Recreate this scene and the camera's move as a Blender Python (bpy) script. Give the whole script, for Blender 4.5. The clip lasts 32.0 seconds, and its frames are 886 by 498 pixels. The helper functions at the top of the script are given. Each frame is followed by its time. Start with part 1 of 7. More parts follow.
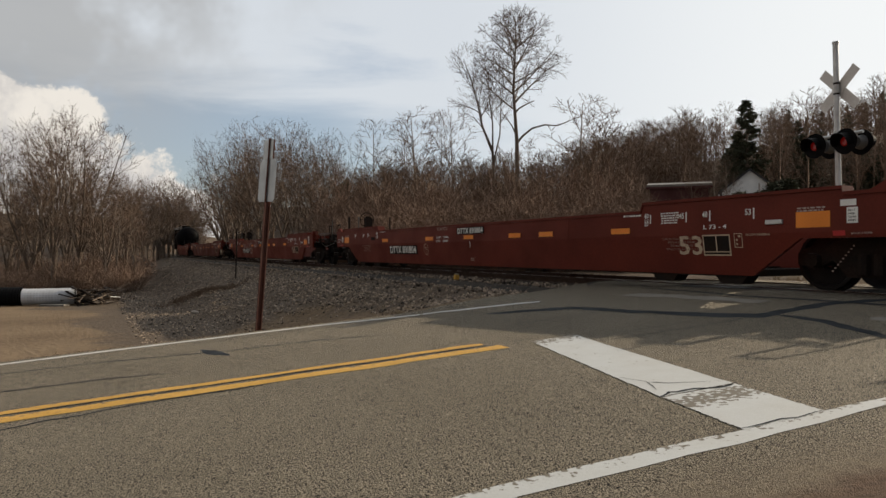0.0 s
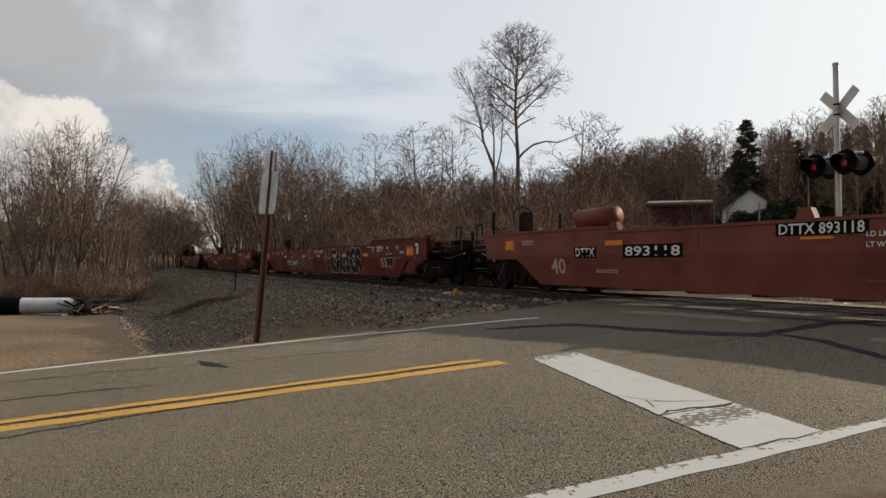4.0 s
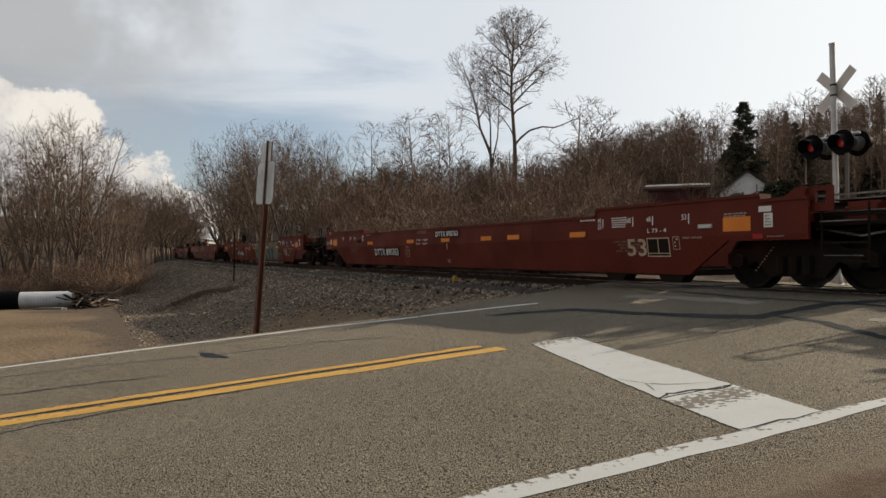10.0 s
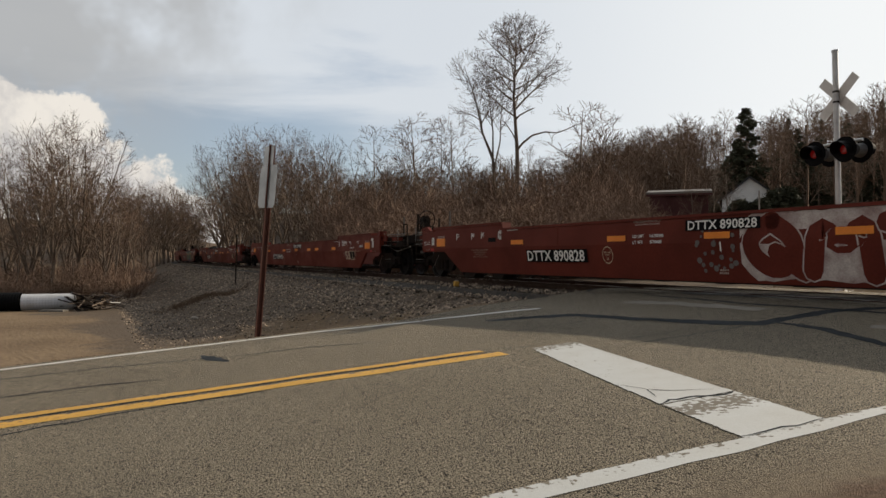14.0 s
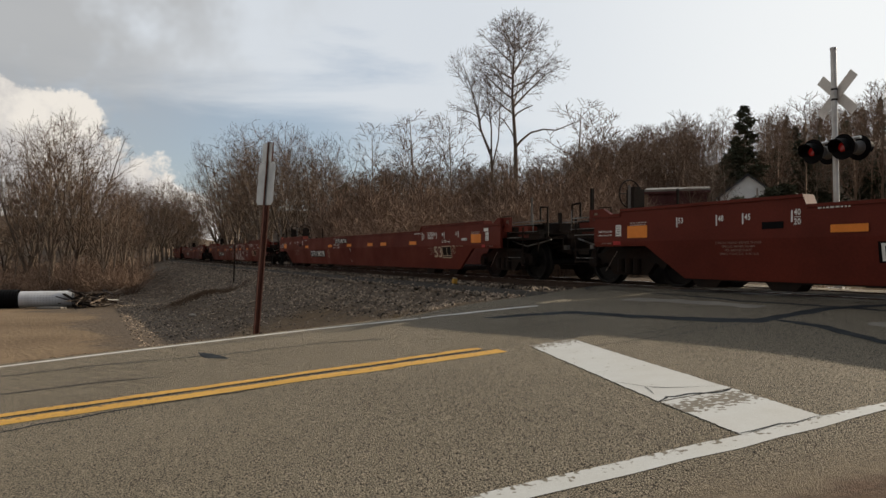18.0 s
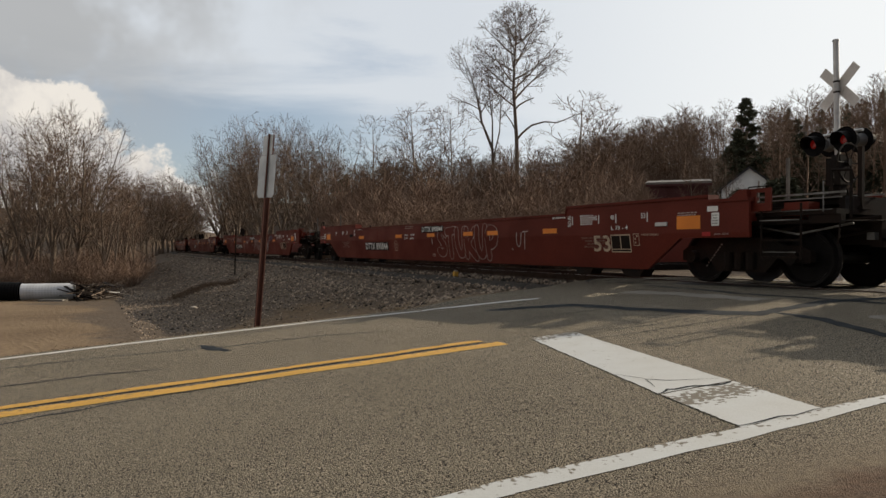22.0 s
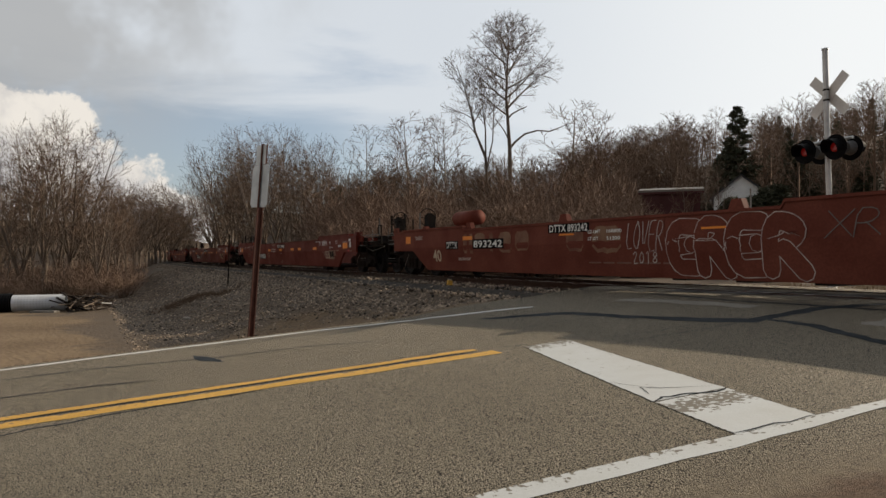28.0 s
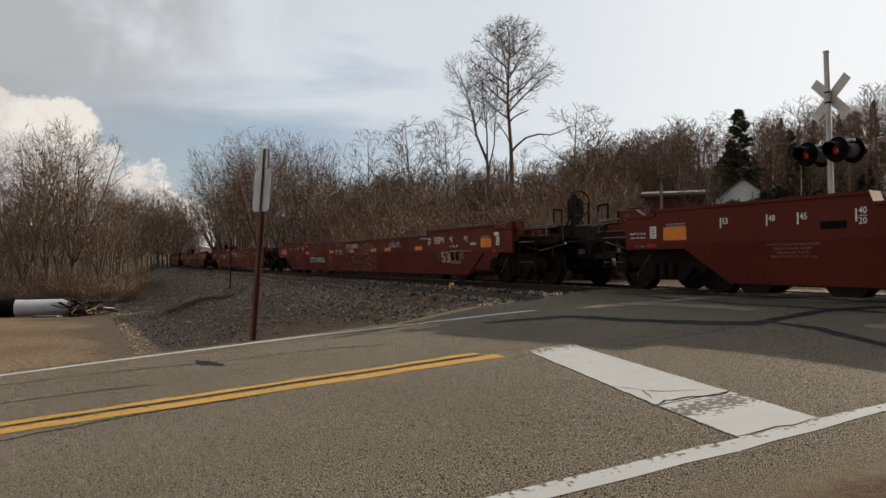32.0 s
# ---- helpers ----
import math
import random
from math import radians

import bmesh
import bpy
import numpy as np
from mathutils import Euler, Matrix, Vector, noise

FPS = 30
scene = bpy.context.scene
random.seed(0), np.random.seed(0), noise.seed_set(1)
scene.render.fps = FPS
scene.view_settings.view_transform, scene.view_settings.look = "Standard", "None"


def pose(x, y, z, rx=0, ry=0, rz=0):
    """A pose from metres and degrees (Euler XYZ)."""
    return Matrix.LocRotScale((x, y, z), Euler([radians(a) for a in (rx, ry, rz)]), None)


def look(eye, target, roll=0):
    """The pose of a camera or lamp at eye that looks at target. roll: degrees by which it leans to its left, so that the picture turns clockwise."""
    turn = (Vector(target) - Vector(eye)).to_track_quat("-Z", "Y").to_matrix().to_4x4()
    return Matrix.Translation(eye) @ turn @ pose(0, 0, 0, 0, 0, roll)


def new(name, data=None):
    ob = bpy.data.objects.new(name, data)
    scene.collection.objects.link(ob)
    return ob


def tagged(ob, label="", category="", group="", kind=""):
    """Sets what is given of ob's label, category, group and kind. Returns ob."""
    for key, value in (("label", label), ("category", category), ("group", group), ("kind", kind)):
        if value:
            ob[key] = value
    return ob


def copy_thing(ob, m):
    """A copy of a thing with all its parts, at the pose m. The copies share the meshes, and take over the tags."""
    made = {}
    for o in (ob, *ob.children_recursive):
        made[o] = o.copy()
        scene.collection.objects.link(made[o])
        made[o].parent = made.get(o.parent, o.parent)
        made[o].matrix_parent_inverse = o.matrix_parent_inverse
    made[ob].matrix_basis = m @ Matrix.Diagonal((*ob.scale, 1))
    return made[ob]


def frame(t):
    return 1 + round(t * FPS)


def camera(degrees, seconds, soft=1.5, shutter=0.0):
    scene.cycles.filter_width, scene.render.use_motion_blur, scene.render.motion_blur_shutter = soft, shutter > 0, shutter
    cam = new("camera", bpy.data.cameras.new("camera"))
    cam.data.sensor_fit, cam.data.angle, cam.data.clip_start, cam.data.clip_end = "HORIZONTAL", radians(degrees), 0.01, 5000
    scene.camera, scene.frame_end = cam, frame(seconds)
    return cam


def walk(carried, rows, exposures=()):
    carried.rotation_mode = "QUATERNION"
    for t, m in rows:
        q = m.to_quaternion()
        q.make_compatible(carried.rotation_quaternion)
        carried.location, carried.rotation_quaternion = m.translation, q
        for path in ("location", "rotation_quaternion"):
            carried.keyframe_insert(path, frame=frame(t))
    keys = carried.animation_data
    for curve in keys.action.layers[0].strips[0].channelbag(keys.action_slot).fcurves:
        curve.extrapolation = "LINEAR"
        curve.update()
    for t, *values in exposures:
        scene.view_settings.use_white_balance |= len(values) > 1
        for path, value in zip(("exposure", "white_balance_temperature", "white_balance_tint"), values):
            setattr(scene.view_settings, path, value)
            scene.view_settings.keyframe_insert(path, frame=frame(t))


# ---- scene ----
# ---- camera ----
cam = camera(67.4, 32.0)
EYE = (0.0, 0.0, 1.05)
PATH = (
    (0, 90.238, 0.003, 0.000), (0.5, 90.518, -0.112, 0.064), (1, 90.739, -0.109, 0.201), (1.5, 91.133, -0.254, 0.204), (2, 90.850, -0.599, -0.050),
    (2.5, 91.183, -0.693, -0.039), (3, 91.382, -0.610, 0.061), (3.5, 91.605, -0.830, 0.017), (5.5, 90.849, -0.302, -0.081),
    (6, 90.778, -0.144, -0.011), (6.5, 90.634, -0.179, -0.074), (7, 90.858, -0.151, -0.026), (7.5, 90.971, -0.407, -0.032),
    (8, 90.668, -0.225, -0.028), (8.5, 90.440, 0.042, 0.016), (9, 90.322, -0.039, -0.079), (9.5, 90.338, -0.079, -0.072), (10, 90.413, 0.153, -0.153),
    (10.5, 90.314, 0.043, -0.193), (11, 90.186, 0.187, -0.263), (11.5, 90.111, 0.120, -0.300), (12, 90.259, -0.055, -0.316),
    (12.5, 90.627, -0.223, -0.167), (13, 90.730, -0.304, -0.013), (13.5, 90.709, -0.305, 0.045), (14, 90.803, -0.177, -0.005),
    (14.5, 90.949, -0.356, -0.058), (16.5, 90.365, -0.215, -0.258), (17, 90.505, -0.207, -0.278), (17.5, 90.674, -0.154, -0.069),
    (18, 90.574, -0.201, -0.144), (18.5, 90.398, -0.104, -0.221), (19, 90.311, -0.017, -0.158), (19.5, 90.087, -0.005, -0.060),
    (20, 90.082, 0.139, 0.061), (20.5, 89.959, -0.053, 0.023), (21, 89.901, -0.053, -0.051), (21.5, 89.956, -0.027, -0.080),
    (22, 89.942, -0.229, -0.068), (22.5, 89.963, -0.046, -0.134), (23, 89.958, 0.099, -0.097), (23.5, 89.953, 0.137, -0.090),
    (24, 89.979, 0.137, -0.121), (24.5, 90.037, 0.134, -0.061), (25, 90.520, 0.242, 0.164), (25.5, 90.916, 0.277, 0.299),
    (27.5, 90.942, 0.030, -0.705), (28, 90.707, 0.080, -0.595), (28.5, 90.599, 0.115, -0.583), (29, 90.554, 0.169, -0.566),
    (29.5, 90.601, 0.202, -0.525), (30, 90.859, 0.129, -0.394), (30.5, 90.869, 0.082, -0.407), (31, 91.005, 0.166, -0.418),
    (31.2, 91.028, 0.233, -0.431), (31.5, 91.028, 0.233, -0.431), (32, 91.028, 0.233, -0.431),
)
WARM = (6680, 10)
walk(cam, [(t, pose(*EYE, rx, ry, rz)) for t, rx, ry, rz in PATH],
     [(t, stops, *WARM) for t, stops in ((0, .0), (8.0, .0), (8.6, .10), (9.0, .15), (9.5, .10), (10.2, .05), (12.5, .04), (14.5, .0), (32.0, .0))])

# ---- world, sun ----
SUN_BEARING, SUN_UP = 64.0, 23.8
sky_world = bpy.data.worlds.new("sky")
scene.world = sky_world
sky_world.use_nodes = True
wt = sky_world.node_tree
wt.nodes.clear()


def wn(kind, **kw):
    n = wt.nodes.new(kind)
    for k, v in kw.items():
        n.inputs[k].default_value = v
    return n


w_out = wn("ShaderNodeOutputWorld")
w_bg = wn("ShaderNodeBackground", Strength=0.12)
w_sky = wt.nodes.new("ShaderNodeTexSky")
w_sky.sky_type, w_sky.sun_disc = "NISHITA", False
w_sky.sun_elevation, w_sky.sun_rotation = radians(SUN_UP), radians(SUN_BEARING)
w_sky.air_density, w_sky.dust_density = 1.0, 2.0
w_co = wn("ShaderNodeTexCoord")


def w_math(op, a, b=0.0, c=0.0):
    n = wt.nodes.new("ShaderNodeMath")
    n.operation = op
    for sock, v in zip(n.inputs, (a, b, c)):
        if isinstance(v, (int, float)):
            sock.default_value = v
        else:
            wt.links.new(v, sock)
    return n.outputs[0]


def w_mix(fac, a, b):
    x = wt.nodes.new("ShaderNodeMix")
    x.data_type = "RGBA"
    for sock, v in ((x.inputs["Factor"], fac), (x.inputs[6], a), (x.inputs[7], b)):
        if isinstance(v, float):
            sock.default_value = v
        elif isinstance(v, tuple):
            sock.default_value = (*v, 1)
        else:
            wt.links.new(v, sock)
    return x.outputs[2]


def w_step(v, lo, hi):
    r = wn("ShaderNodeMapRange", **{"From Min": lo, "From Max": hi})
    r.interpolation_type = "SMOOTHSTEP"
    wt.links.new(v, r.inputs["Value"])
    return r.outputs[0]


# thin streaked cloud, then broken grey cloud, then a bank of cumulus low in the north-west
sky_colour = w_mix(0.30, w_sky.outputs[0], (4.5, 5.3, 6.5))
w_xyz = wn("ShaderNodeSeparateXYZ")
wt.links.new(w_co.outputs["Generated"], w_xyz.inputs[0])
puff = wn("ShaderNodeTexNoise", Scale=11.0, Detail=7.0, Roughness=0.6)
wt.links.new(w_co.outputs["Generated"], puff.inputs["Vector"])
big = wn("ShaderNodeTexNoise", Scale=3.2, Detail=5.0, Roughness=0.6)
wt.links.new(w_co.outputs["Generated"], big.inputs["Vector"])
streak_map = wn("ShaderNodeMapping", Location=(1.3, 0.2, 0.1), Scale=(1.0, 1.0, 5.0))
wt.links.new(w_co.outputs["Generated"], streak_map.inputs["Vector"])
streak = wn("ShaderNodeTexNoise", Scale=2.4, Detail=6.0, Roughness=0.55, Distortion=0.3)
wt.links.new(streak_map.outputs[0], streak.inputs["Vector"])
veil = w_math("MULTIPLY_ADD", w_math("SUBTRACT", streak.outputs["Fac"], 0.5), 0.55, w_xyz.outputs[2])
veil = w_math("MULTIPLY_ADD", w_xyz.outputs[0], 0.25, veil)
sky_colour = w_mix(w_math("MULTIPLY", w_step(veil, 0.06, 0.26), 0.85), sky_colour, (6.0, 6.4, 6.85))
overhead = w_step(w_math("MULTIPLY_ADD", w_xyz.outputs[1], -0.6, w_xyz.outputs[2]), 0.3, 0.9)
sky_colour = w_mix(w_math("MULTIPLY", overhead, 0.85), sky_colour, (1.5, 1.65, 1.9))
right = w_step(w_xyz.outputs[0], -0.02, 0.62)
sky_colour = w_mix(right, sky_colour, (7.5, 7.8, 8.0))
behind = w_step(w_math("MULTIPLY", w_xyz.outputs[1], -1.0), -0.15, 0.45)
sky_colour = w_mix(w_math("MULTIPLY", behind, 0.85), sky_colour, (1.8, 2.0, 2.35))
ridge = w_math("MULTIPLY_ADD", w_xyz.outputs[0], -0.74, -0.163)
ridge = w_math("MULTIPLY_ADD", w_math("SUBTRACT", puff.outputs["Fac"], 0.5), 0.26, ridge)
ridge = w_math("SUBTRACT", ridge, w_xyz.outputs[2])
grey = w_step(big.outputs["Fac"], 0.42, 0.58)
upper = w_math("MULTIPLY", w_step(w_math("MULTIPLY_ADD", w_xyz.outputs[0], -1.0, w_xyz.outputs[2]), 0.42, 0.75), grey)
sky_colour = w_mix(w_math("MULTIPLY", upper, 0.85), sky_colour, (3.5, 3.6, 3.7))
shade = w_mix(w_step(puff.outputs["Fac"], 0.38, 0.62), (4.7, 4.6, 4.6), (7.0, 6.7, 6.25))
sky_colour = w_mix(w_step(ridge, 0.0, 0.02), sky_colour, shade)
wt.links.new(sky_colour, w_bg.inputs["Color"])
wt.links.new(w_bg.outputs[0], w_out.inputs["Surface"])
sun = new("sun", bpy.data.lights.new("sun", "SUN"))
sun.data.energy, sun.data.angle, sun.data.color = 4.8, radians(0.8), (1.0, 0.87, 0.69)
sb, se = radians(SUN_BEARING), radians(SUN_UP)
sun.matrix_basis = look((math.sin(sb) * 60, math.cos(sb) * 60, 40), (math.sin(sb) * 60 - math.sin(sb) * math.cos(se), math.cos(sb) * 60 - math.cos(sb) * math.cos(se), 40 - math.sin(se)))
scene.view_settings.exposure = 0.0

# ---- materials ----
def material(name, colour, rough=0.7, metal=0.0, vary=0.25, scale=4.0, fine=60.0, bump=0.15, second=None, stain=0.5, spec=0.4, random=0.0, island=0.0, coords="Object", depth=0.01, sharp=0.25):
    """A surface with large stains, fine grain and relief; second: the colour of the stains."""
    m = bpy.data.materials.new(name)
    m.use_nodes = True
    t = m.node_tree
    b = t.nodes["Principled BSDF"]
    b.inputs["Roughness"].default_value, b.inputs["Metallic"].default_value = rough, metal
    b.inputs["Specular IOR Level"].default_value = spec
    co = t.nodes.new("ShaderNodeTexCoord")

    def noise_node(s, d):
        n = t.nodes.new("ShaderNodeTexNoise")
        n.inputs["Scale"].default_value, n.inputs["Detail"].default_value = s, d
        t.links.new(co.outputs[coords], n.inputs["Vector"])
        return n

    def mix(fac, a, c, blend="MIX"):
        x = t.nodes.new("ShaderNodeMix")
        x.data_type, x.blend_type = "RGBA", blend
        for sock, v in ((x.inputs["Factor"], fac), (x.inputs[6], a), (x.inputs[7], c)):
            if hasattr(v, "is_linked"):
                t.links.new(v, sock)
            elif isinstance(v, (int, float)):
                sock.default_value = v
            else:
                sock.default_value = (*v, 1)
        return x.outputs[2]

    def ramp(v, lo, hi, a=0.0, c=1.0):
        r = t.nodes.new("ShaderNodeMapRange")
        for k, val in zip(("From Min", "From Max", "To Min", "To Max"), (lo, hi, a, c)):
            r.inputs[k].default_value = val
        t.links.new(v, r.inputs["Value"])
        return r.outputs[0]

    big, small = noise_node(scale, 5), noise_node(fine, 3)
    dark = tuple(c * 0.6 for c in colour)
    base = mix(ramp(big.outputs["Fac"], 0.35, 0.7, 0.0, stain), colour, second or dark)
    grey = t.nodes.new("ShaderNodeCombineColor")
    g = ramp(small.outputs["Fac"], 0.5 - sharp, 0.5 + sharp, 1 - vary, 1 + vary)
    for i in range(3):
        t.links.new(g, grey.inputs[i])
    base = mix(1.0, base, grey.outputs[0], "MULTIPLY")
    if random or island:
        if random:
            src = t.nodes.new("ShaderNodeObjectInfo").outputs["Random"]
        else:
            src = t.nodes.new("ShaderNodeNewGeometry").outputs["Random Per Island"]
        k = random or island
        rg = t.nodes.new("ShaderNodeCombineColor")
        v = ramp(src, 0, 1, 1 - k, 1 + k)
        for i in range(3):
            t.links.new(v, rg.inputs[i])
        base = mix(1.0, base, rg.outputs[0], "MULTIPLY")
    t.links.new(base, b.inputs["Base Color"])
    t.links.new(ramp(big.outputs["Fac"], 0.3, 0.7, max(0.05, rough - 0.12), min(1, rough + 0.1)), b.inputs["Roughness"])
    if bump:
        bp = t.nodes.new("ShaderNodeBump")
        bp.inputs["Strength"].default_value, bp.inputs["Distance"].default_value = bump, depth
        t.links.new(small.outputs["Fac"], bp.inputs["Height"])
        t.links.new(bp.outputs[0], b.inputs["Normal"])
    return m


M_RED = material("oxide_red_paint", (0.120, 0.0225, 0.0140), 0.55, 0.0, 0.12, 1.1, 30, 0.05, (0.082, 0.0165, 0.0108), 0.85, 0.1)
M_RED_FADED = material("faded_red_paint", (0.19, 0.055, 0.04), 0.6, 0.0, 0.12, 1.3, 30, 0.05, (0.11, 0.03, 0.021), 0.8, 0.2)
M_RED_DUSTY = material("dusty_brown_red_paint", (0.150, 0.046, 0.031), 0.7, 0.0, 0.15, 1.3, 30, 0.05, (0.098, 0.026, 0.018), 0.9, 0.06)
M_FRAME = material("grimy_frame_steel", (0.0115, 0.0092, 0.008), 0.8, 0.0, 0.3, 3, 40, 0.2, (0.024, 0.0145, 0.0105), 0.8, 0.1)
M_BLACK = material("black_paint", (0.006, 0.006, 0.0065), 0.6, 0.0, 0.2, 3, 40, 0.1, spec=0.04)
M_WHEEL = material("worn_wheel_steel", (0.011, 0.0095, 0.009), 0.65, 0.2, 0.2, 5, 60, 0.1, spec=0.2)
M_TREAD = material("polished_rail_steel", (0.45, 0.43, 0.41), 0.3, 0.9, 0.1, 5, 60, 0.05)
M_RUST = material("rusty_rail", (0.05, 0.03, 0.02), 0.8, 0.2, 0.3, 6, 80, 0.2)
M_WHITE = material("white_lettering", (0.72, 0.71, 0.68), 0.6, 0.0, 0.08, 6, 60, 0.0, (0.5, 0.47, 0.43), 0.4)
M_DULL = material("dull_lettering", (0.40, 0.31, 0.27), 0.7, 0.0, 0.12, 6, 60, 0.0)
M_STENCIL = material("faded_stencil", (0.23, 0.145, 0.115), 0.7, 0.0, 0.12, 6, 60, 0.0)
M_SPRAY_FAINT = material("worn_away_lettering", (0.16, 0.075, 0.055), 0.7, 0.0, 0.12, 6, 60, 0.0)
M_TAN = material("tan_lettering", (0.50, 0.38, 0.27), 0.7, 0.0, 0.12, 6, 60, 0.0)
M_ORANGE = material("orange_reflective_sheet", (0.75, 0.22, 0.015), 0.5, 0.0, 0.08, 3, 80, 0.05, (0.55, 0.15, 0.012), 0.5)
M_ASPHALT = material("worn_asphalt", (0.178, 0.152, 0.112), 0.9, 0.0, 1.0, 0.35, 125, 1.0, (0.132, 0.114, 0.088), 0.6, 0.2, depth=0.02, sharp=0.085)
M_LINE_W = material("white_road_paint", (0.60, 0.59, 0.56), 0.75, 0.0, 0.15, 3, 70, 0.3, (0.42, 0.41, 0.38), 0.5)
M_BED = material("ballast_bed", (0.026, 0.022, 0.018), 0.95, 0.0, 0.6, 3, 22, 1.0, (0.085, 0.073, 0.061), 0.8, depth=0.05)
M_PATCH = material("worn_patch", (0.21, 0.19, 0.16), 0.95, 0.0, 0.5, 2, 75, 0.8)
M_PEBBLE = material("brown_pebbles", (0.17, 0.125, 0.088), 0.95, 0.0, 0.3, 2, 30, 0.3, island=0.5)
M_SIGN_W = material("weathered_white_sheet", (0.58, 0.57, 0.54), 0.6, 0.1, 0.08, 3, 40, 0.03, (0.42, 0.41, 0.39), 0.5)
M_PIPE_W = material("pale_corrugated_pipe", (0.55, 0.56, 0.58), 0.6, 0.2, 0.08, 2, 40, 0.05, (0.42, 0.42, 0.43), 0.6)
M_SIDING = material("white_siding", (0.8, 0.8, 0.78), 0.7, 0.0, 0.06, 1, 20, 0.05)
M_SHINGLE = material("dark_shingles", (0.045, 0.045, 0.048), 0.9, 0.0, 0.3, 2, 12, 0.3)
M_BARN = material("red_siding", (0.055, 0.010, 0.009), 0.7, 0.0, 0.15, 1, 12, 0.1)
M_TIN = material("pale_metal_roof", (0.15, 0.135, 0.12), 0.6, 0.2, 0.1, 1, 12, 0.1, (0.11, 0.095, 0.08), 0.6)
M_GLASS = material("dark_window_glass", (0.02, 0.022, 0.025), 0.08, 0.0, 0.02, 2, 20, 0.0, spec=0.6)
M_STRAW = material("dead_grass", (0.27, 0.20, 0.11), 0.95, 0.0, 0.3, 0.5, 10, 0.0, (0.17, 0.12, 0.07), 0.8)
M_STRAW2 = material("brown_dead_weeds", (0.125, 0.08, 0.048), 0.95, 0.0, 0.3, 0.5, 10, 0.0, (0.08, 0.053, 0.036), 0.8)
M_TAR = material("crack_sealer", (0.020, 0.024, 0.028), 0.85, 0.0, 0.15, 3, 50, 0.1, spec=0.12)
M_GROUND = material("gravelly_earth", (0.180, 0.126, 0.076), 0.95, 0.0, 0.3, 0.3, 9, 0.8, (0.112, 0.077, 0.047), 0.8, 0.2, depth=0.06)


def mix_by_attribute(m, key, colour, second, scale, lo=0.35, hi=0.65, wobble=0.5):
    """Lets another colour take over a material where a mesh attribute says so, along a ragged border."""
    t = m.node_tree
    b = t.nodes["Principled BSDF"]
    src = b.inputs["Base Color"].links[0].from_socket
    a = t.nodes.new("ShaderNodeAttribute")
    a.attribute_name = key
    co = t.nodes.new("ShaderNodeTexCoord")
    n = t.nodes.new("ShaderNodeTexNoise")
    n.inputs["Scale"].default_value, n.inputs["Detail"].default_value = scale, 6
    t.links.new(co.outputs["Object"], n.inputs["Vector"])
    add = t.nodes.new("ShaderNodeMath")
    add.operation = "MULTIPLY_ADD"
    t.links.new(n.outputs["Fac"], add.inputs[0])
    add.inputs[1].default_value = wobble * 2
    t.links.new(a.outputs["Fac"], add.inputs[2])
    r = t.nodes.new("ShaderNodeMapRange")
    r.inputs["From Min"].default_value, r.inputs["From Max"].default_value = lo + wobble, hi + wobble
    t.links.new(add.outputs[0], r.inputs["Value"])
    n2 = t.nodes.new("ShaderNodeTexNoise")
    n2.inputs["Scale"].default_value, n2.inputs["Detail"].default_value = scale * 9, 4
    t.links.new(co.outputs["Object"], n2.inputs["Vector"])
    r2 = t.nodes.new("ShaderNodeMapRange")
    r2.inputs["From Min"].default_value, r2.inputs["From Max"].default_value = 0.35, 0.68
    t.links.new(n2.outputs["Fac"], r2.inputs["Value"])
    inner = t.nodes.new("ShaderNodeMix")
    inner.data_type = "RGBA"
    t.links.new(r2.outputs[0], inner.inputs["Factor"])
    inner.inputs[6].default_value, inner.inputs[7].default_value = (*colour, 1), (*second, 1)
    x = t.nodes.new("ShaderNodeMix")
    x.data_type = "RGBA"
    t.links.new(r.outputs[0], x.inputs["Factor"])
    t.links.new(src, x.inputs[6])
    t.links.new(inner.outputs[2], x.inputs[7])
    t.links.new(x.outputs[2], b.inputs["Base Color"])
    return m


mix_by_attribute(M_GROUND, "stony", (0.050, 0.037, 0.026), (0.150, 0.112, 0.079), 1.6, 0.3, 0.6)
mix_by_attribute(M_ASPHALT, "dust", (0.205, 0.162, 0.112), (0.150, 0.118, 0.083), 2.2, 0.25, 0.85, 0.3)
mix_by_attribute(M_ASPHALT, "soil", (0.135, 0.085, 0.055), (0.085, 0.054, 0.036), 3.0, 0.35, 0.75, 0.4)
mix_by_attribute(M_GROUND, "litter", (0.055, 0.037, 0.025), (0.10, 0.07, 0.046), 0.9)
M_LINE_Y = mix_by_attribute(material("yellow_road_paint", (0.54, 0.30, 0.045), 0.75, 0.0, 0.3, 3, 70, 0.3, (0.40, 0.225, 0.04), 0.5), "wear", (0.17, 0.115, 0.06), (0.14, 0.105, 0.07), 16.0, 0.50, 0.58, 0.6)
M_LINE_CHIP = mix_by_attribute(material("chipped_white_paint", (0.48, 0.49, 0.48), 0.75, 0.0, 0.05, 3, 70, 0.12, (0.42, 0.415, 0.39), 0.5), "wear", (0.13, 0.112, 0.085), (0.16, 0.138, 0.105), 24.0, 0.49, 0.55, 0.6)
M_BALLAST = material("dark_ballast", (0.225, 0.175, 0.130), 0.9, 0.0, 0.4, 2, 30, 0.5, island=0.92)
M_TIE = material("creosoted_tie", (0.032, 0.025, 0.020), 0.9, 0.0, 0.3, 3, 40, 0.4)
M_GALV = material("galvanized_steel", (0.48, 0.48, 0.47), 0.5, 0.6, 0.08, 4, 50, 0.05)
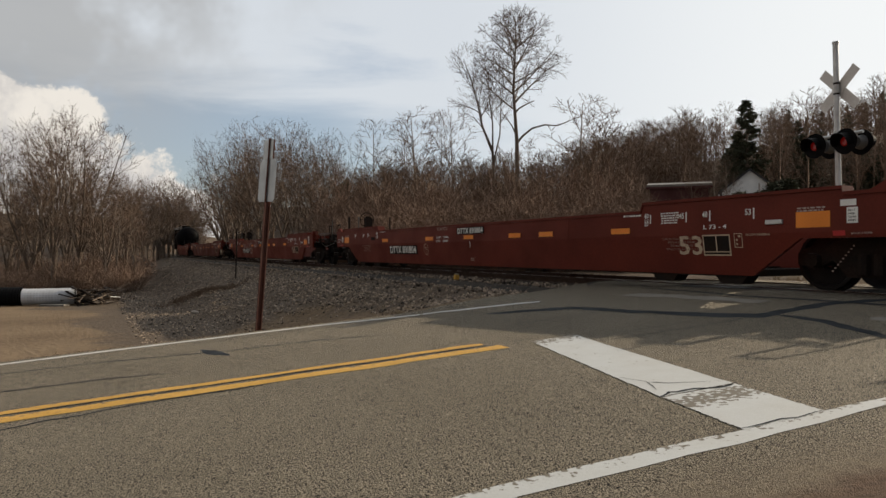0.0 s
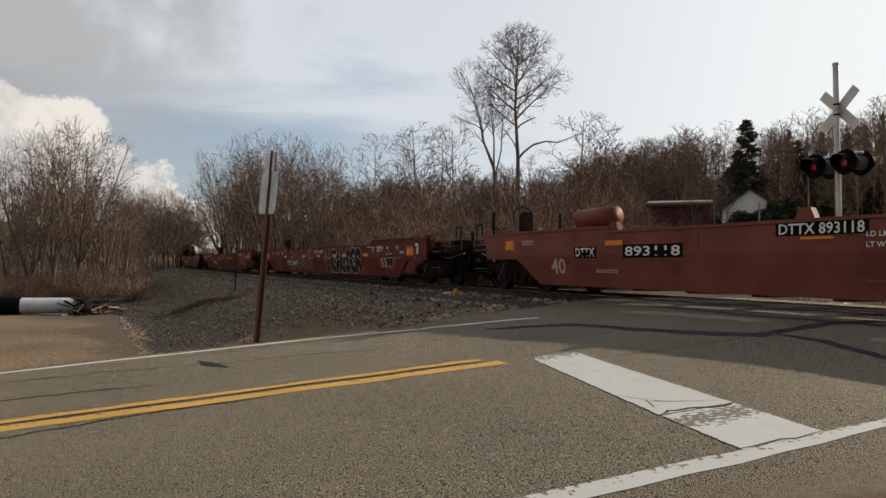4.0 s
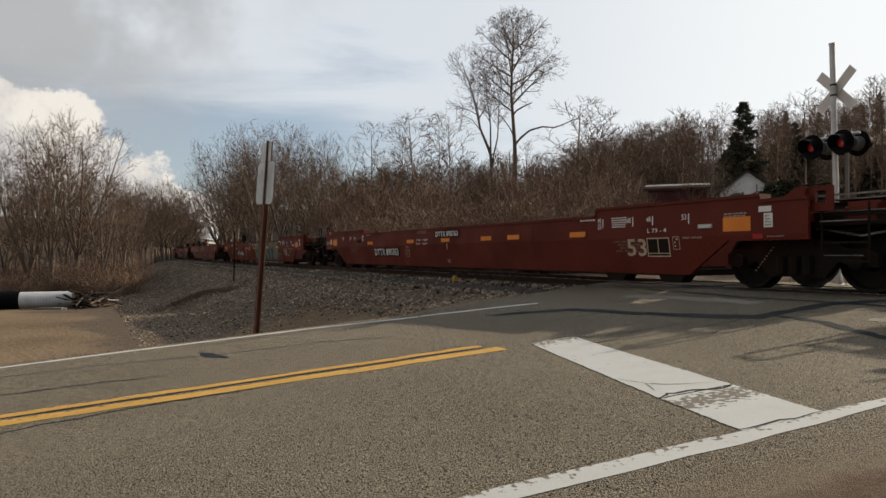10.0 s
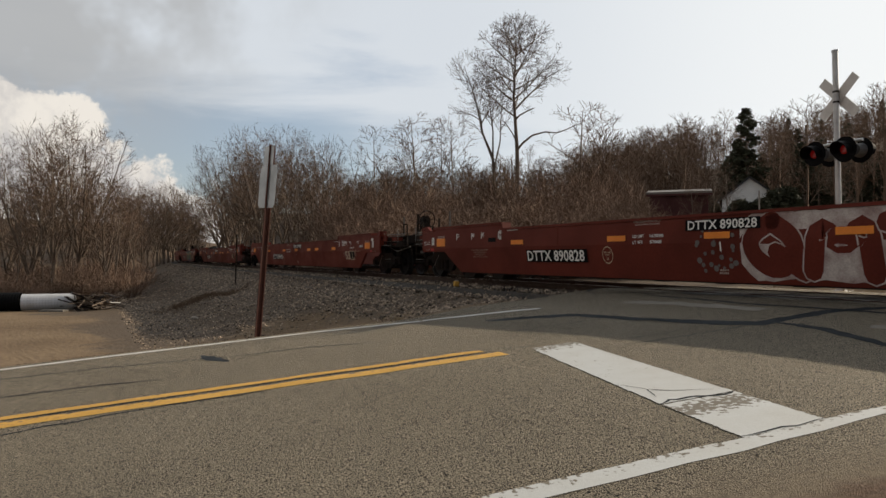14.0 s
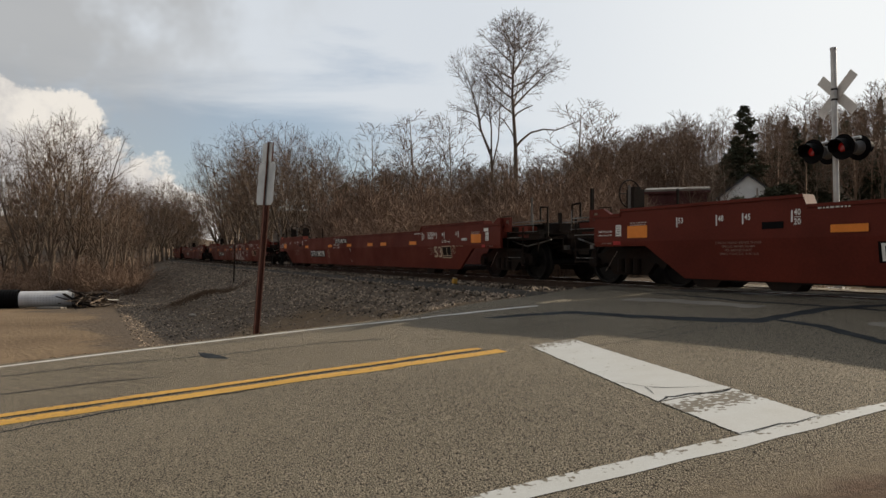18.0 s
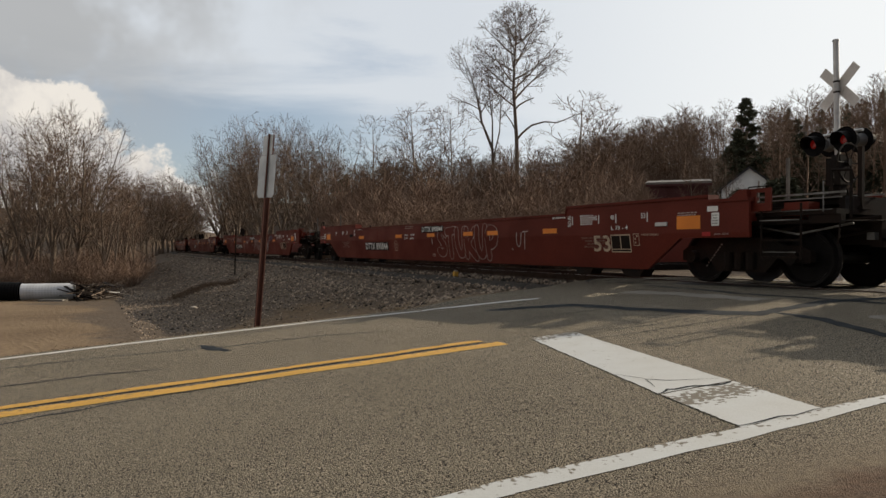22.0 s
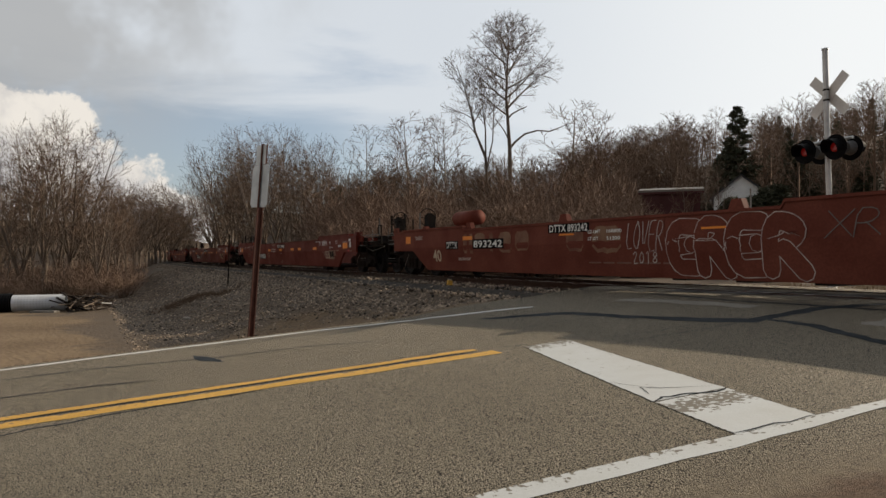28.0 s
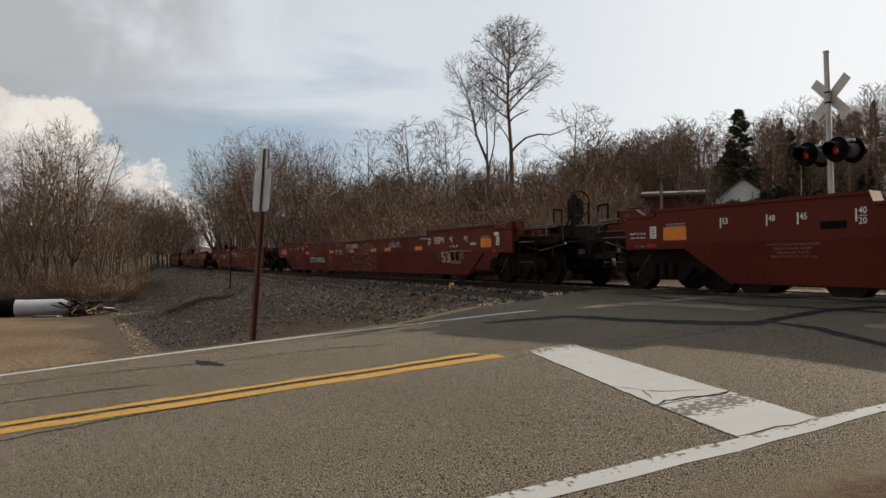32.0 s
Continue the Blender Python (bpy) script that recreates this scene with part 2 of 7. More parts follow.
M_EDGE = material("worn_bare_steel_edge", (0.20, 0.195, 0.185), 0.5, 0.5, 0.2, 4, 50, 0.05, (0.06, 0.055, 0.05), 0.9)
M_DULLPOST = material("dull_grey_post", (0.13, 0.115, 0.10), 0.7, 0.2, 0.2, 4, 50, 0.05)
M_POST = material("rusty_sign_post", (0.10, 0.038, 0.026), 0.8, 0.1, 0.2, 5, 60, 0.2)
M_SIGN = material("bare_sign_back", (0.42, 0.44, 0.45), 0.5, 0.5, 0.06, 4, 50, 0.03)
M_BARK = material("grey_brown_bark", (0.17, 0.13, 0.098), 0.95, 0.0, 0.3, 2, 25, 0.4, (0.075, 0.056, 0.043), 0.6, random=0.3)
M_TWIG = material("bare_twigs", (0.145, 0.095, 0.064), 0.95, 0.0, 0.25, 0.6, 20, 0.0, (0.092, 0.058, 0.040), 0.7, random=0.3)
M_BRUSH = material("reddish_brown_brush", (0.195, 0.128, 0.088), 0.95, 0.0, 0.25, 0.6, 20, 0.0, (0.125, 0.078, 0.055), 0.7, random=0.3)
M_PALE = material("pale_bark", (0.36, 0.32, 0.27), 0.9, 0.0, 0.25, 2, 25, 0.3, (0.2, 0.17, 0.14), 0.7)
M_PINE = material("dark_conifer_needles", (0.040, 0.047, 0.024), 0.85, 0.0, 0.4, 1.2, 15, 0.3, (0.056, 0.052, 0.030), 0.8)


# ---- mesh helpers ----
def from_arrays(name, verts, faces, mat, parent=None, smooth=False):
    me = bpy.data.meshes.new(name)
    if isinstance(verts, np.ndarray) and isinstance(faces, np.ndarray):
        n, k = faces.shape
        me.vertices.add(len(verts))
        me.vertices.foreach_set("co", verts.astype(np.float32).ravel())
        me.loops.add(n * k)
        me.loops.foreach_set("vertex_index", faces.astype(np.int32).ravel())
        me.polygons.add(n)
        me.polygons.foreach_set("loop_start", np.arange(0, n * k, k, dtype=np.int32))
        me.polygons.foreach_set("loop_total", np.full(n, k, dtype=np.int32))
        me.update(calc_edges=True)
    else:
        me.from_pydata([tuple(map(float, v)) for v in verts], [], [tuple(f) for f in faces])
    me.materials.append(mat)
    if smooth:
        me.polygons.foreach_set("use_smooth", [True] * len(me.polygons))
    ob = new(name, me)
    ob.parent = parent
    return ob


def part(name, bm, mat, parent=None, label="", smooth=False):
    """Links a bmesh as one mesh object under a thing or a part."""
    me = bpy.data.meshes.new(name)
    bm.normal_update()
    if smooth:
        for f in bm.faces:
            f.smooth = True
    bm.to_mesh(me)
    bm.free()
    me.materials.append(mat)
    ob = new(name, me)
    ob.parent = parent
    return tagged(ob, label)


def add_box(bm, x0, x1, y0, y1, z0, z1, bevel=0.0):
    vs = [bm.verts.new((x, y, z)) for z in (z0, z1) for x, y in ((x0, y0), (x1, y0), (x1, y1), (x0, y1))]
    fs = [bm.faces.new([vs[i] for i in q]) for q in ((3, 2, 1, 0), (4, 5, 6, 7), (0, 1, 5, 4), (1, 2, 6, 5), (2, 3, 7, 6), (3, 0, 4, 7))]
    if bevel:
        bmesh.ops.bevel(bm, geom=list({e for f in fs for e in f.edges}), offset=bevel, segments=1, affect="EDGES")
    return bm


def box(x0, x1, y0, y1, z0, z1, bevel=0.0):
    return add_box(bmesh.new(), x0, x1, y0, y1, z0, z1, bevel)


def add_tube(bm, a, b, r0, r1=None, n=8, caps=True):
    a, b = Vector(a), Vector(b)
    q = (b - a).to_track_quat("Z", "Y")
    r1 = r0 if r1 is None else r1
    rings = []
    for p, r in ((a, r0), (b, r1)):
        rings.append([bm.verts.new(p + q @ Vector((r * math.cos(2 * math.pi * i / n), r * math.sin(2 * math.pi * i / n), 0))) for i in range(n)])
    for i in range(n):
        bm.faces.new((rings[0][i], rings[0][(i + 1) % n], rings[1][(i + 1) % n], rings[1][i]))
    if caps:
        bm.faces.new(rings[0][::-1])
        bm.faces.new(rings[1])
    return bm


def tube(a, b, r0, r1=None, n=8):
    return add_tube(bmesh.new(), a, b, r0, r1, n)


def add_prism(bm, outline, y0, y1):
    """A flat outline in x and z, drawn out along y."""
    a = [bm.verts.new((x, y0, z)) for x, z in outline]
    b = [bm.verts.new((x, y1, z)) for x, z in outline]
    n = len(outline)
    bm.faces.new(a)
    bm.faces.new(b[::-1])
    for i in range(n):
        bm.faces.new((a[(i + 1) % n], a[i], b[i], b[(i + 1) % n]))
    return bm


def empty(name, m=None):
    ob = new(name)
    if m is not None:
        ob.matrix_basis = m
    return ob

# ---- track line: distance s along it, from abeam of the camera ----
TRACK = {}
RAIL_Z = 0.51


def build_track():
    ds = 0.5
    x, y, h = 10.88, 0.71, radians(-28.36)
    s = 0.0
    while s < 560:
        TRACK[round(s / ds)] = (x, y, h)
        k = 0.00031 if s < 60 else 1 / 650 if s < 260 else 1 / 900
        h2 = h + k * ds
        x, y = x + math.sin((h + h2) / 2) * ds, y + math.cos((h + h2) / 2) * ds
        h, s = h2, s + ds
    x, y, h, s = 10.88, 0.71, radians(-28.36), 0.0
    while s > -420:
        TRACK[round(s / ds)] = (x, y, h)
        h2 = h - 0.00031 * ds
        x, y = x - math.sin((h + h2) / 2) * ds, y - math.cos((h + h2) / 2) * ds
        h, s = h2, s - ds


build_track()
TRACK_XY = np.array([TRACK[k][:2] for k in sorted(TRACK)])
TRACK_H = np.array([TRACK[k][2] for k in sorted(TRACK)])
ZERO = sorted(TRACK).index(0)


def on_track(s, side=0.0, z=0.0):
    """The place at s, side metres to the far side of the centre line, z over the rail heads."""
    k = math.floor(s / 0.5)
    a, b, f = TRACK[k], TRACK[k + 1], s / 0.5 - k
    x, y, h = (p + (q - p) * f for p, q in zip(a, b))
    return Vector((x + math.cos(h) * side, y - math.sin(h) * side, RAIL_Z + z)), h


def along_track(s, side):
    """Arrays of places at s and side."""
    k = np.clip(np.round(s / 0.5).astype(int) + ZERO, 0, len(TRACK_XY) - 1)
    h = TRACK_H[k]
    r = s - (k - ZERO) * 0.5
    return TRACK_XY[k, 0] + np.sin(h) * r + np.cos(h) * side, TRACK_XY[k, 1] + np.cos(h) * r - np.sin(h) * side


def side_of_track(x, y):
    """Signed distance from the centre line, positive on the far side."""
    near = TRACK_XY[::8]
    d = (np.asarray(x)[..., None] - near[:, 0]) ** 2 + (np.asarray(y)[..., None] - near[:, 1]) ** 2
    i = d.argmin(-1) * 8
    h = TRACK_H[i]
    return (x - TRACK_XY[i, 0]) * np.cos(h) - (y - TRACK_XY[i, 1]) * np.sin(h)


# ---- the lie of the land ----
RX, RY = math.sin(radians(68)), math.cos(radians(68))      # the road's way


def road_uv(x, y):
    return x * RX + y * RY, -x * RY + y * RX


def road_xy(u, w):
    return u * RX - w * RY, u * RY + w * RX


def step(a, b, v):
    t = np.clip((v - a) / (b - a), 0, 1)
    return t * t * (3 - 2 * t)


def road_z(u, w):
    """Height of the road's surface."""
    x, y = road_xy(u, w)
    plane = 0.083 * x + 0.006 * y + 0.11 * step(3.6, 5.4, np.asarray(u, float)) * step(4.2, 8.0, np.asarray(w, float)) - 0.09 * step(3.7, 5.2, np.asarray(u, float)) * (1 - step(2.4, 4.6, np.asarray(w, float)))
    level = RAIL_Z - 0.02
    over = level - 0.05 * np.maximum(side_of_track(x, y) - 2.0, 0)
    k = step(-2.6, -1.0, side_of_track(x, y))
    low = -1.4 + 0.02 * u
    z = plane * (1 - k) + over * k
    return np.maximum(z, low)


def ground_z(x, y):
    x, y = np.asarray(x, float), np.asarray(y, float)
    u, w = road_uv(x, y)
    d = side_of_track(x, y)
    near = -d
    rough = 0.10 * np.sin(x * 0.7 + 1.3 * np.sin(y * 0.45)) * np.sin(y * 0.8 + 0.6) + 0.05 * np.sin(x * 2.3 + y * 1.1)
    yard = -1.15 - 0.012 * np.maximum(w - 14, 0) + 0.02 * rough
    bank = RAIL_Z - 0.35 - 0.34 * np.maximum(near - 2.6, 0) + (1.6 * rough + 0.06 * np.sin(x * 5.1 + y * 2.2) * np.sin(y * 4.3 - x) + 0.03 * np.sin(near * 4.2 + 1.5 * np.sin(x * 0.5 + y * 0.3) + 0.8 * np.sin(y * 1.7))) * step(2.5, 6, near)
    land = np.maximum(yard, bank) + 0.25 * np.log1p(np.exp(-np.abs(yard - bank) / 0.25)) * 0.6
    far = RAIL_Z - 0.35 + rough - 0.35 * step(2.5, 5, d) + 3.0 * step(14, 50, d) + 17 * step(60, 190, d) * step(-40, 60, u) + 4 * step(40, 160, d)
    rise = step(66, 190, np.hypot(x, y)) * step(6, 20, np.abs(d)) * step(16, 40, w)
    z = np.where(d > 0, far, land) + (9 + 4 * step(60, 20, u)) * rise
    rz = road_z(u, w)
    k = np.maximum(step(10.9, 14.0, w), step(1.2, -2.0, w))
    shoulder = rz - 0.035
    return np.where((d > -2.6) & (d < 2.6), np.minimum(RAIL_Z - 0.3, shoulder * (1 - k) + (RAIL_Z - 0.3) * k), shoulder * (1 - k) + z * k)


def grid_axis(parts):
    out = []
    for a, b, n in parts:
        out += list(np.linspace(a, b, n, endpoint=False))
    return np.array(out + [parts[-1][1]])


gx = grid_axis([(-1500, -200, 14), (-200, -60, 20), (-60, -25, 35), (-25, 22, 140), (22, 80, 50), (80, 260, 36), (260, 1500, 14)])
gy = grid_axis([(-1500, -100, 14), (-100, -10, 30), (-10, 45, 170), (45, 130, 70), (130, 330, 40), (330, 1500, 14)])
GX, GY = np.meshgrid(gx, gy)
GZ = ground_z(GX, GY)
nx, ny = len(gx), len(gy)
gi = np.arange(nx * ny).reshape(ny, nx)
gf = np.stack([gi[:-1, :-1], gi[:-1, 1:], gi[1:, 1:], gi[1:, :-1]], -1).reshape(-1, 4)
ground = from_arrays("ground", np.stack([GX, GY, GZ], -1).reshape(-1, 3), gf, M_GROUND, smooth=True)
near_side = -side_of_track(GX, GY)
ru, rw = road_uv(GX, GY)
lumps = 0.8 * np.sin(GX * 0.9 + 2 * np.sin(GY * 0.31)) + 0.6 * np.sin(GY * 1.3 + GX * 0.4)
stony = np.clip(1 - (near_side - 8.0 + 1.3 * lumps) / 4.5, 0, 1) * np.clip((rw - 11.0) / 1.0, 0, 1) * np.maximum(np.clip((rw - 16.8 - 1.1 * lumps) / 3.5, 0, 1), np.clip((4.4 - near_side + .4 * lumps) / 1.4, 0, 1)) * np.clip((near_side + 3.2) / 0.6, 0, 1)
litter = np.clip((near_side - 19 - lumps) / 6, 0, 1) * (rw > 18) + np.clip((-near_side - 6) / 4, 0, 1) + 1.6 * (rw < 2.1) * (rw > -6) + np.clip((rw - 36.5 - .6 * lumps) / 3, 0, 1) * (near_side > 5)
for key, values in (("stony", stony), ("litter", litter)):
    ground.data.attributes.new(key, "FLOAT", "POINT").data.foreach_set("value", values.astype(np.float32).ravel())
tagged(ground, "brown gravelly earth sloping down from the railway", "ground", kind="structure")

# ---- road ----
us = np.arange(-90, 60.1, 0.5)
ws = np.concatenate([[1.40, 1.6, 1.75, 1.9, 2.05], np.arange(2.2, 10.9, 0.4), [11.05]])
U, W = np.meshgrid(us, ws)
X, Y = road_xy(U, W)
jag = 0.05 * np.sin(U * 1.7) + 0.03 * np.sin(U * 4.1 + 1)
edge = (W == ws[0]) | (W == ws[-1])
X, Y = road_xy(U, W + np.where(edge, jag, 0))
Z = road_z(U, W) - np.where(edge, 0.05, 0)
ri = np.arange(U.size).reshape(U.shape)
rf = np.stack([ri[:-1, :-1], ri[:-1, 1:], ri[1:, 1:], ri[1:, :-1]], -1).reshape(-1, 4)
road = from_arrays("road", np.stack([X, Y, Z], -1).reshape(-1, 3), rf, M_ASPHALT, smooth=True)
road.data.attributes.new("dust", "FLOAT", "POINT").data.foreach_set("value", np.clip((2.5 - W) / 0.75, 0, 1).astype(np.float32).ravel())
road.data.attributes.new("soil", "FLOAT", "POINT").data.foreach_set("value", np.clip((2.05 - W) / 0.4, 0, 1).astype(np.float32).ravel())
tagged(road, "worn grey-brown asphalt road with sealed cracks", "road", kind="structure")


def strip(name, mat, line, label, lift=0.004, seg=0.25, ragged=0.012):
    """A band painted on the road along points (u, w, half width)."""
    rnd = random.Random(len(label))
    vs, fs = [], []
    for (u0, w0, h0), (u1, w1, h1) in zip(line, line[1:]):
        n = max(1, int(math.hypot(u1 - u0, w1 - w0) / seg))
        du, dw = u1 - u0, w1 - w0
        L = math.hypot(du, dw)
        nu, nw = -dw / L, du / L
        for i in range(n + 1):
            f = i / n
            u, w, h = u0 + du * f, w0 + dw * f, h0 + (h1 - h0) * f
            ids = []
            for sgn in (-1, 1):
                hh = sgn * (h + rnd.uniform(-ragged, ragged))
                a, b = u + nu * hh, w + nw * hh
                x, y = road_xy(a, b)
                vs.append((x, y, float(road_z(np.array(a), np.array(b))) + lift))
            k = len(vs)
            if i:
                fs.append((k - 4, k - 3, k - 1, k - 2))
    return tagged(from_arrays(name, vs, fs, mat), label, "road marking", kind="structure")


strip("edge_line", M_LINE_CHIP, [(-60, 2.52, 0.075), (1.3, 2.492, 0.075), (2.5, 2.480, 0.082), (3.6, 2.485, 0.05), (8.2, 2.46, 0.045)], "white painted edge line along the near shoulder")
strip("edge_line", M_LINE_W, [(-60, 9.7, 0.075), (-9, 9.85, 0.075), (-5, 10.05, 0.075), (-1, 10.30, 0.075), (2.0, 10.32, 0.065), (3.96, 10.01, 0.06), (5.17, 8.84, 0.055)], "thin white edge line on the far side of the road")
for w, half in ((6.05, 0.115), (6.38, 0.075)):
    strip("centre_line", M_LINE_Y, [(-60, w + 0.5, half), (-20, w + 0.12, half), (3.02 + (6.29 - w) * 0.3, w - 0.05, half)], "solid yellow line of the double centre marking", ragged=0.02)

# ---- stop bar, sealed cracks ----
def wear_of(ob, fn):
    ob.data.attributes.new("wear", "FLOAT", "POINT").data.foreach_set("value", [fn(v.co) for v in ob.data.vertices])


def slab(name, mat, corners, label, nu=14, nw=60, ragged=0.006, lift=0.0045, seed=1):
    """A painted field on the road between four corners (u, w), in order round it."""
    rnd = random.Random(seed)
    (a, b, c, d) = [np.array(q) for q in corners]
    vs, fs = [], []
    for j in range(nw + 1):
        t = j / nw
        p, q = a + (d - a) * t, b + (c - b) * t
        e0, e1 = rnd.uniform(-ragged, ragged), rnd.uniform(-ragged, ragged)
        for i in range(nu + 1):
            k = i / nu
            o = p + (q - p) * k
            o = o + np.array([e0 * (i == 0) + e1 * (i == nu), rnd.uniform(-ragged, ragged) * (j in (0, nw))])
            x, y = road_xy(*o)
            vs.append((x, y, float(road_z(o[0], o[1])) + lift))
    n = nu + 1
    for j in range(nw):
        for i in range(nu):
            fs.append((j * n + i, j * n + i + 1, (j + 1) * n + i + 1, (j + 1) * n + i))
    return tagged(from_arrays(name, vs, fs, mat), label, "road marking", kind="structure")


def bar_at(t):
    return ((3.430 + (2.672 - 3.430) * t - 0.12 * t * (1 - t), 6.05 + (2.55 - 6.05) * t), (3.953 + (3.238 - 3.953) * t, 6.04 + (2.535 - 6.04) * t))


for t0, t1 in ((0.0, 0.772), (0.777, 1.0)):
    (p0, q0), (p1, q1) = bar_at(t0), bar_at(t1)
    ob = slab("stop_bar", M_LINE_CHIP, (p0, q0, q1, p1), "cracked white stop bar across the near lane", seed=int(t0 * 10) + 3)

    def worn(co):
        u, w = road_uv(co.x, co.y)
        t = (6.08 - w) / 3.52
        return max(0.585 * math.exp(-(t / .15) ** 2), 0.62 * math.exp(-((t - .835) / .07) ** 2), 0.22 if t > .5 else 0.30)
    wear_of(ob, worn)
for ob in [o for o in scene.objects if o.name.startswith(("edge_line", "centre_line"))]:
    wear = [0.20 + 0.25 * (i % 2) + 0.03 * math.sin(v.co.x * 1.3) for i, v in enumerate(ob.data.vertices)]
    ob.data.attributes.new("wear", "FLOAT", "POINT").data.foreach_set("value", wear)


def seal(points, width, seed, label="dark sealed crack in the asphalt", mat=M_TAR, lift=.003):
    """A crack filled with tar: a wavering narrow band along (u, w) points."""
    rnd = random.Random(seed)
    line = []
    for (u0, w0), (u1, w1) in zip(points, points[1:]):
        n = max(2, int(math.hypot(u1 - u0, w1 - w0) / .12))
        for i in range(n):
            f = i / n
            line.append((u0 + (u1 - u0) * f + rnd.gauss(0, .012), w0 + (w1 - w0) * f + rnd.gauss(0, .012)))
    line.append(points[-1])
    vs, fs = [], []
    for i, (u, w) in enumerate(line):
        a, b = line[max(0, i - 1)], line[min(len(line) - 1, i + 1)]
        L = math.hypot(b[0] - a[0], b[1] - a[1]) or 1
        nu, nw = -(b[1] - a[1]) / L, (b[0] - a[0]) / L
        end = min(1.0, i / 3 + .2, (len(line) - 1 - i) / 3 + .2)
        for s in (-1, 1):
            h = s * width * .75 * end * rnd.uniform(.75, 1.25)
            x, y = road_xy(u + nu * h, w + nw * h)
            vs.append((x, y, float(road_z(u + nu * h, w + nw * h)) + lift))
        if i:
            fs.append((2 * i - 2, 2 * i - 1, 2 * i + 1, 2 * i))
    return tagged(from_arrays("crack_seal", vs, fs, mat), label, "road", kind="structure")


seal([(4.22, 8.78), (4.72, 8.02), (4.99, 7.58), (5.19, 6.67), (5.61, 5.8), (5.85, 5.4), (6.38, 5.43), (7.06, 5.46), (7.59, 5.23), (8.53, 4.86)], .13, 1)
seal([(5.24, 6.52), (5.63, 5.78), (5.88, 5.37), (6.05, 5.37)], .17, 2)
seal([(6.08, 5.39), (5.96, 4.68), (5.62, 3.83), (5.4, 3)], .08, 3)
seal([(5.85, 5.4), (5.1, 5.35), (4.24, 5.44), (3.6, 5.56)], .012, 4)
seal([(7.06, 8.76), (6.95, 6.78), (7.2, 5.5), (7.3, 4)], .05, 5)
seal([(-6.0, 7.7), (-1.57, 7.61), (-.69, 7.56), (-.05, 7.34)], .03, 6)
seal([(-6.0, 9.3), (-1.89, 9.14), (-.69, 9.01), (.59, 8.57), (1.68, 8.48), (2.61, 8.06)], .03, 7)
seal([(.31, 9.03), (.45, 8.5), (.59, 8.11)], .12, 8)
seal([(-5, 5.3), (-1.17, 5.63), (-.25, 5.85), (.77, 5.86)], .025, 9)
seal([(3.24, 6.25), (3.51, 6.19)], .03, 10)
seal([(3.72, 7.5), (4.42, 7.23), (5.02, 6.95)], .012, 15)
seal([(3.97, 5.8), (4.6, 5.68), (5.31, 5.64)], .010, 16)
seal([(-12, 6.33), (-6, 6.28), (0, 6.24), (3.0, 6.20)], .03, 14)
seal([(2.60, 2.575), (2.85, 2.562), (3.05, 2.552), (3.30, 2.545)], .010, 11, lift=.007)
(p, q) = bar_at(.772)
seal([(p[0] + (q[0] - p[0]) * k, p[1] + (q[1] - p[1]) * k + .05 * math.sin(k * 6)) for k in np.linspace(-.02, 1.02, 8)], .018, 12, lift=.007)
(p, q) = bar_at(.66)
seal([(p[0] + .02, p[1] - .25), (p[0] + .12, p[1] - .02), (p[0] + .2, p[1] - .12), (q[0] - .1, q[1] - .3)], .007, 13, lift=.007)
seal([(p[0] + .16, p[1] - .08), (p[0] + .13, p[1] + .12), (p[0] + .05, p[1] + .3)], .006, 19, lift=.007)
slab("road_patch", M_PATCH, ((6.29, 4.49), (7.09, 4.49), (7.1, 3.4), (6.3, 3.4)), "paler worn patch in the asphalt by the crossing", ragged=.06, nu=6, nw=10, lift=.0025, seed=9)
# black oil and the shade beside the train, both put into one dark colour
M_OIL_SHADE = material("oily_shaded_asphalt", (0.030, 0.027, 0.025), 0.8, 0.0, 0.5, 0.8, 120, 0.8, (0.05, 0.045, 0.04), 0.7, 0.25)
seal([(7.3, 10.6), (8.3, 8.0), (9.2, 5.8), (10.3, 3.4), (11.2, 1.9)], .8, 31, "oily strip of asphalt beside the rail, painted darker for the train's shade", M_OIL_SHADE)
slab("road_patch", M_PATCH, ((6.18, 8.24), (6.54, 8.24), (6.83, 6.07), (6.55, 6.07)), "paler worn patch in the asphalt by the crossing", ragged=.06, nu=6, nw=14, lift=.0025, seed=10)

# ---- track: rails, ties, ballast ----
track = empty("railway_track")
tagged(track, "single railway track of rusty rails on dark wooden ties", "railway", kind="structure")


def sweep(profile, s0, s1, ds, name, mat, lift=0.0):
    vs, fs = [], []
    n = len(profile)
    m = int((s1 - s0) / ds)
    for i in range(m + 1):
        s = s0 + (s1 - s0) * i / m
        for a, z in profile:
            p, _ = on_track(s, a, z + lift)
            vs.append(tuple(p))
        if i:
            for k in range(n):
                fs.append(((i - 1) * n + k, (i - 1) * n + (k + 1) % n, i * n + (k + 1) % n, i * n + k))
    return from_arrays(name, vs, fs, mat, track)


for side in (-.753, .753):
    prof = [(-.035, 0), (-.036, -.03), (-.012, -.045), (-.009, -.12), (-.07, -.14), (-.07, -.155), (.07, -.155), (.07, -.14), (.009, -.12), (.012, -.045), (.036, -.03), (.035, 0)]
    sweep([(side + a, z - .003) for a, z in prof], -60, 240, 1.5, "rail", M_RUST)
    top = sweep([(side + a, z) for a, z in ((-.028, -.001), (.028, -.001), (.028, -.004), (-.028, -.004))], -60, 240, 1.5, "rail_head", M_TREAD)


def on_road(s, side):
    p, _ = on_track(s, side)
    u, w = road_uv(p.x, p.y)
    return 1.5 < w < 10.75


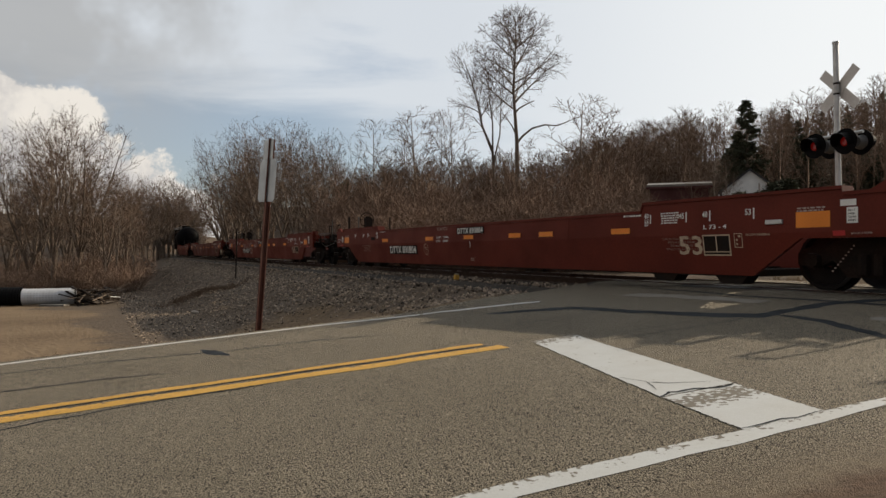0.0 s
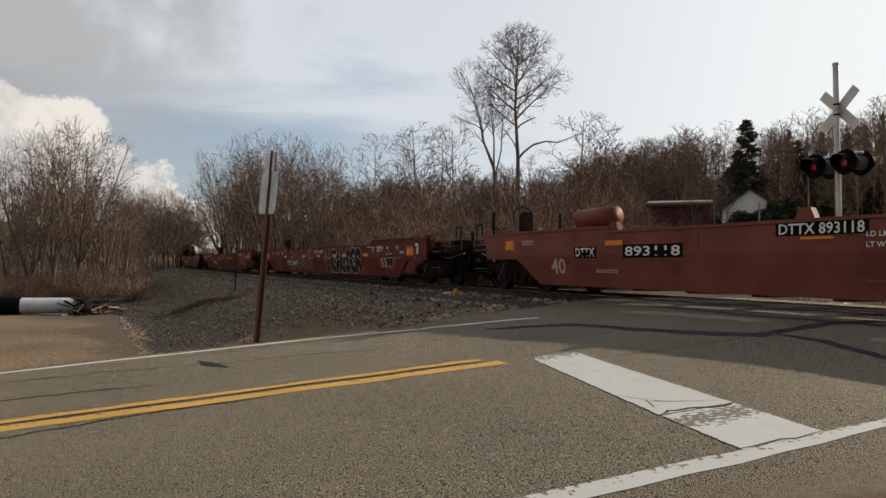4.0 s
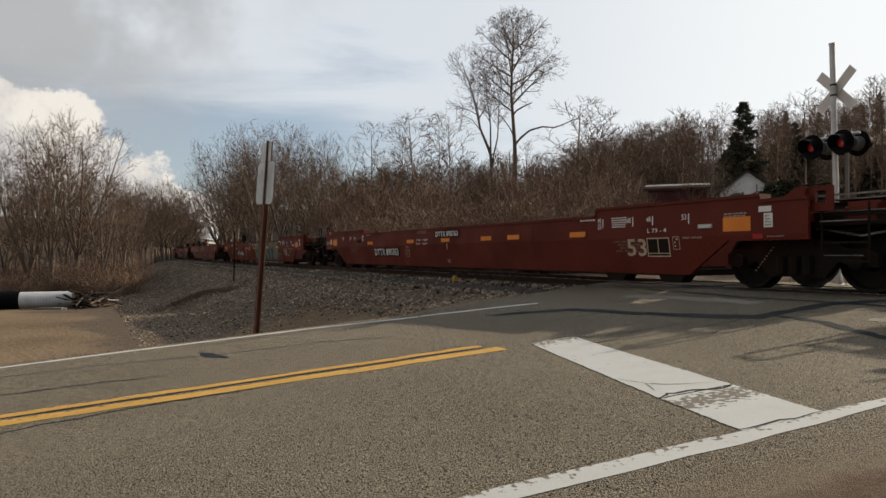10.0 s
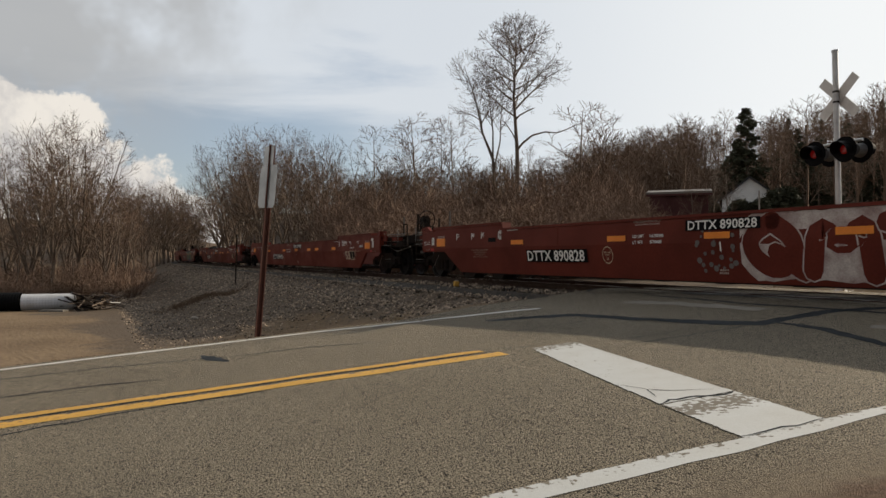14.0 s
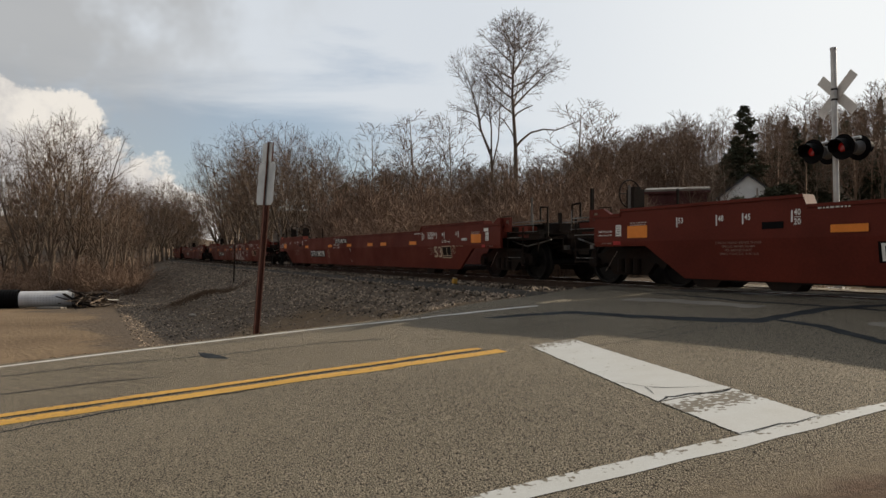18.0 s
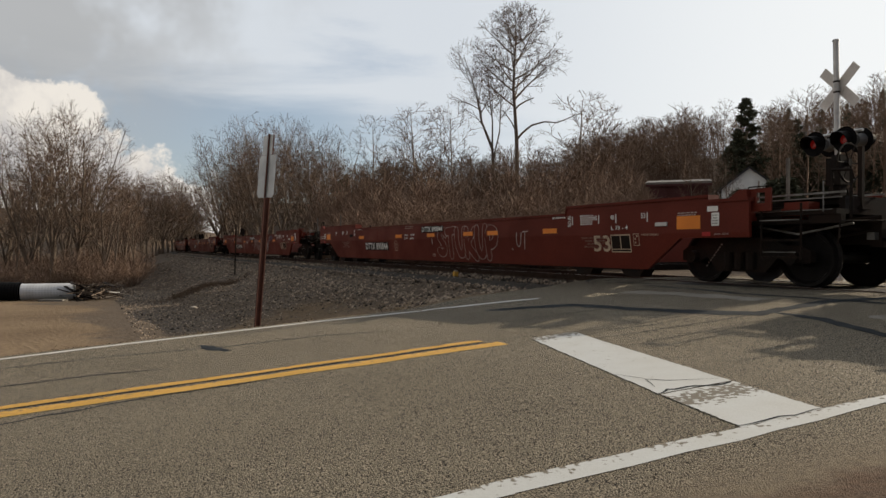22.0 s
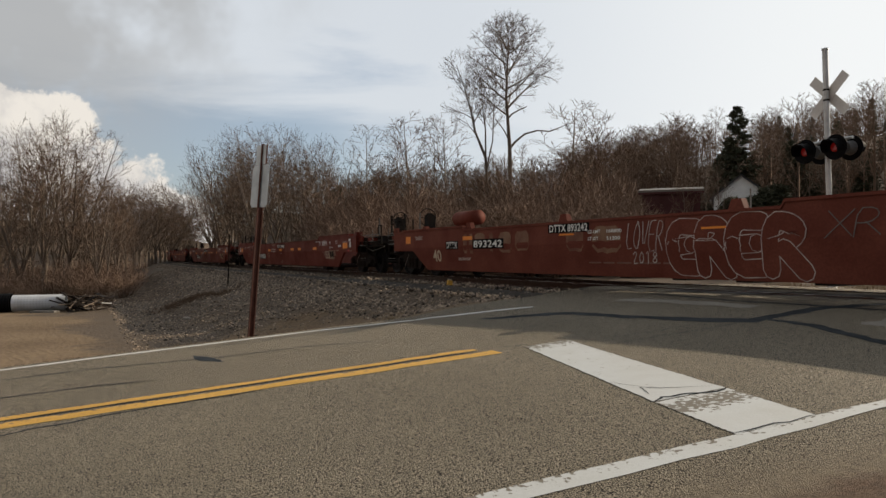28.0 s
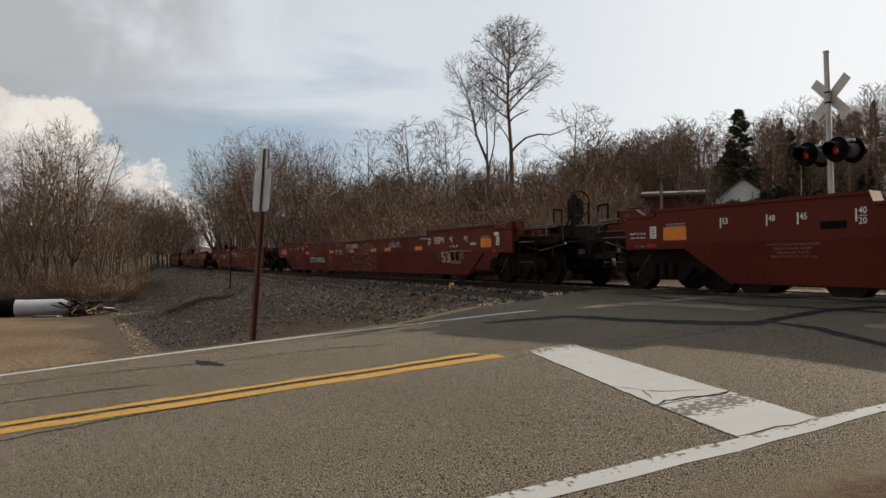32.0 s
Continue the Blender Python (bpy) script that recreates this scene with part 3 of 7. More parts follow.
tie_me = bpy.data.meshes.new("tie")
bm = box(-1.28, 1.28, -.115, .115, -.18, 0, .012)
bm.to_mesh(tie_me)
bm.free()
tie_me.materials.append(M_TIE)
s = -6.0
rb = random.Random(4)
while s < 110:
    if not on_road(s, 0):
        p, h = on_track(s, rb.uniform(-.05, .05), -.16)
        t = new("tie", tie_me)
        t.matrix_basis = pose(p.x, p.y, p.z + rb.uniform(-.01, .01), 0, 0, -math.degrees(h) + rb.uniform(-1.5, 1.5))
        t.parent = track
    s += .52


def stones(name, label, spots, size, mat, seed):
    """Loose broken stones, each its own lump, in one mesh."""
    rnd = np.random.RandomState(seed)
    base = np.array([(1, 0, 0), (-1, 0, 0), (0, 1, 0), (0, -1, 0), (0, 0, 1), (0, 0, -1.)])
    tri = np.array([(0, 2, 4), (2, 1, 4), (1, 3, 4), (3, 0, 4), (2, 0, 5), (1, 2, 5), (3, 1, 5), (0, 3, 5)])
    n = len(spots)
    v = base[None] * rnd.uniform(.55, 1.3, (n, 6, 1)) + rnd.uniform(-.3, .3, (n, 6, 3))
    a = rnd.uniform(0, 6.28, n)
    c, s_ = np.cos(a), np.sin(a)
    x = v[..., 0] * c[:, None] - v[..., 1] * s_[:, None]
    y = v[..., 0] * s_[:, None] + v[..., 1] * c[:, None]
    v = np.stack([x, y, v[..., 2] * .8], -1) * rnd.uniform(*size, (n, 1, 1)) + np.array(spots)[:, None]
    f = (tri[None] + np.arange(n)[:, None, None] * 6).reshape(-1, 3)
    return tagged(from_arrays(name, v.reshape(-1, 3), f, mat), label, "gravel", kind="stuff")


def ballast_height(d):
    """Top of the ballast over its bed, by distance from the centre line."""
    d = abs(d)
    return RAIL_Z - .17 if d < 1.7 else RAIL_Z - .17 - (d - 1.7) * .5


# the bed itself
bed = sweep([(-3.4, -1.05), (-1.8, -.19), (1.8, -.19), (3.4, -1.05)], 2.0, 240, 1.5, "ballast_bed", M_BED)
rs = np.random.RandomState(8)


def scatter(n, s, d, low, high, keep):
    """Places on the ground near the track."""
    x, y = along_track(s, d)
    u, w = road_uv(x, y)
    ok = keep(u, w, d)
    z = np.where(np.abs(d) < 1.7, RAIL_Z - .17, np.maximum(RAIL_Z - .17 - (np.abs(d) - 1.7) * .5, ground_z(x, y))) + rs.uniform(low, high, n)
    return np.stack([x, y, z], -1)[ok]


n = 30000
spots = scatter(n, 2 + 90 * rs.uniform(0, 1, n) ** 1.7, rs.uniform(-3.4, 1.9, n), -.02, .02, lambda u, w, d: w > 10.9)
stones("ballast", "dark grey crushed-stone ballast along the track", spots, (.026, .058), M_BALLAST, 3)
n = 36000
spots = scatter(n, 2 + 70 * rs.uniform(0, 1, n) ** 1.2, -3.2 - 5.6 * rs.uniform(0, 1, n) ** 1.6, -.012, .01, lambda u, w, d: (w > 13.8 + rs.uniform(0, 1, n) ** .4 * 6.0) | (d > -4.2) & (w > 12.0))
stones("bank_gravel", "grey gravel scattered down the railway bank", spots, (.012, .055), M_BALLAST, 4)
n = 6000
u, w = rs.uniform(-14, 7, n), 11.0 + 5.0 * rs.uniform(0, 1, n) ** 1.4
u, w = np.concatenate([u, rs.uniform(0, 6, 700)]), np.concatenate([w, 1.72 - 1.6 * rs.uniform(0, 1, 700)])
x, y = road_xy(u, w)
ok = side_of_track(x, y) < -2.2
spots = np.stack([x, y, ground_z(x, y) + .003], -1)[ok]
stones("shoulder_gravel", "loose brown gravel on the road's shoulders", spots, (.004, .014), M_PEBBLE, 5)

# ---- train ----
# slack running in and out: time, metres
SLACK = ((0, 0), (1.5, 0), (2, -.5), (2.5, 0), (13.5, 0), (14, -.14), (14.5, 0), (18.5, 0), (19, -.17), (20, 0), (21, -.23), (21.5, 0), (24.5, 0), (25, -.15), (25.5, 0), (27.5, 0), (28, -.1), (29, .2), (30, .4), (31, .62), (31.2, 0), (32, 0))


def travelled(t):
    t = min(t, 31.2)
    k = float(np.interp(t, [c for c, _ in SLACK], [d for _, d in SLACK]))
    return 18.866 + 8.807 * t + 0.03054 * t * t + k


def car_pose(s, half):
    """A car whose trucks stand half metres before and behind s."""
    a, _ = on_track(s + half)
    b, _ = on_track(s - half)
    mid = (a + b) / 2
    return pose(mid.x, mid.y, mid.z, 0, 0, math.degrees(math.atan2(a.y - b.y, a.x - b.x)))


BEND_Z, FACE, FOOT = 0.80, 1.50, 1.41


def face_y(z):
    return FACE if z > BEND_Z else FOOT + (FACE - FOOT) * (z - 0.19) / (BEND_Z - 0.19)


def loft(stations):
    """A skin over closed rings of equal length, closed at both ends."""
    bm = bmesh.new()
    rings = [[bm.verts.new(p) for p in st] for st in stations]
    n = len(rings[0])
    for a, b in zip(rings, rings[1:]):
        for i in range(n):
            bm.faces.new((a[i], a[(i + 1) % n], b[(i + 1) % n], b[i]))
    bm.faces.new(rings[0][::-1])
    bm.faces.new(rings[-1])
    bmesh.ops.recalc_face_normals(bm, faces=bm.faces)
    return bm


def side_wall(car, sgn, mat, k, lip):
    """The plate side of the well; k: how far the ends lie from the middle, against a 53-foot well; lip: its raised ends."""
    d = 8.0 - k
    st = []
    for x, zb, zt in ((-10.05 + k, .72, 1.30), (-9.36 + k, .72, 1.30), (-9.35 + k, .72, lip), (-8.78 + k, .72, lip), (-d, .19, lip), (-5.93 + k, .19, lip), (-5.88 + k, .19, 1.24),
                      (0, .19, 1.245), (5.88 - k, .19, 1.24), (5.93 - k, .19, lip), (d, .19, lip), (8.78 - k, .72, lip), (9.35 - k, .72, lip), (9.36 - k, .72, 1.30), (10.05 - k, .72, 1.30)):
        prof = [(face_y(zb), zb), (FACE, BEND_Z), (FACE, zt - .05), (FACE + .025, zt - .045), (FACE + .025, zt), (FACE - .22, zt), (FACE - .22, zt - .05), (FACE - .05, zt - .06), (FACE - .06, BEND_Z), (face_y(zb) - .06, zb)]
        st.append([(x, sgn * y, z) for y, z in prof])
    wall = part("side_wall", loft(st), mat, car)
    for x in (-3.9, 3.9) if k < 1 else (-2.2, 2.2):
        b = bmesh.new()
        add_box(b, x - .008, x + .008, sgn * FACE - .01, sgn * FACE + .006, BEND_Z, 1.19)
        part("seam", b, mat, wall)
    return wall


def truck(car, x):
    tr = empty("truck", pose(x, 0, 0))
    tr.parent = car
    for sgn in (-1, 1):
        out = [(-1.12, .36), (-1.12, .52), (-.98, .60), (-.72, .60), (-.5, .72), (.5, .72), (.72, .60), (.98, .60), (1.12, .52), (1.12, .36), (.84, .32), (.62, .42), (.42, .20), (-.42, .20), (-.62, .42), (-.84, .32)]
        bm = add_prism(bmesh.new(), out, sgn * .95, sgn * 1.06)
        for cx in (-.875, .875):
            add_tube(bm, (cx, sgn * 1.0, .42), (cx, sgn * 1.16, .42), .11, .10, 10)
        for cx in (-.2, 0, .2):
            add_tube(bm, (cx, sgn * 1.08, .24), (cx, sgn * 1.08, .5), .075, .075, 8)
        part("side_frame", bm, M_FRAME, tr)
        b = bmesh.new()
        a0, a1 = (.34, .62), (.62, .28)
        for f in np.linspace(0, 1, 9):
            cx, cz = a0[0] + (a1[0] - a0[0]) * f, a0[1] + (a1[1] - a0[1]) * f
            add_box(b, cx - .009, cx + .011, sgn * 1.066 - .004, sgn * 1.066 + .004, cz - .008, cz + .008)
        tagged(part("stencil", b, M_DULL, tr), kind="stuff")
    bm = box(-.2, .2, -.95, .95, .34, .62, .03)
    add_box(bm, -.28, .28, -.3, .3, .6, .72)
    part("bolster", bm, M_FRAME, tr)
    for cx in (-.875, .875):
        bm = bmesh.new()
        add_tube(bm, (0, -.9, 0), (0, .9, 0), .085, .085, 8)
        for sgn in (-1, 1):
            n = 20
            prof = [(.68, .10), (.69, .36), (.68, .40), (.66, .43), (.64, .455), (.68, .458), (.70, .42), (.80, .415), (.80, .37), (.74, .34), (.75, .14), (.80, .11)]
            rings = [[bm.verts.new((r * math.cos(2 * math.pi * i / n), sgn * y, r * math.sin(2 * math.pi * i / n))) for i in range(n)] for y, r in prof]
            for a, b in zip(rings, rings[1:]):
                for i in range(n):
                    bm.faces.new((a[i], a[(i + 1) % n], b[(i + 1) % n], b[i]))
        bmesh.ops.recalc_face_normals(bm, faces=bm.faces)
        ws_ = part("wheelset", bm, M_WHEEL, tr, smooth=False)
        ws_.matrix_basis = pose(cx, 0, .42)
    return tr


def end_gear(car, sgn, k, brake, mat):
    """Deck, sill, posts, steps, coupler and hose of one end; sgn: which end."""
    def X(v):
        return sgn * (v - k)

    def bx(bm, a, b, *r):
        return add_box(bm, min(X(a), X(b)), max(X(a), X(b)), *r)
    bm = bmesh.new()
    bx(bm, 9.0, 11.15, -1.22, 1.22, 1.02, 1.09)
    part("end_deck", bm, M_FRAME, car)
    for y in (-1.2, 1.1):
        part("deck_stringer", bx(bmesh.new(), 9.52, 11.2, y, y + .1, .90, 1.015), M_FRAME, car)
    for y in (-.9, -.3, .3, .8):
        part("deck_rail", bx(bmesh.new(), 9.6, 11.03, y, y + .06, 1.17, 1.23), M_FRAME, car)
    for a in (9.52, 11.05):
        part("cross_bearer", bx(bmesh.new(), a, a + .08, -1.0, 1.0, 1.092, 1.24), M_FRAME, car)
    part("end_sheet", bx(bmesh.new(), 9.35, 9.5, -1.46, 1.46, .74, 1.28), mat, car)
    bm = bmesh.new()
    bx(bm, 8.5, 11.25, -.32, .32, .62, 1.015)
    bx(bm, 11.15, 11.3, -.45, .45, .58, 1.01)
    part("draft_sill", bm, M_FRAME, car)
    part("body_bolster", bx(bmesh.new(), 9.52, 9.75, -1.3, 1.3, .72, .9), M_FRAME, car)
    # brake pipe, uncoupling rod, bright tread edges
    for y in (1.0, -1.0):
        bm = bmesh.new()
        pts = [(9.8, y, .80), (10.4, y * 1.05, .84), (10.9, y * .9, .95), (11.3, y * .55, .98)]
        for a, b in zip(pts, pts[1:]):
            add_tube(bm, (X(a[0]), a[1], a[2]), (X(b[0]), b[1], b[2]), .022, n=6)
        part("brake_pipe", bm, M_FRAME, car)
        bm = bmesh.new()
        pts = [(11.22, y * 1.3, .62), (11.24, y * 1.28, .92), (11.32, y * .3, .94), (11.5, y * .05, .98)]
        for a, b in zip(pts, pts[1:]):
            add_tube(bm, (X(a[0]), a[1], a[2]), (X(b[0]), b[1], b[2]), .012, n=5)
        part("uncoupling_rod", bm, M_FRAME, car)
        part("tread_edge", bx(bmesh.new(), 10.15, 10.75, min(y * 1.395, y * 1.40), max(y * 1.395, y * 1.40), .945, .96), M_EDGE, car)
        part("tread_edge", bx(bmesh.new(), 10.2, 10.7, min(y * 1.395, y * 1.40), max(y * 1.395, y * 1.40), .50, .512), M_EDGE, car)
        part("deck_edge", bx(bmesh.new(), 9.7, 11.1, min(y * 1.225, y * 1.23), max(y * 1.225, y * 1.23), 1.075, 1.088), M_EDGE, car)
    for y in (-1, 1):
        b = bmesh.new()
        bx(b, 9.52, 9.95, min(y * 1.18, y * 1.40), max(y * 1.18, y * 1.40), .96, 1.24)
        part("end_panel", b, mat, car)
        b = bmesh.new()
        bx(b, 10.35, 10.75, min(y * 1.12, y * 1.2), max(y * 1.12, y * 1.2), .95, 1.12)
        part("red_panel", b, mat, car)
    # guide posts
    for vx, y, half, high, m in ((10.05, .62, .02, 1.92, M_DULLPOST), (11.12, .62, .03, 1.95 if brake else 1.5, M_FRAME), (10.05, -.7, .02, 1.92 if brake else 1.5, M_FRAME), (11.12, -.7, .03, 1.5, M_FRAME)):
        b = bmesh.new()
        bx(b, vx - half, vx + half, y - half, y + half, 1.09, high)
        bx(b, vx - .07, vx + .07, y - .08, y + .08, 1.09, 1.14)
        part("guide_post", b, m, car)
    # cross-over walk: boards, edge rails, a bracket with a hand-hold
    for i in range(6):
        part("walk_board", bx(bmesh.new(), 10.02, 11.12, -1.02 + .34 * i, -.74 + .34 * i, 1.245, 1.27), M_FRAME, car)
    for y in (1.08, .2, -.6, -1.12):
        part("walk_rail", bx(bmesh.new(), 9.56, 11.2, y, y + .03, 1.30, 1.325), M_FRAME if y < 0 else M_EDGE, car)
    for y in (1.14, -1.17):
        part("walk_lip", bx(bmesh.new(), 9.98, 11.18, y, y + .03, 1.235, 1.25), M_EDGE, car)
    b = bmesh.new()
    for p, q in (((11.24, 1.05, .95), (11.24, 1.05, 1.6)), ((11.24, 1.05, 1.6), (10.98, 1.05, 1.62)), ((10.98, 1.05, 1.62), (10.98, 1.05, 1.3))):
        add_tube(b, (X(p[0]), p[1], p[2]), (X(q[0]), q[1], q[2]), .022, n=6)
    part("hand_hold", b, M_FRAME, car)
    # red corner plates with a square hole, a red box on the walk
    for y in (1, -1):
        b = bmesh.new()
        for a0, a1, c0, c1 in ((9.98, 10.32, 1.09, 1.2), (9.98, 10.32, 1.36, 1.42), (9.98, 10.08, 1.2, 1.36), (10.22, 10.32, 1.2, 1.36)):
            bx(b, a0, a1, min(y * 1.36, y * 1.385), max(y * 1.36, y * 1.385), c0, c1)
        part("corner_plate", b, mat, car)
        part("walk_box", bx(bmesh.new(), 10.42, 10.78, min(y * 1.0, y * 1.24), max(y * 1.0, y * 1.24), 1.095, 1.2), mat, car)
    # brake rigging under the deck: cylinder, levers, valve
    b = bmesh.new()
    add_tube(b, (X(10.15), .75, .86), (X(10.6), .75, .86), .12, n=10)
    add_tube(b, (X(10.6), .75, .86), (X(11.15), .7, .82), .02, n=6)
    part("brake_cylinder", b, M_FRAME, car)
    for zc, y in ((.78, 1.02), (.68, .6)):
        b = bmesh.new()
        add_tube(b, (X(9.85), y, zc + .1), (X(10.5), y + .04, zc - .02), .018, n=5)
        add_tube(b, (X(10.5), y + .04, zc - .02), (X(11.2), y - .1, zc + .12), .018, n=5)
        part("brake_lever", b, M_EDGE if y > 1 else M_FRAME, car)
    part("angle_cock", bx(bmesh.new(), 11.16, 11.26, .45, .55, .68, .78), M_EDGE, car)
    # ladder and steps
    for y in (1.36, -1.36):
        b = bmesh.new()
        for vx in (10.15, 10.75):
            add_tube(b, (X(vx), y, .40), (X(vx), y, 1.18), .018, n=6)
        for z in (.42, .66, .93):
            bx(b, 10.15, 10.75, y - .03, y + .03, z, z + .025)
        part("sill_step", b, M_FRAME, car)
        b = bmesh.new()
        add_tube(b, (X(9.86), y * .93, 1.05), (X(9.86), y * .93, 1.46), .010, n=6)
        add_tube(b, (X(9.86), y * .93, 1.46), (X(10.2), y * .93, 1.46), .010, n=6)
        part("grab_iron", b, M_FRAME, car)
        part("grab_iron", tube((X(11.0), y * .93, 1.05), (X(11.0), y * .93, 1.46), .010, n=6), M_EDGE, car)
    # coupler and hose
    bm = bmesh.new()
    bx(bm, 11.2, 11.5, -.09, .09, .80, .96)
    bx(bm, 11.45, 11.72, -.16, .02, .74, 1.02)
    bx(bm, 11.52, 11.66, .02, .14, .76, 1.0)
    part("coupler", bm, M_FRAME, car)
    bm = bmesh.new()
    pts = [(11.2, .4, .72), (11.42, .42, .66), (11.52, .3, .42), (11.62, .15, .34)]
    for a, b in zip(pts, pts[1:]):
        add_tube(bm, (X(a[0]), a[1], a[2]), (X(b[0]), b[1], b[2]), .028, n=6)
    part("air_hose", bm, M_BLACK, car)
    if brake:
        n = 18
        bm = bmesh.new()
        c = (X(10.62), .05, 1.82)
        for i in range(n):
            a, b = 2 * math.pi * i / n, 2 * math.pi * (i + 1) / n
            add_tube(bm, (c[0], c[1] + .29 * math.cos(a), c[2] + .29 * math.sin(a)), (c[0], c[1] + .29 * math.cos(b), c[2] + .29 * math.sin(b)), .016, n=5, caps=False)
        for i in range(6):
            a = math.pi * i / 3
            add_tube(bm, c, (c[0], c[1] + .28 * math.cos(a), c[2] + .28 * math.sin(a)), .011, n=4, caps=False)
        part("brake_wheel", bm, M_FRAME, car)
        bm = bmesh.new()
        bx(bm, 10.40, 10.54, -.03, .13, 1.27, 1.95)
        bx(bm, 10.36, 10.58, -.09, .19, 1.5, 1.9)
        bx(bm, 10.3, 10.62, -.3, .4, 1.27, 1.33)
        add_tube(bm, (X(10.46), -.22, 1.3), (X(10.47), 0.0, 1.7), .025, n=6)
        add_tube(bm, (X(10.46), .32, 1.3), (X(10.47), .1, 1.7), .025, n=6)
        add_tube(bm, (X(10.5), .05, 1.82), (X(10.64), .05, 1.82), .05, n=8)
        part("brake_stand", bm, M_FRAME, car)


# ---- lettering on the sides ----
GLYPHS = {}


def glyphs(text):
    """Points and faces of a word, one metre high, starting at 0."""
    if text not in GLYPHS:
        cu = bpy.data.curves.new("word", "FONT")
        cu.body, cu.resolution_u, cu.offset = text, 2, 0.015
        ob = bpy.data.objects.new("word", cu)
        scene.collection.objects.link(ob)
        dg = bpy.context.evaluated_depsgraph_get()
        me = bpy.data.meshes.new_from_object(ob.evaluated_get(dg))
        v = np.array([q.co[:2] for q in me.vertices])
        f = [tuple(p.vertices) for p in me.polygons]
        bpy.data.objects.remove(ob)
        bpy.data.meshes.remove(me)
        v = (v - v.min(0)) / (np.ptp(v[:, 1]), np.ptp(v[:, 1]))
        GLYPHS[text] = (v, f)
    return GLYPHS[text]


def decal(name, verts, faces, mat, car, x, z, lift=.004, label=""):
    """Lays flat shapes on the car's near side: right in the shape runs towards the rear."""
    vs = [(x - p[0], face_y(z + p[1]) + lift + (p[2] if len(p) > 2 else 0.0), z + p[1]) for p in verts]
    ob = from_arrays(name, vs, [tuple(f) for f in faces], mat, car)
    return tagged(ob, label, kind="" if len(faces) < 4 else "stuff")


def word(text, mat, car, x, z, h, w=None, lift=.008, name="lettering"):
    v, f = glyphs(text)
    v = v * h
    if w:
        v = v * (w / np.ptp(v[:, 0]), 1)
    vv, ff = list(map(tuple, v)), list(f)
    return decal(name, vv, ff, mat, car, x, z, lift)


def rect(a0, b0, a1, b1):
    return [(a0, b0), (a1, b0), (a1, b1), (a0, b1)], [(0, 1, 2, 3)]


def panel(name, mat, car, x0, x1, z0, z1, lift=.004, label=""):
    """A flat sheet from x0 (towards the front) to x1."""
    zs = [z0, BEND_Z, z1] if z0 < BEND_Z < z1 else [z0, z1]
    v, f = [], []
    for z in zs:
        v += [(0, z - z0), (x0 - x1, z - z0)]
    for i in range(len(zs) - 1):
        f.append((2 * i, 2 * i + 1, 2 * i + 3, 2 * i + 2))
    return decal(name, v, f, mat, car, x0, z0, lift, label)


def small_print(car, x, z, rows, w, h, mat, seed, gap=.5):
    """Unreadable lines of lettering, as rows of short bars."""
    rnd = random.Random(seed)
    v, f = [], []
    for r in range(rows):
        a, top = rnd.uniform(0, .08) * w, z
        while a < w * rnd.uniform(.86, 1):
            n = rnd.uniform(.05, .16) * w
            o = len(v)
            b = -r * h * (1 + gap)
            v += [(a, b), (a + n, b), (a + n, b + h), (a, b + h)]
            f.append((o, o + 1, o + 2, o + 3))
            a += n + .02 * w + h * .35
    return decal("small_print", v, f, mat, car, x, z, .006)


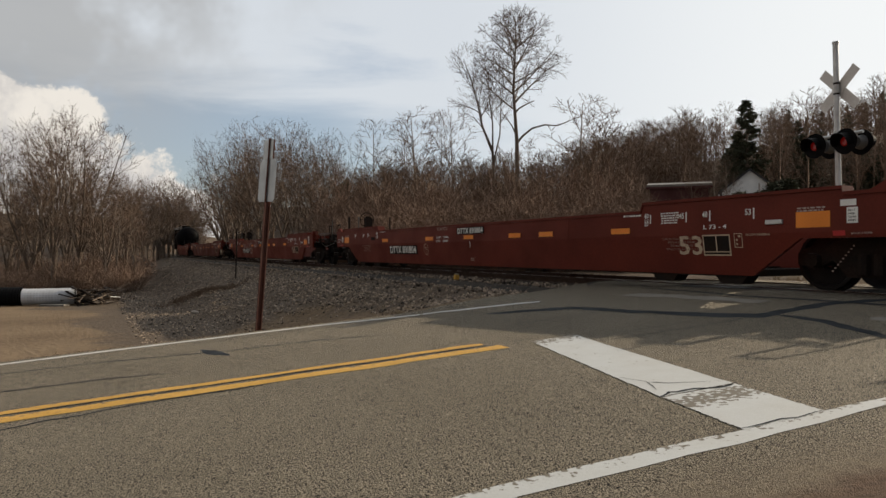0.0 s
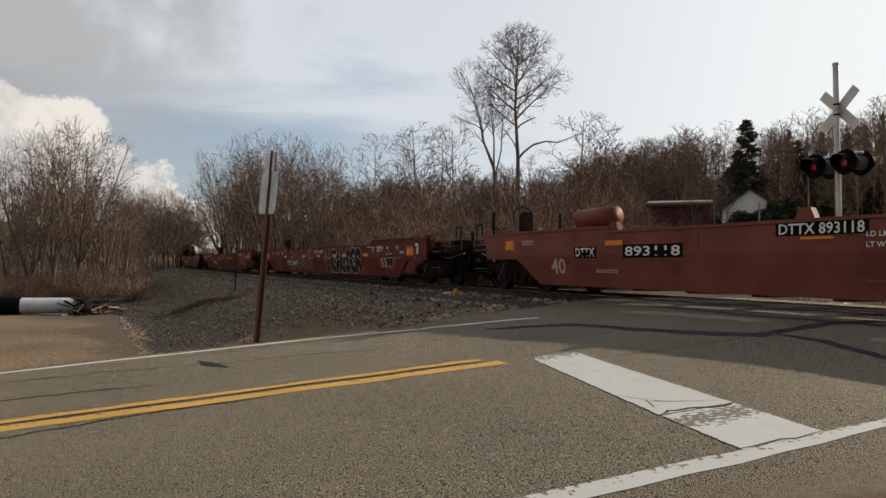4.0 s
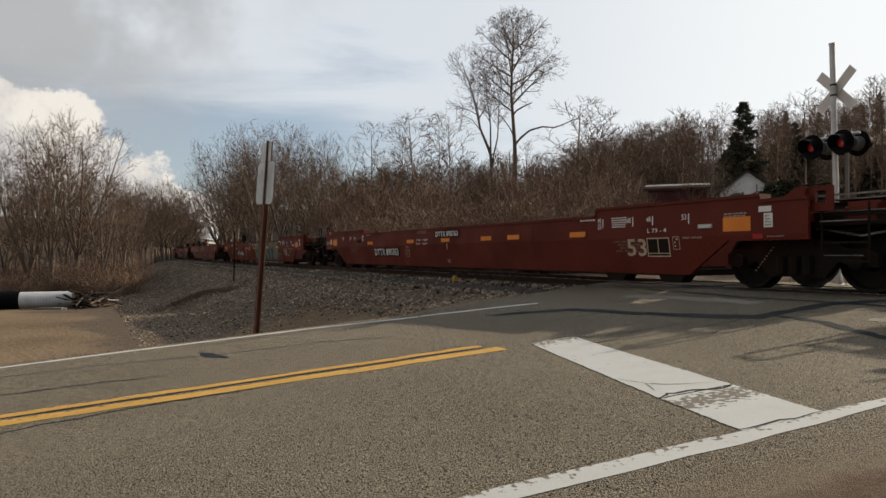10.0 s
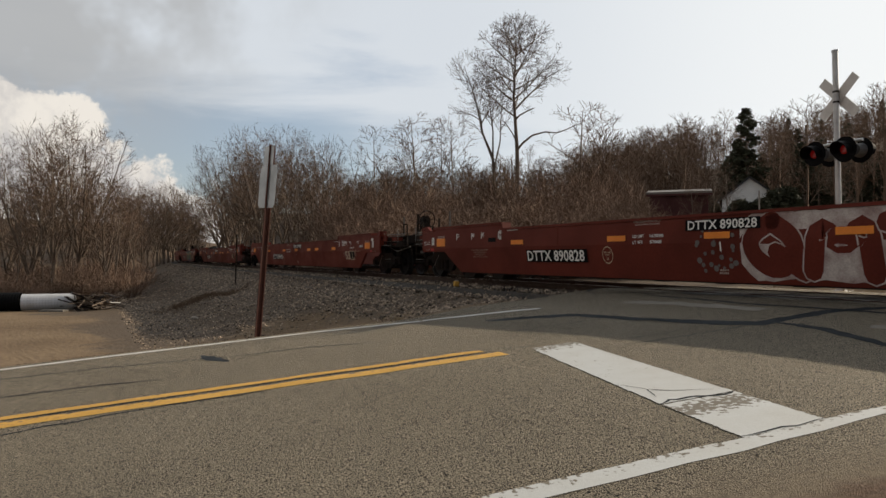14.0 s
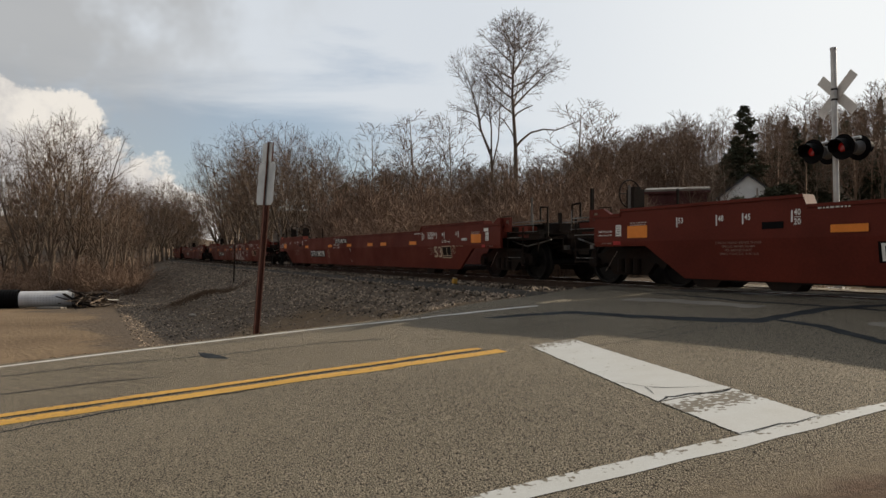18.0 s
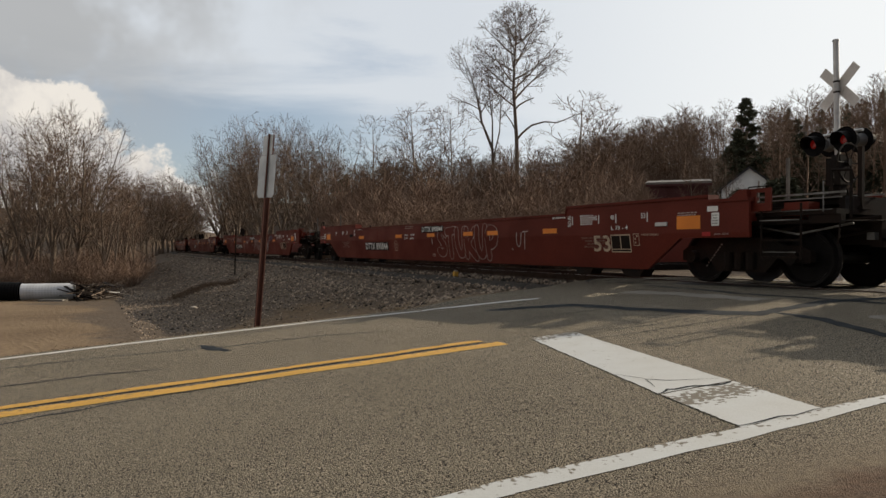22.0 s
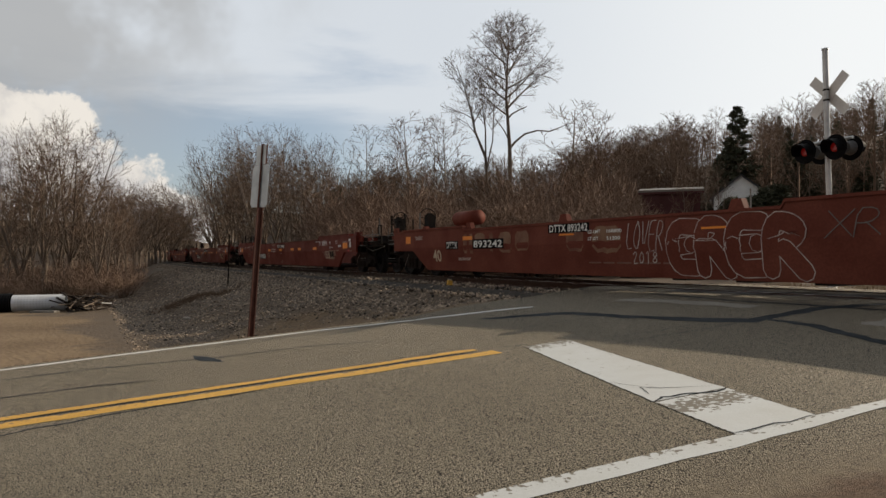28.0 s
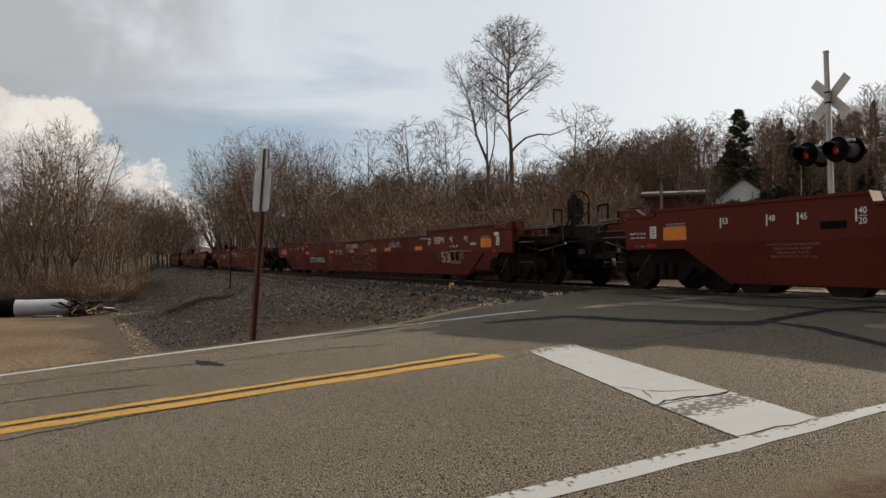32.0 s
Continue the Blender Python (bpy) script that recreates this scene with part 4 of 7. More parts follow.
def markings_53(car):
    ft = .3048
    for end in (1, -1):
        for n, half in (("53", 26.5), ("48", 24.0), ("45", 22.5), ("40", 20.0)):
            x = end * half * ft
            panel("length_bar", M_WHITE, car, x + .012, x - .012, 1.01, 1.17)
            if end > 0:
                word(n, M_WHITE, car, x - .03, 1.07 if n != "40" else 1.10, .09, .10)
            else:
                word(n, M_WHITE, car, x + .14, 1.07 if n != "40" else 1.10, .09, .10)
        x = end * 20 * ft
        word("20", M_WHITE, car, x - .03 if end > 0 else x + .14, .975, .085, .10)
        panel("length_bar", M_WHITE, car, x - .03 if end > 0 else x + .14, x - .13 if end > 0 else x + .03, 1.075, 1.083)
        panel("orange_reflector", M_ORANGE, car, max(end * 8.72, end * 9.19), min(end * 8.72, end * 9.19), .86, 1.07, label="large square of orange reflective sheeting")
        small_print(car, 9.14 if end > 0 else -8.72, 1.11, 2, .42, .02, M_DULL, 5, .8)
        panel("route_card", M_WHITE, car, 9.48 if end > 0 else -9.40, 9.34 if end > 0 else -9.54, .90, 1.10)
        small_print(car, 9.46 if end > 0 else -9.42, 1.05, 4, .10, .022, M_BLACK, 7, .9)
        word("JACK HERE", M_DULL, car, 9.85 if end > 0 else -9.45, .755, .03, .26)
        for row, (line, wide) in enumerate((("2 INCH TREAD BRAKE SHOES", .78), ("SPECIAL BRAKE BEAMS", .56), ("SEE BADGE PLATE", .46), ("SPRG 7 OC 5-5  6 IC 5-5", .66))):
            word(line, M_STENCIL, car, (7.25 if end > 0 else -6.45) + wide / 2 - .3, .73 - .055 * row, .034, wide)
    word("EMPTY LOAD", M_WHITE, car, 9.93, .97, .035, .36)
    word("ADJ. BLOCK", M_WHITE, car, 9.93, .90, .035, .36)
    panel("data_plate", M_WHITE, car, -9.32, -9.52, 1.12, 1.2)
    panel("red_mark", material_red(), car, 9.55, 9.36, .745, .81)
    panel("red_mark", material_red(), car, -9.22, -9.38, .745, .81)
    for x0 in (5.56, 2.42, .25, -1.8, -2.95, -5.15):
        panel("orange_reflector", M_ORANGE, car, x0, x0 - .47, .855, .955, .0185, label="strip of orange reflective sheeting")
    small_print(car, 5.75, 1.17, 1, .42, .03, M_WHITE, 12)
    small_print(car, -5.45, 1.15, 1, .42, .03, M_WHITE, 13)
    small_print(car, -6.32, 1.16, 5, .40, .022, M_WHITE, 14, .8)
    word("L 73 - 4", M_WHITE, car, -7.2, .885, .07, .42)
    word("53", M_TAN, car, -6.70, .49, .30, .46)
    v, f = [], []
    for r in (rect(0, 0, .5, .02), rect(0, .30, .5, .32), rect(0, 0, .02, .32), rect(.48, 0, .5, .32), rect(.24, .05, .26, .32), rect(0, .05, .5, .065)):
        o = len(v)
        v += r[0]
        f += [tuple(i + o for i in q) for q in r[1]]
    panel("stencil_field", M_FRAME, car, -7.19, -7.66, .50, .79, .003)
    decal("stencil_box", v, f, M_TAN, car, -7.17, .48)
    v, f = [], []
    for r in (rect(0, 0, .14, .01), rect(0, .20, .14, .21), rect(0, 0, .01, .21), rect(.13, 0, .14, .21), rect(.03, .04, .06, .07), rect(.03, .1, .06, .13), rect(.07, .15, .11, .18)):
        o = len(v)
        v += r[0]
        f += [tuple(i + o for i in q) for q in r[1]]
    decal("stencil_box", v, f, M_TAN, car, -7.74, .60)
    word("PATENT PENDING", M_TAN, car, -7.95, .77, .03, .38)
    b = box(-8.53, -8.27, FACE - .01, FACE + .03, .92, .985, .008)
    part("bracket", b, M_GALV, car)
    b = box(6.22, 6.55, FACE - .02, FACE + .006, .93, 1.03)
    part("vent", b, M_BLACK, car)
    word("CONTROLLED INTERCHANGE", M_DULL, car, 1.76, 1.165, .032, .62)
    word("SEE EQUIPMENT REGISTER", M_DULL, car, 1.72, 1.115, .032, .56)
    word("LD LMT", M_WHITE, car, 1.78, .905, .055, .27)
    word("LT WT", M_WHITE, car, 1.78, .80, .055, .24)
    panel("tally_mark", M_WHITE, car, -.02, -.045, .66, .80)
    small_print(car, .02, .36, 2, .18, .03, M_DULL, 23)
    v, f = [], []
    n = 24
    for i in range(n):
        a = 2 * math.pi * i / n
        v += [(.14 * math.cos(a), .16 + .16 * math.sin(a)), (.126 * math.cos(a), .16 + .144 * math.sin(a))]
        j = (i + 1) % n
        f.append((2 * i, 2 * j, 2 * j + 1, 2 * i + 1))
    decal("plate_circle", v, f, M_TAN, car, 2.45, .45)
    word("CLEARANCE", M_TAN, car, 2.545, .645, .03, .19)
    word("PLATE", M_TAN, car, 2.51, .595, .032, .12)
    word("H", M_TAN, car, 2.475, .515, .05, .045)


def material_red():
    return bpy.data.materials.get("red_mark") or material("red_mark", (0.4, 0.02, 0.02), 0.5)


def well_car_53(brake, name_mat=M_RED):
    car = empty("well_car")
    for sgn in (1, -1):
        side_wall(car, sgn, name_mat, 0.0, 1.38)
    bm = bmesh.new()
    for x in np.linspace(-7.6, 7.6, 13):
        add_box(bm, x - .14, x + .14, -1.38, 1.38, .16, .27)
    add_box(bm, -7.8, 7.8, -1.4, -1.1, .17, .25)
    add_box(bm, -7.8, 7.8, 1.1, 1.4, .17, .25)
    part("well_floor", bm, M_FRAME, car)
    for x in (-7.6, -6.3, 6.3, 7.6):
        part("jacking_foot", add_prism(bmesh.new(), [(x - .3, .2), (x + .3, .2), (x + .18, .06), (x - .18, .06)], 1.12, 1.38), M_FRAME, car)
    for sgn in (1, -1):
        truck(car, sgn * 9.575)
        end_gear(car, sgn, 0.0, brake == sgn, name_mat)
        for y in (1, -1):
            b = add_prism(bmesh.new(), [(sgn * 9.55, 1.24), (sgn * 9.98, 1.24), (sgn * 9.98, 1.42), (sgn * 9.86, 1.42)] if sgn < 0 else [(9.86, 1.42), (9.98, 1.42), (9.98, 1.24), (9.55, 1.24)], y * 1.38, y * 1.46)
            part("corner_gusset", b, name_mat, car)
    markings_53(car)
    return car


def well_car_40(mat):
    k = 1.6
    car = empty("well_car")
    for sgn in (1, -1):
        side_wall(car, sgn, mat, k, 1.33)
    bm = bmesh.new()
    for x in np.linspace(-6.0, 6.0, 11):
        add_box(bm, x - .14, x + .14, -1.38, 1.38, .16, .27)
    part("well_floor", bm, M_FRAME, car)
    for sgn in (1, -1):
        truck(car, sgn * (9.575 - k))
        end_gear(car, sgn, k, sgn > 0, mat)
        panel("orange_reflector", M_ORANGE, car, max(sgn * 7.3, sgn * 7.62), min(sgn * 7.3, sgn * 7.62), .93, 1.13, label="square of orange reflective sheeting")
    b = bmesh.new()
    add_tube(b, (5.0, .6, 1.6), (6.1, .6, 1.6), .2, n=14)
    part("air_tank", b, mat, car, "rust-red air reservoir on the end deck", True)
    for x in (-3.5, .5, 4.2, 6.6):
        part("clamp", add_prism(bmesh.new(), [(x - .16, 1.2), (x + .16, 1.2), (x + .08, 1.4), (x - .08, 1.4)], 1.3, 1.42), mat, car)
    for x0 in (4.3, .5, -2.95, -6.2):
        panel("orange_reflector", M_ORANGE, car, x0, x0 - .45, .965, 1.055 if x0 > 4 else 1.0, .0185, label="strip of orange reflective sheeting")
    word("40", M_TAN, car, 5.95, .42, .32, .46)
    small_print(car, 7.0, 1.1, 3, .5, .025, M_DULL, 31)
    small_print(car, 4.6, .5, 2, .6, .025, M_DULL, 32)
    small_print(car, -.2, .42, 1, 2.4, .03, M_SPRAY_FAINT, 33)
    word("LD LMT", M_WHITE, car, -.35, .98, .065, .33)
    word("LT WT", M_WHITE, car, -.35, .85, .065, .28)
    return car


def stroke(pts, w):
    """A ribbon of width w along points, flat."""
    v, f = [], []
    for i, p in enumerate(pts):
        a, b = pts[max(0, i - 1)], pts[min(len(pts) - 1, i + 1)]
        dx, dz = b[0] - a[0], b[1] - a[1]
        L = math.hypot(dx, dz) or 1
        nx, nz = -dz / L * w / 2, dx / L * w / 2
        v += [(p[0] + nx, p[1] + nz), (p[0] - nx, p[1] - nz)]
        if i:
            f.append((2 * i - 2, 2 * i - 1, 2 * i + 1, 2 * i))
    return v, f


STROKES = {
    "A": (((0, 0), (.5, 1), (1, 0)), ((.2, .36), (.8, .36))),
    "B": (((.05, 0), (.05, 1), (.65, 1), (.85, .76), (.55, .53), (.05, .53)), ((.55, .53), (.98, .27), (.65, 0), (.05, 0))),
    "C": (((.95, .82), (.5, 1), (.06, .7), (.06, .3), (.5, 0), (.95, .18)),),
    "D": (((.05, 0), (.05, 1), (.6, 1), (.97, .65), (.97, .35), (.6, 0), (.05, 0)),),
    "E": (((.95, 1), (.05, 1), (.05, 0), (.95, 0)), ((.05, .52), (.8, .52))),
    "F": (((.95, 1), (.05, 1), (.05, 0)), ((.05, .52), (.75, .52))),
    "G": (((.95, .82), (.5, 1), (.06, .7), (.06, .3), (.5, 0), (.92, .2), (.92, .48), (.55, .48)),),
    "H": (((.05, 0), (.05, 1)), ((.95, 0), (.95, 1)), ((.05, .5), (.95, .5))),
    "I": (((.5, 0), (.5, 1)),),
    "K": (((.05, 0), (.05, 1)), ((.95, 1), (.1, .48), (1, 0))),
    "L": (((.08, 1), (.05, 0), (.95, .04)),),
    "M": (((0, 0), (.12, 1), (.5, .35), (.88, 1), (1, 0)),),
    "N": (((.05, 0), (.05, 1), (.95, 0), (.95, 1)),),
    "O": (((.5, 1), (.06, .72), (.06, .28), (.5, 0), (.94, .28), (.94, .72), (.5, 1)),),
    "P": (((.05, 0), (.05, 1), (.65, 1), (.95, .76), (.6, .48), (.05, .45)),),
    "Q": (((.5, 1), (.06, .72), (.06, .28), (.5, 0), (.94, .28), (.94, .72), (.5, 1)), ((.55, .35), (1.02, -.02))),
    "R": (((.05, 0), (.05, 1), (.65, 1), (.92, .76), (.55, .5), (.05, .48)), ((.45, .48), (1, 0))),
    "S": (((.93, .84), (.5, 1), (.08, .78), (.5, .52), (.93, .24), (.5, 0), (.05, .16)),),
    "T": (((0, .96), (1, 1)), ((.5, .98), (.45, 0))),
    "U": (((.05, 1), (.08, .25), (.5, 0), (.92, .25), (.95, 1)),),
    "V": (((.02, 1), (.45, 0), (.98, 1)),),
    "X": (((.02, 1), (.98, 0)), ((.98, 1), (.02, 0))),
    "Y": (((.05, 1), (.5, .5), (.95, 1)), ((.5, .5), (.4, 0))),
    "Z": (((.05, .95), (.95, 1), (.05, 0), (.98, .05)),),
    "0": (((.5, 1), (.1, .7), (.1, .3), (.5, 0), (.9, .3), (.9, .7), (.5, 1)),),
    "1": (((.2, .8), (.55, 1), (.5, 0)),),
    "2": (((.1, .8), (.5, 1), (.88, .75), (.1, .02), (.95, .02)),),
    "7": (((.05, .96), (.95, 1), (.4, 0)),),
    "8": (((.5, .52), (.15, .76), (.5, 1), (.85, .76), (.5, .52), (.08, .25), (.5, 0), (.92, .25), (.5, .52)),),
    "!": (((.6, 1), (.45, .3)), ((.42, .06), (.46, .0))),
    ".": (((.4, .04), (.55, .0)),),
}


def softened(pts, times):
    """Cuts the corners of a line."""
    for _ in range(times):
        out = [pts[0]]
        for (a, b), (c, d) in zip(pts, pts[1:]):
            out += [(a * .75 + c * .25, b * .75 + d * .25), (a * .25 + c * .75, b * .25 + d * .75)]
        pts = out + [pts[-1]]
    return pts


def ribbon(pts, w, lift, v, f):
    """A sprayed line of width w with round ends and joints, added to v and f."""
    a, b = stroke(pts, w)
    o = len(v)
    v += [(*q, lift) for q in a]
    f += [tuple(i + o for i in q) for q in b]
    for p in (pts[0], pts[-1]):
        o = len(v)
        v += [(p[0] + w / 2 * math.cos(k * math.pi / 4), p[1] + w / 2 * math.sin(k * math.pi / 4), lift + .0002) for k in range(8)]
        f.append(tuple(range(o, o + 8)))


def letters(text, W, H, rnd, sway, overlap, inset, soft):
    """The lines of each letter of a word that fills W by H, in turn."""
    n = len(text)
    cell = W / n
    for i, ch in enumerate(text):
        if ch not in STROKES:
            continue
        x0 = cell * i + inset - cell * overlap / 2
        w = cell * (1 + overlap) - 2 * inset
        top, low = H - inset - rnd.uniform(0, sway) * H, inset + rnd.uniform(0, sway) * H
        lean = rnd.uniform(-.2, .25) * sway * H + (.12 * H if soft < 2 else 0)
        out = []
        for line in STROKES[ch]:
            pts = [(x0 + w * (a + rnd.uniform(-.05, .05)) + lean * (b - .5), low + (top - low) * (b + rnd.uniform(-.04, .04))) for a, b in line]
            out.append(softened(pts, soft))
        yield i, out


def piece(car, x0, x1, z0, z1, text, rim_mat, body_mat, fat=.2, rim=.03, seed=1, sway=.07, overlap=.12):
    """Fat sprayed letters with a rim: each letter lies over the one before it."""
    rnd = random.Random(seed)
    rv, rf, bv, bf = [], [], [], []
    for i, lines in letters(text, x0 - x1, z1 - z0, rnd, sway, overlap, fat / 2 + rim, 2):
        for k, pts in enumerate(lines):
            ribbon(pts, fat + 2 * rim, .0010 * i + .0001 * k, rv, rf)
        for k, pts in enumerate(lines):
            ribbon(pts, fat, .0010 * i + .0004 + .0001 * k, bv, bf)
    decal("spray_outline", rv, rf, rim_mat, car, x0, z0, .008)
    decal("spray_fill", bv, bf, body_mat, car, x0, z0, .008)


def tag(car, x0, x1, z0, z1, text, mat, width=.03, seed=1, sway=.1):
    """A word in one thin sprayed line."""
    rnd = random.Random(seed)
    v, f = [], []
    for i, lines in letters(text, x0 - x1, z1 - z0, rnd, sway, .05, width, 1):
        for k, pts in enumerate(lines):
            ribbon(pts, width * rnd.uniform(.85, 1.15), .0004 * k, v, f)
    decal("spray_line", v, f, mat, car, x0, z0, .018)


def cloud(car, x0, x1, z0, z1, mat, seed, lift=.0055):
    """A ragged field of sprayed paint."""
    rnd = random.Random(seed)
    W, H = x0 - x1, z1 - z0
    n = max(6, int(W / .12))
    v, f = [], []
    for i in range(n + 1):
        end = min(1, 9 * min(i, n - i) / n + .55)
        lo, hi = H * (.5 - .5 * end * rnd.uniform(.86, 1)), H * (.5 + .5 * end * rnd.uniform(.9, 1))
        v += [(W * i / n, lo), (W * i / n, (lo + hi) / 2), (W * i / n, hi)]
        if i:
            k = 3 * i
            f += [(k - 3, k, k + 1, k - 2), (k - 2, k + 1, k + 2, k - 1)]
    decal("spray_cloud", v, f, mat, car, x0, z0, lift)


def bubbles(car, x0, x1, z0, z1, mat, count, size, seed, lift=.016):
    """Loose round dots of paint."""
    rnd = random.Random(seed)
    v, f = [], []
    for i in range(count):
        c, d, r = rnd.uniform(0, x0 - x1), rnd.uniform(0, z1 - z0), rnd.uniform(*size)
        o = len(v)
        v += [(c + r * math.cos(k * math.pi / 5), d + r * math.sin(k * math.pi / 5), .0002 * (i % 9)) for k in range(10)]
        f.append(tuple(range(o, o + 10)))
    decal("spray_dots", v, f, mat, car, x0, z0, lift)


M_SPRAY_W = material("white_spray", (0.46, 0.40, 0.37), 0.7, 0.0, 0.2, 4, 40, 0.0, (0.19, 0.11, 0.10), 0.9)
M_SPRAY_G = material("grey_spray", (0.13, 0.11, 0.10), 0.7, 0.0, 0.2, 4, 40, 0.0)
M_SPRAY_P = material("faint_tan_spray", (0.19, 0.10, 0.055), 0.75, 0.0, 0.2, 3, 40, 0.0, (0.12, 0.04, 0.027), 0.9)
M_SPRAY_K = material("black_spray", (0.008, 0.008, 0.009), 0.7, 0.0, 0.2, 4, 40, 0.0, spec=0.1)
M_SPRAY_T = material("teal_spray", (0.055, 0.19, 0.17), 0.7, 0.0, 0.2, 2, 40, 0.0, (0.04, 0.13, 0.13), 0.9)
M_SPRAY_O = material("olive_spray", (0.135, 0.140, 0.072), 0.7, 0.0, 0.15, 2, 40, 0.0, (0.105, 0.118, 0.066), 0.9)
M_SPRAY_B = material("blue_spray", (0.022, 0.040, 0.10), 0.7, 0.0, 0.2, 2, 40, 0.0)
M_SPRAY_L = material("pale_blue_spray", (0.09, 0.10, 0.17), 0.75, 0.0, 0.2, 2, 40, 0.0)
M_SPRAY_Y = material("yellow_tan_spray", (0.27, 0.20, 0.06), 0.75, 0.0, 0.2, 3, 40, 0.0, (0.18, 0.12, 0.045), 0.8)


def car_number(car, digits, first=(.56, -.68), second=(4.95, 3.08), weights=("163030", "57000")):
    """The car's number, high near the middle and large low down, in white on black."""
    if first:
        panel("number_field", M_BLACK, car, first[0] + .05, first[1] - .05, .985, 1.155, .0195)
        word("DTTX " + digits, M_WHITE, car, first[0], .997, .145, first[0] - first[1], .0225)
    if second:
        panel("number_field", M_BLACK, car, second[0] + .04, second[1] - .08, .47, .73, .0195)
        word("DTTX " + digits, M_WHITE, car, second[0], .488, .225, second[0] - second[1], .0225)
    if weights:
        word(weights[0], M_WHITE, car, 1.38, .905, .055, .30)
        word(weights[1], M_WHITE, car, 1.38, .80, .055, .26)


TRAIN = []
proto = {1: well_car_53(1), -1: well_car_53(-1)}
tagged(proto[1], "oxide-red steel 53-foot container well car on the rails", "rail car", "well cars of the train")
tagged(proto[-1], "oxide-red steel 53-foot container well car on the rails", "rail car", "well cars of the train")
used = set()
#        offset, brake end, number, weights
CARS = ((69.9, 1, None), (46.6, -1, None), (23.3, 1, "890771"), (0.0, 1, "890804"), (-23.3, 1, "890757"), (-66.7, 1, "890883"), (-90.0, -1, "890763"), (-113.3, -1, "890908"), (-136.6, -1, "890828"),
        (-159.9, 1, "890770"), (-183.2, 1, "890758"), (-206.5, -1, "890844"), (-229.8, -1, "890891"), (-253.1, -1, "890920"), (-296.6, -1, "893076"), (-320.2, -1, "890842"))
BY_NUMBER = {}
for off, brake, number in CARS:
    if brake in used:
        car = copy_thing(proto[brake], pose(0, 0, 0))
    else:
        car = proto[brake]
        used.add(brake)
    TRAIN.append((car, off, 9.575))
    BY_NUMBER[number] = car
for number, car in BY_NUMBER.items():
    if number == "890908":
        car_number(car, number, (.42, -.8), (4.4, 2.6))
    elif number == "890883":
        car_number(car, number, (.56, -.68), (5.0, 3.2))
    elif number == "890770":
        car_number(car, number, (1.5, .3), (4.75, 2.95))
    elif number:
        car_number(car, number)
faded = tagged(well_car_40(M_RED_FADED), "faded pinkish-red 40-foot container well car on the rails", "rail car", "well cars of the train")
TRAIN.append((faded, -45.0, 7.975))
forty = tagged(well_car_40(M_RED_DUSTY), "oxide-red 40-foot container well car with sprayed bubble outlines", "rail car", "well cars of the train")
TRAIN.append((forty, -274.8, 7.975))
for car, digits in ((faded, "893118"), (forty, "893242")):
    panel("number_field", M_BLACK, car, 5.2, 4.55, .74, .95, .0062)
    word("DTTX", M_WHITE, car, 5.15, .77, .16, .55)
    panel("number_field", M_BLACK, car, 3.85, 2.5, .74, .97, .0062)
    word(digits, M_WHITE, car, 3.8, .77, .17, 1.25)
    panel("number_field", M_BLACK, car, .87, -.38, 1.02, 1.2, .0062)
    word("DTTX " + digits, M_WHITE, car, .82, 1.035, .15, 1.15)
    word("168800", M_WHITE, car, -.85, .98, .065, .38)
    word("51200", M_WHITE, car, -.85, .85, .065, .34)
N = BY_NUMBER
B, E, H, J, K, O = (N[k] for k in ("890757", "890883", "890828", "890758", "890844", "893076"))
piece(B, 4.55, .62, .30, 1.2, "SMUIKY", M_SPRAY_W, M_RED, .2, .021, 3, .04, .30)
tag(B, -.66, -1.1, .62, 1.12, "RFN", M_SPRAY_W, .014, 31)
piece(B, -1.12, -4.9, .20, 1.22, "HEALSER", M_SPRAY_W, M_SPRAY_K, .25, .03, 4, .05, .36)
tag(B, -3.6, -3.9, .52, .72, "K2", M_SPRAY_W, .012, 41)
tag(E, 1.05, .25, .62, 1.12, "TSR", M_SPRAY_Y, .014, 5)
cloud(E, -.25, -5.35, .215, 1.235, M_SPRAY_B, 6)
piece(E, -.22, -5.45, .205, 1.225, "EARTS", M_SPRAY_B, M_SPRAY_O, .335, .022, 61, .03, .16)
bubbles(E, -.3, -.75, .3, 1.1, M_SPRAY_T, 16, (.02, .06), 62)
bubbles(E, -1.45, -1.62, .5, 1.2, M_SPRAY_T, 22, (.03, .06), 63)
bubbles(E, -3.5, -3.85, .45, .95, M_SPRAY_T, 20, (.025, .07), 64)
bubbles(E, -5.2, -6.2, .35, 1.15, M_SPRAY_T, 20, (.03, .08), 65)
bubbles(E, -5.0, -5.7, .4, 1.1, M_SPRAY_Y, 7, (.03, .09), 66)
bubbles(H, .45, -.3, .35, 1.0, M_SPRAY_G, 26, (.02, .05), 8)
cloud(H, -.38, -4.2, .215, 1.23, M_SPRAY_W, 82)
piece(H, -.42, -4.3, .20, 1.235, "QMTK", M_SPRAY_W, M_RED, .27, .022, 81, .03, .12)
tag(H, -4.02, -4.7, .86, 1.18, "187", M_SPRAY_W, .05, 9)
tag(H, -4.55, -5.75, .66, .9, "RUNNING", M_SPRAY_W, .03, 91)
tag(H, -4.8, -5.55, .38, .64, "FREE.", M_SPRAY_W, .035, 92)
tag(J, 4.77, 2.78, .86, 1.2, "SRAE!", M_SPRAY_W, .034, 10, .25)
tag(J, -.42, -2.36, .26, 1.1, "ZNVSE!", M_SPRAY_W, .05, 11, .3)
tag(J, -3.3, -4.45, .22, 1.22, "KN!", M_SPRAY_W, .075, 12, .3)
tag(J, -4.5, -5.1, .86, 1.2, "BTM", M_SPRAY_L, .035, 13)
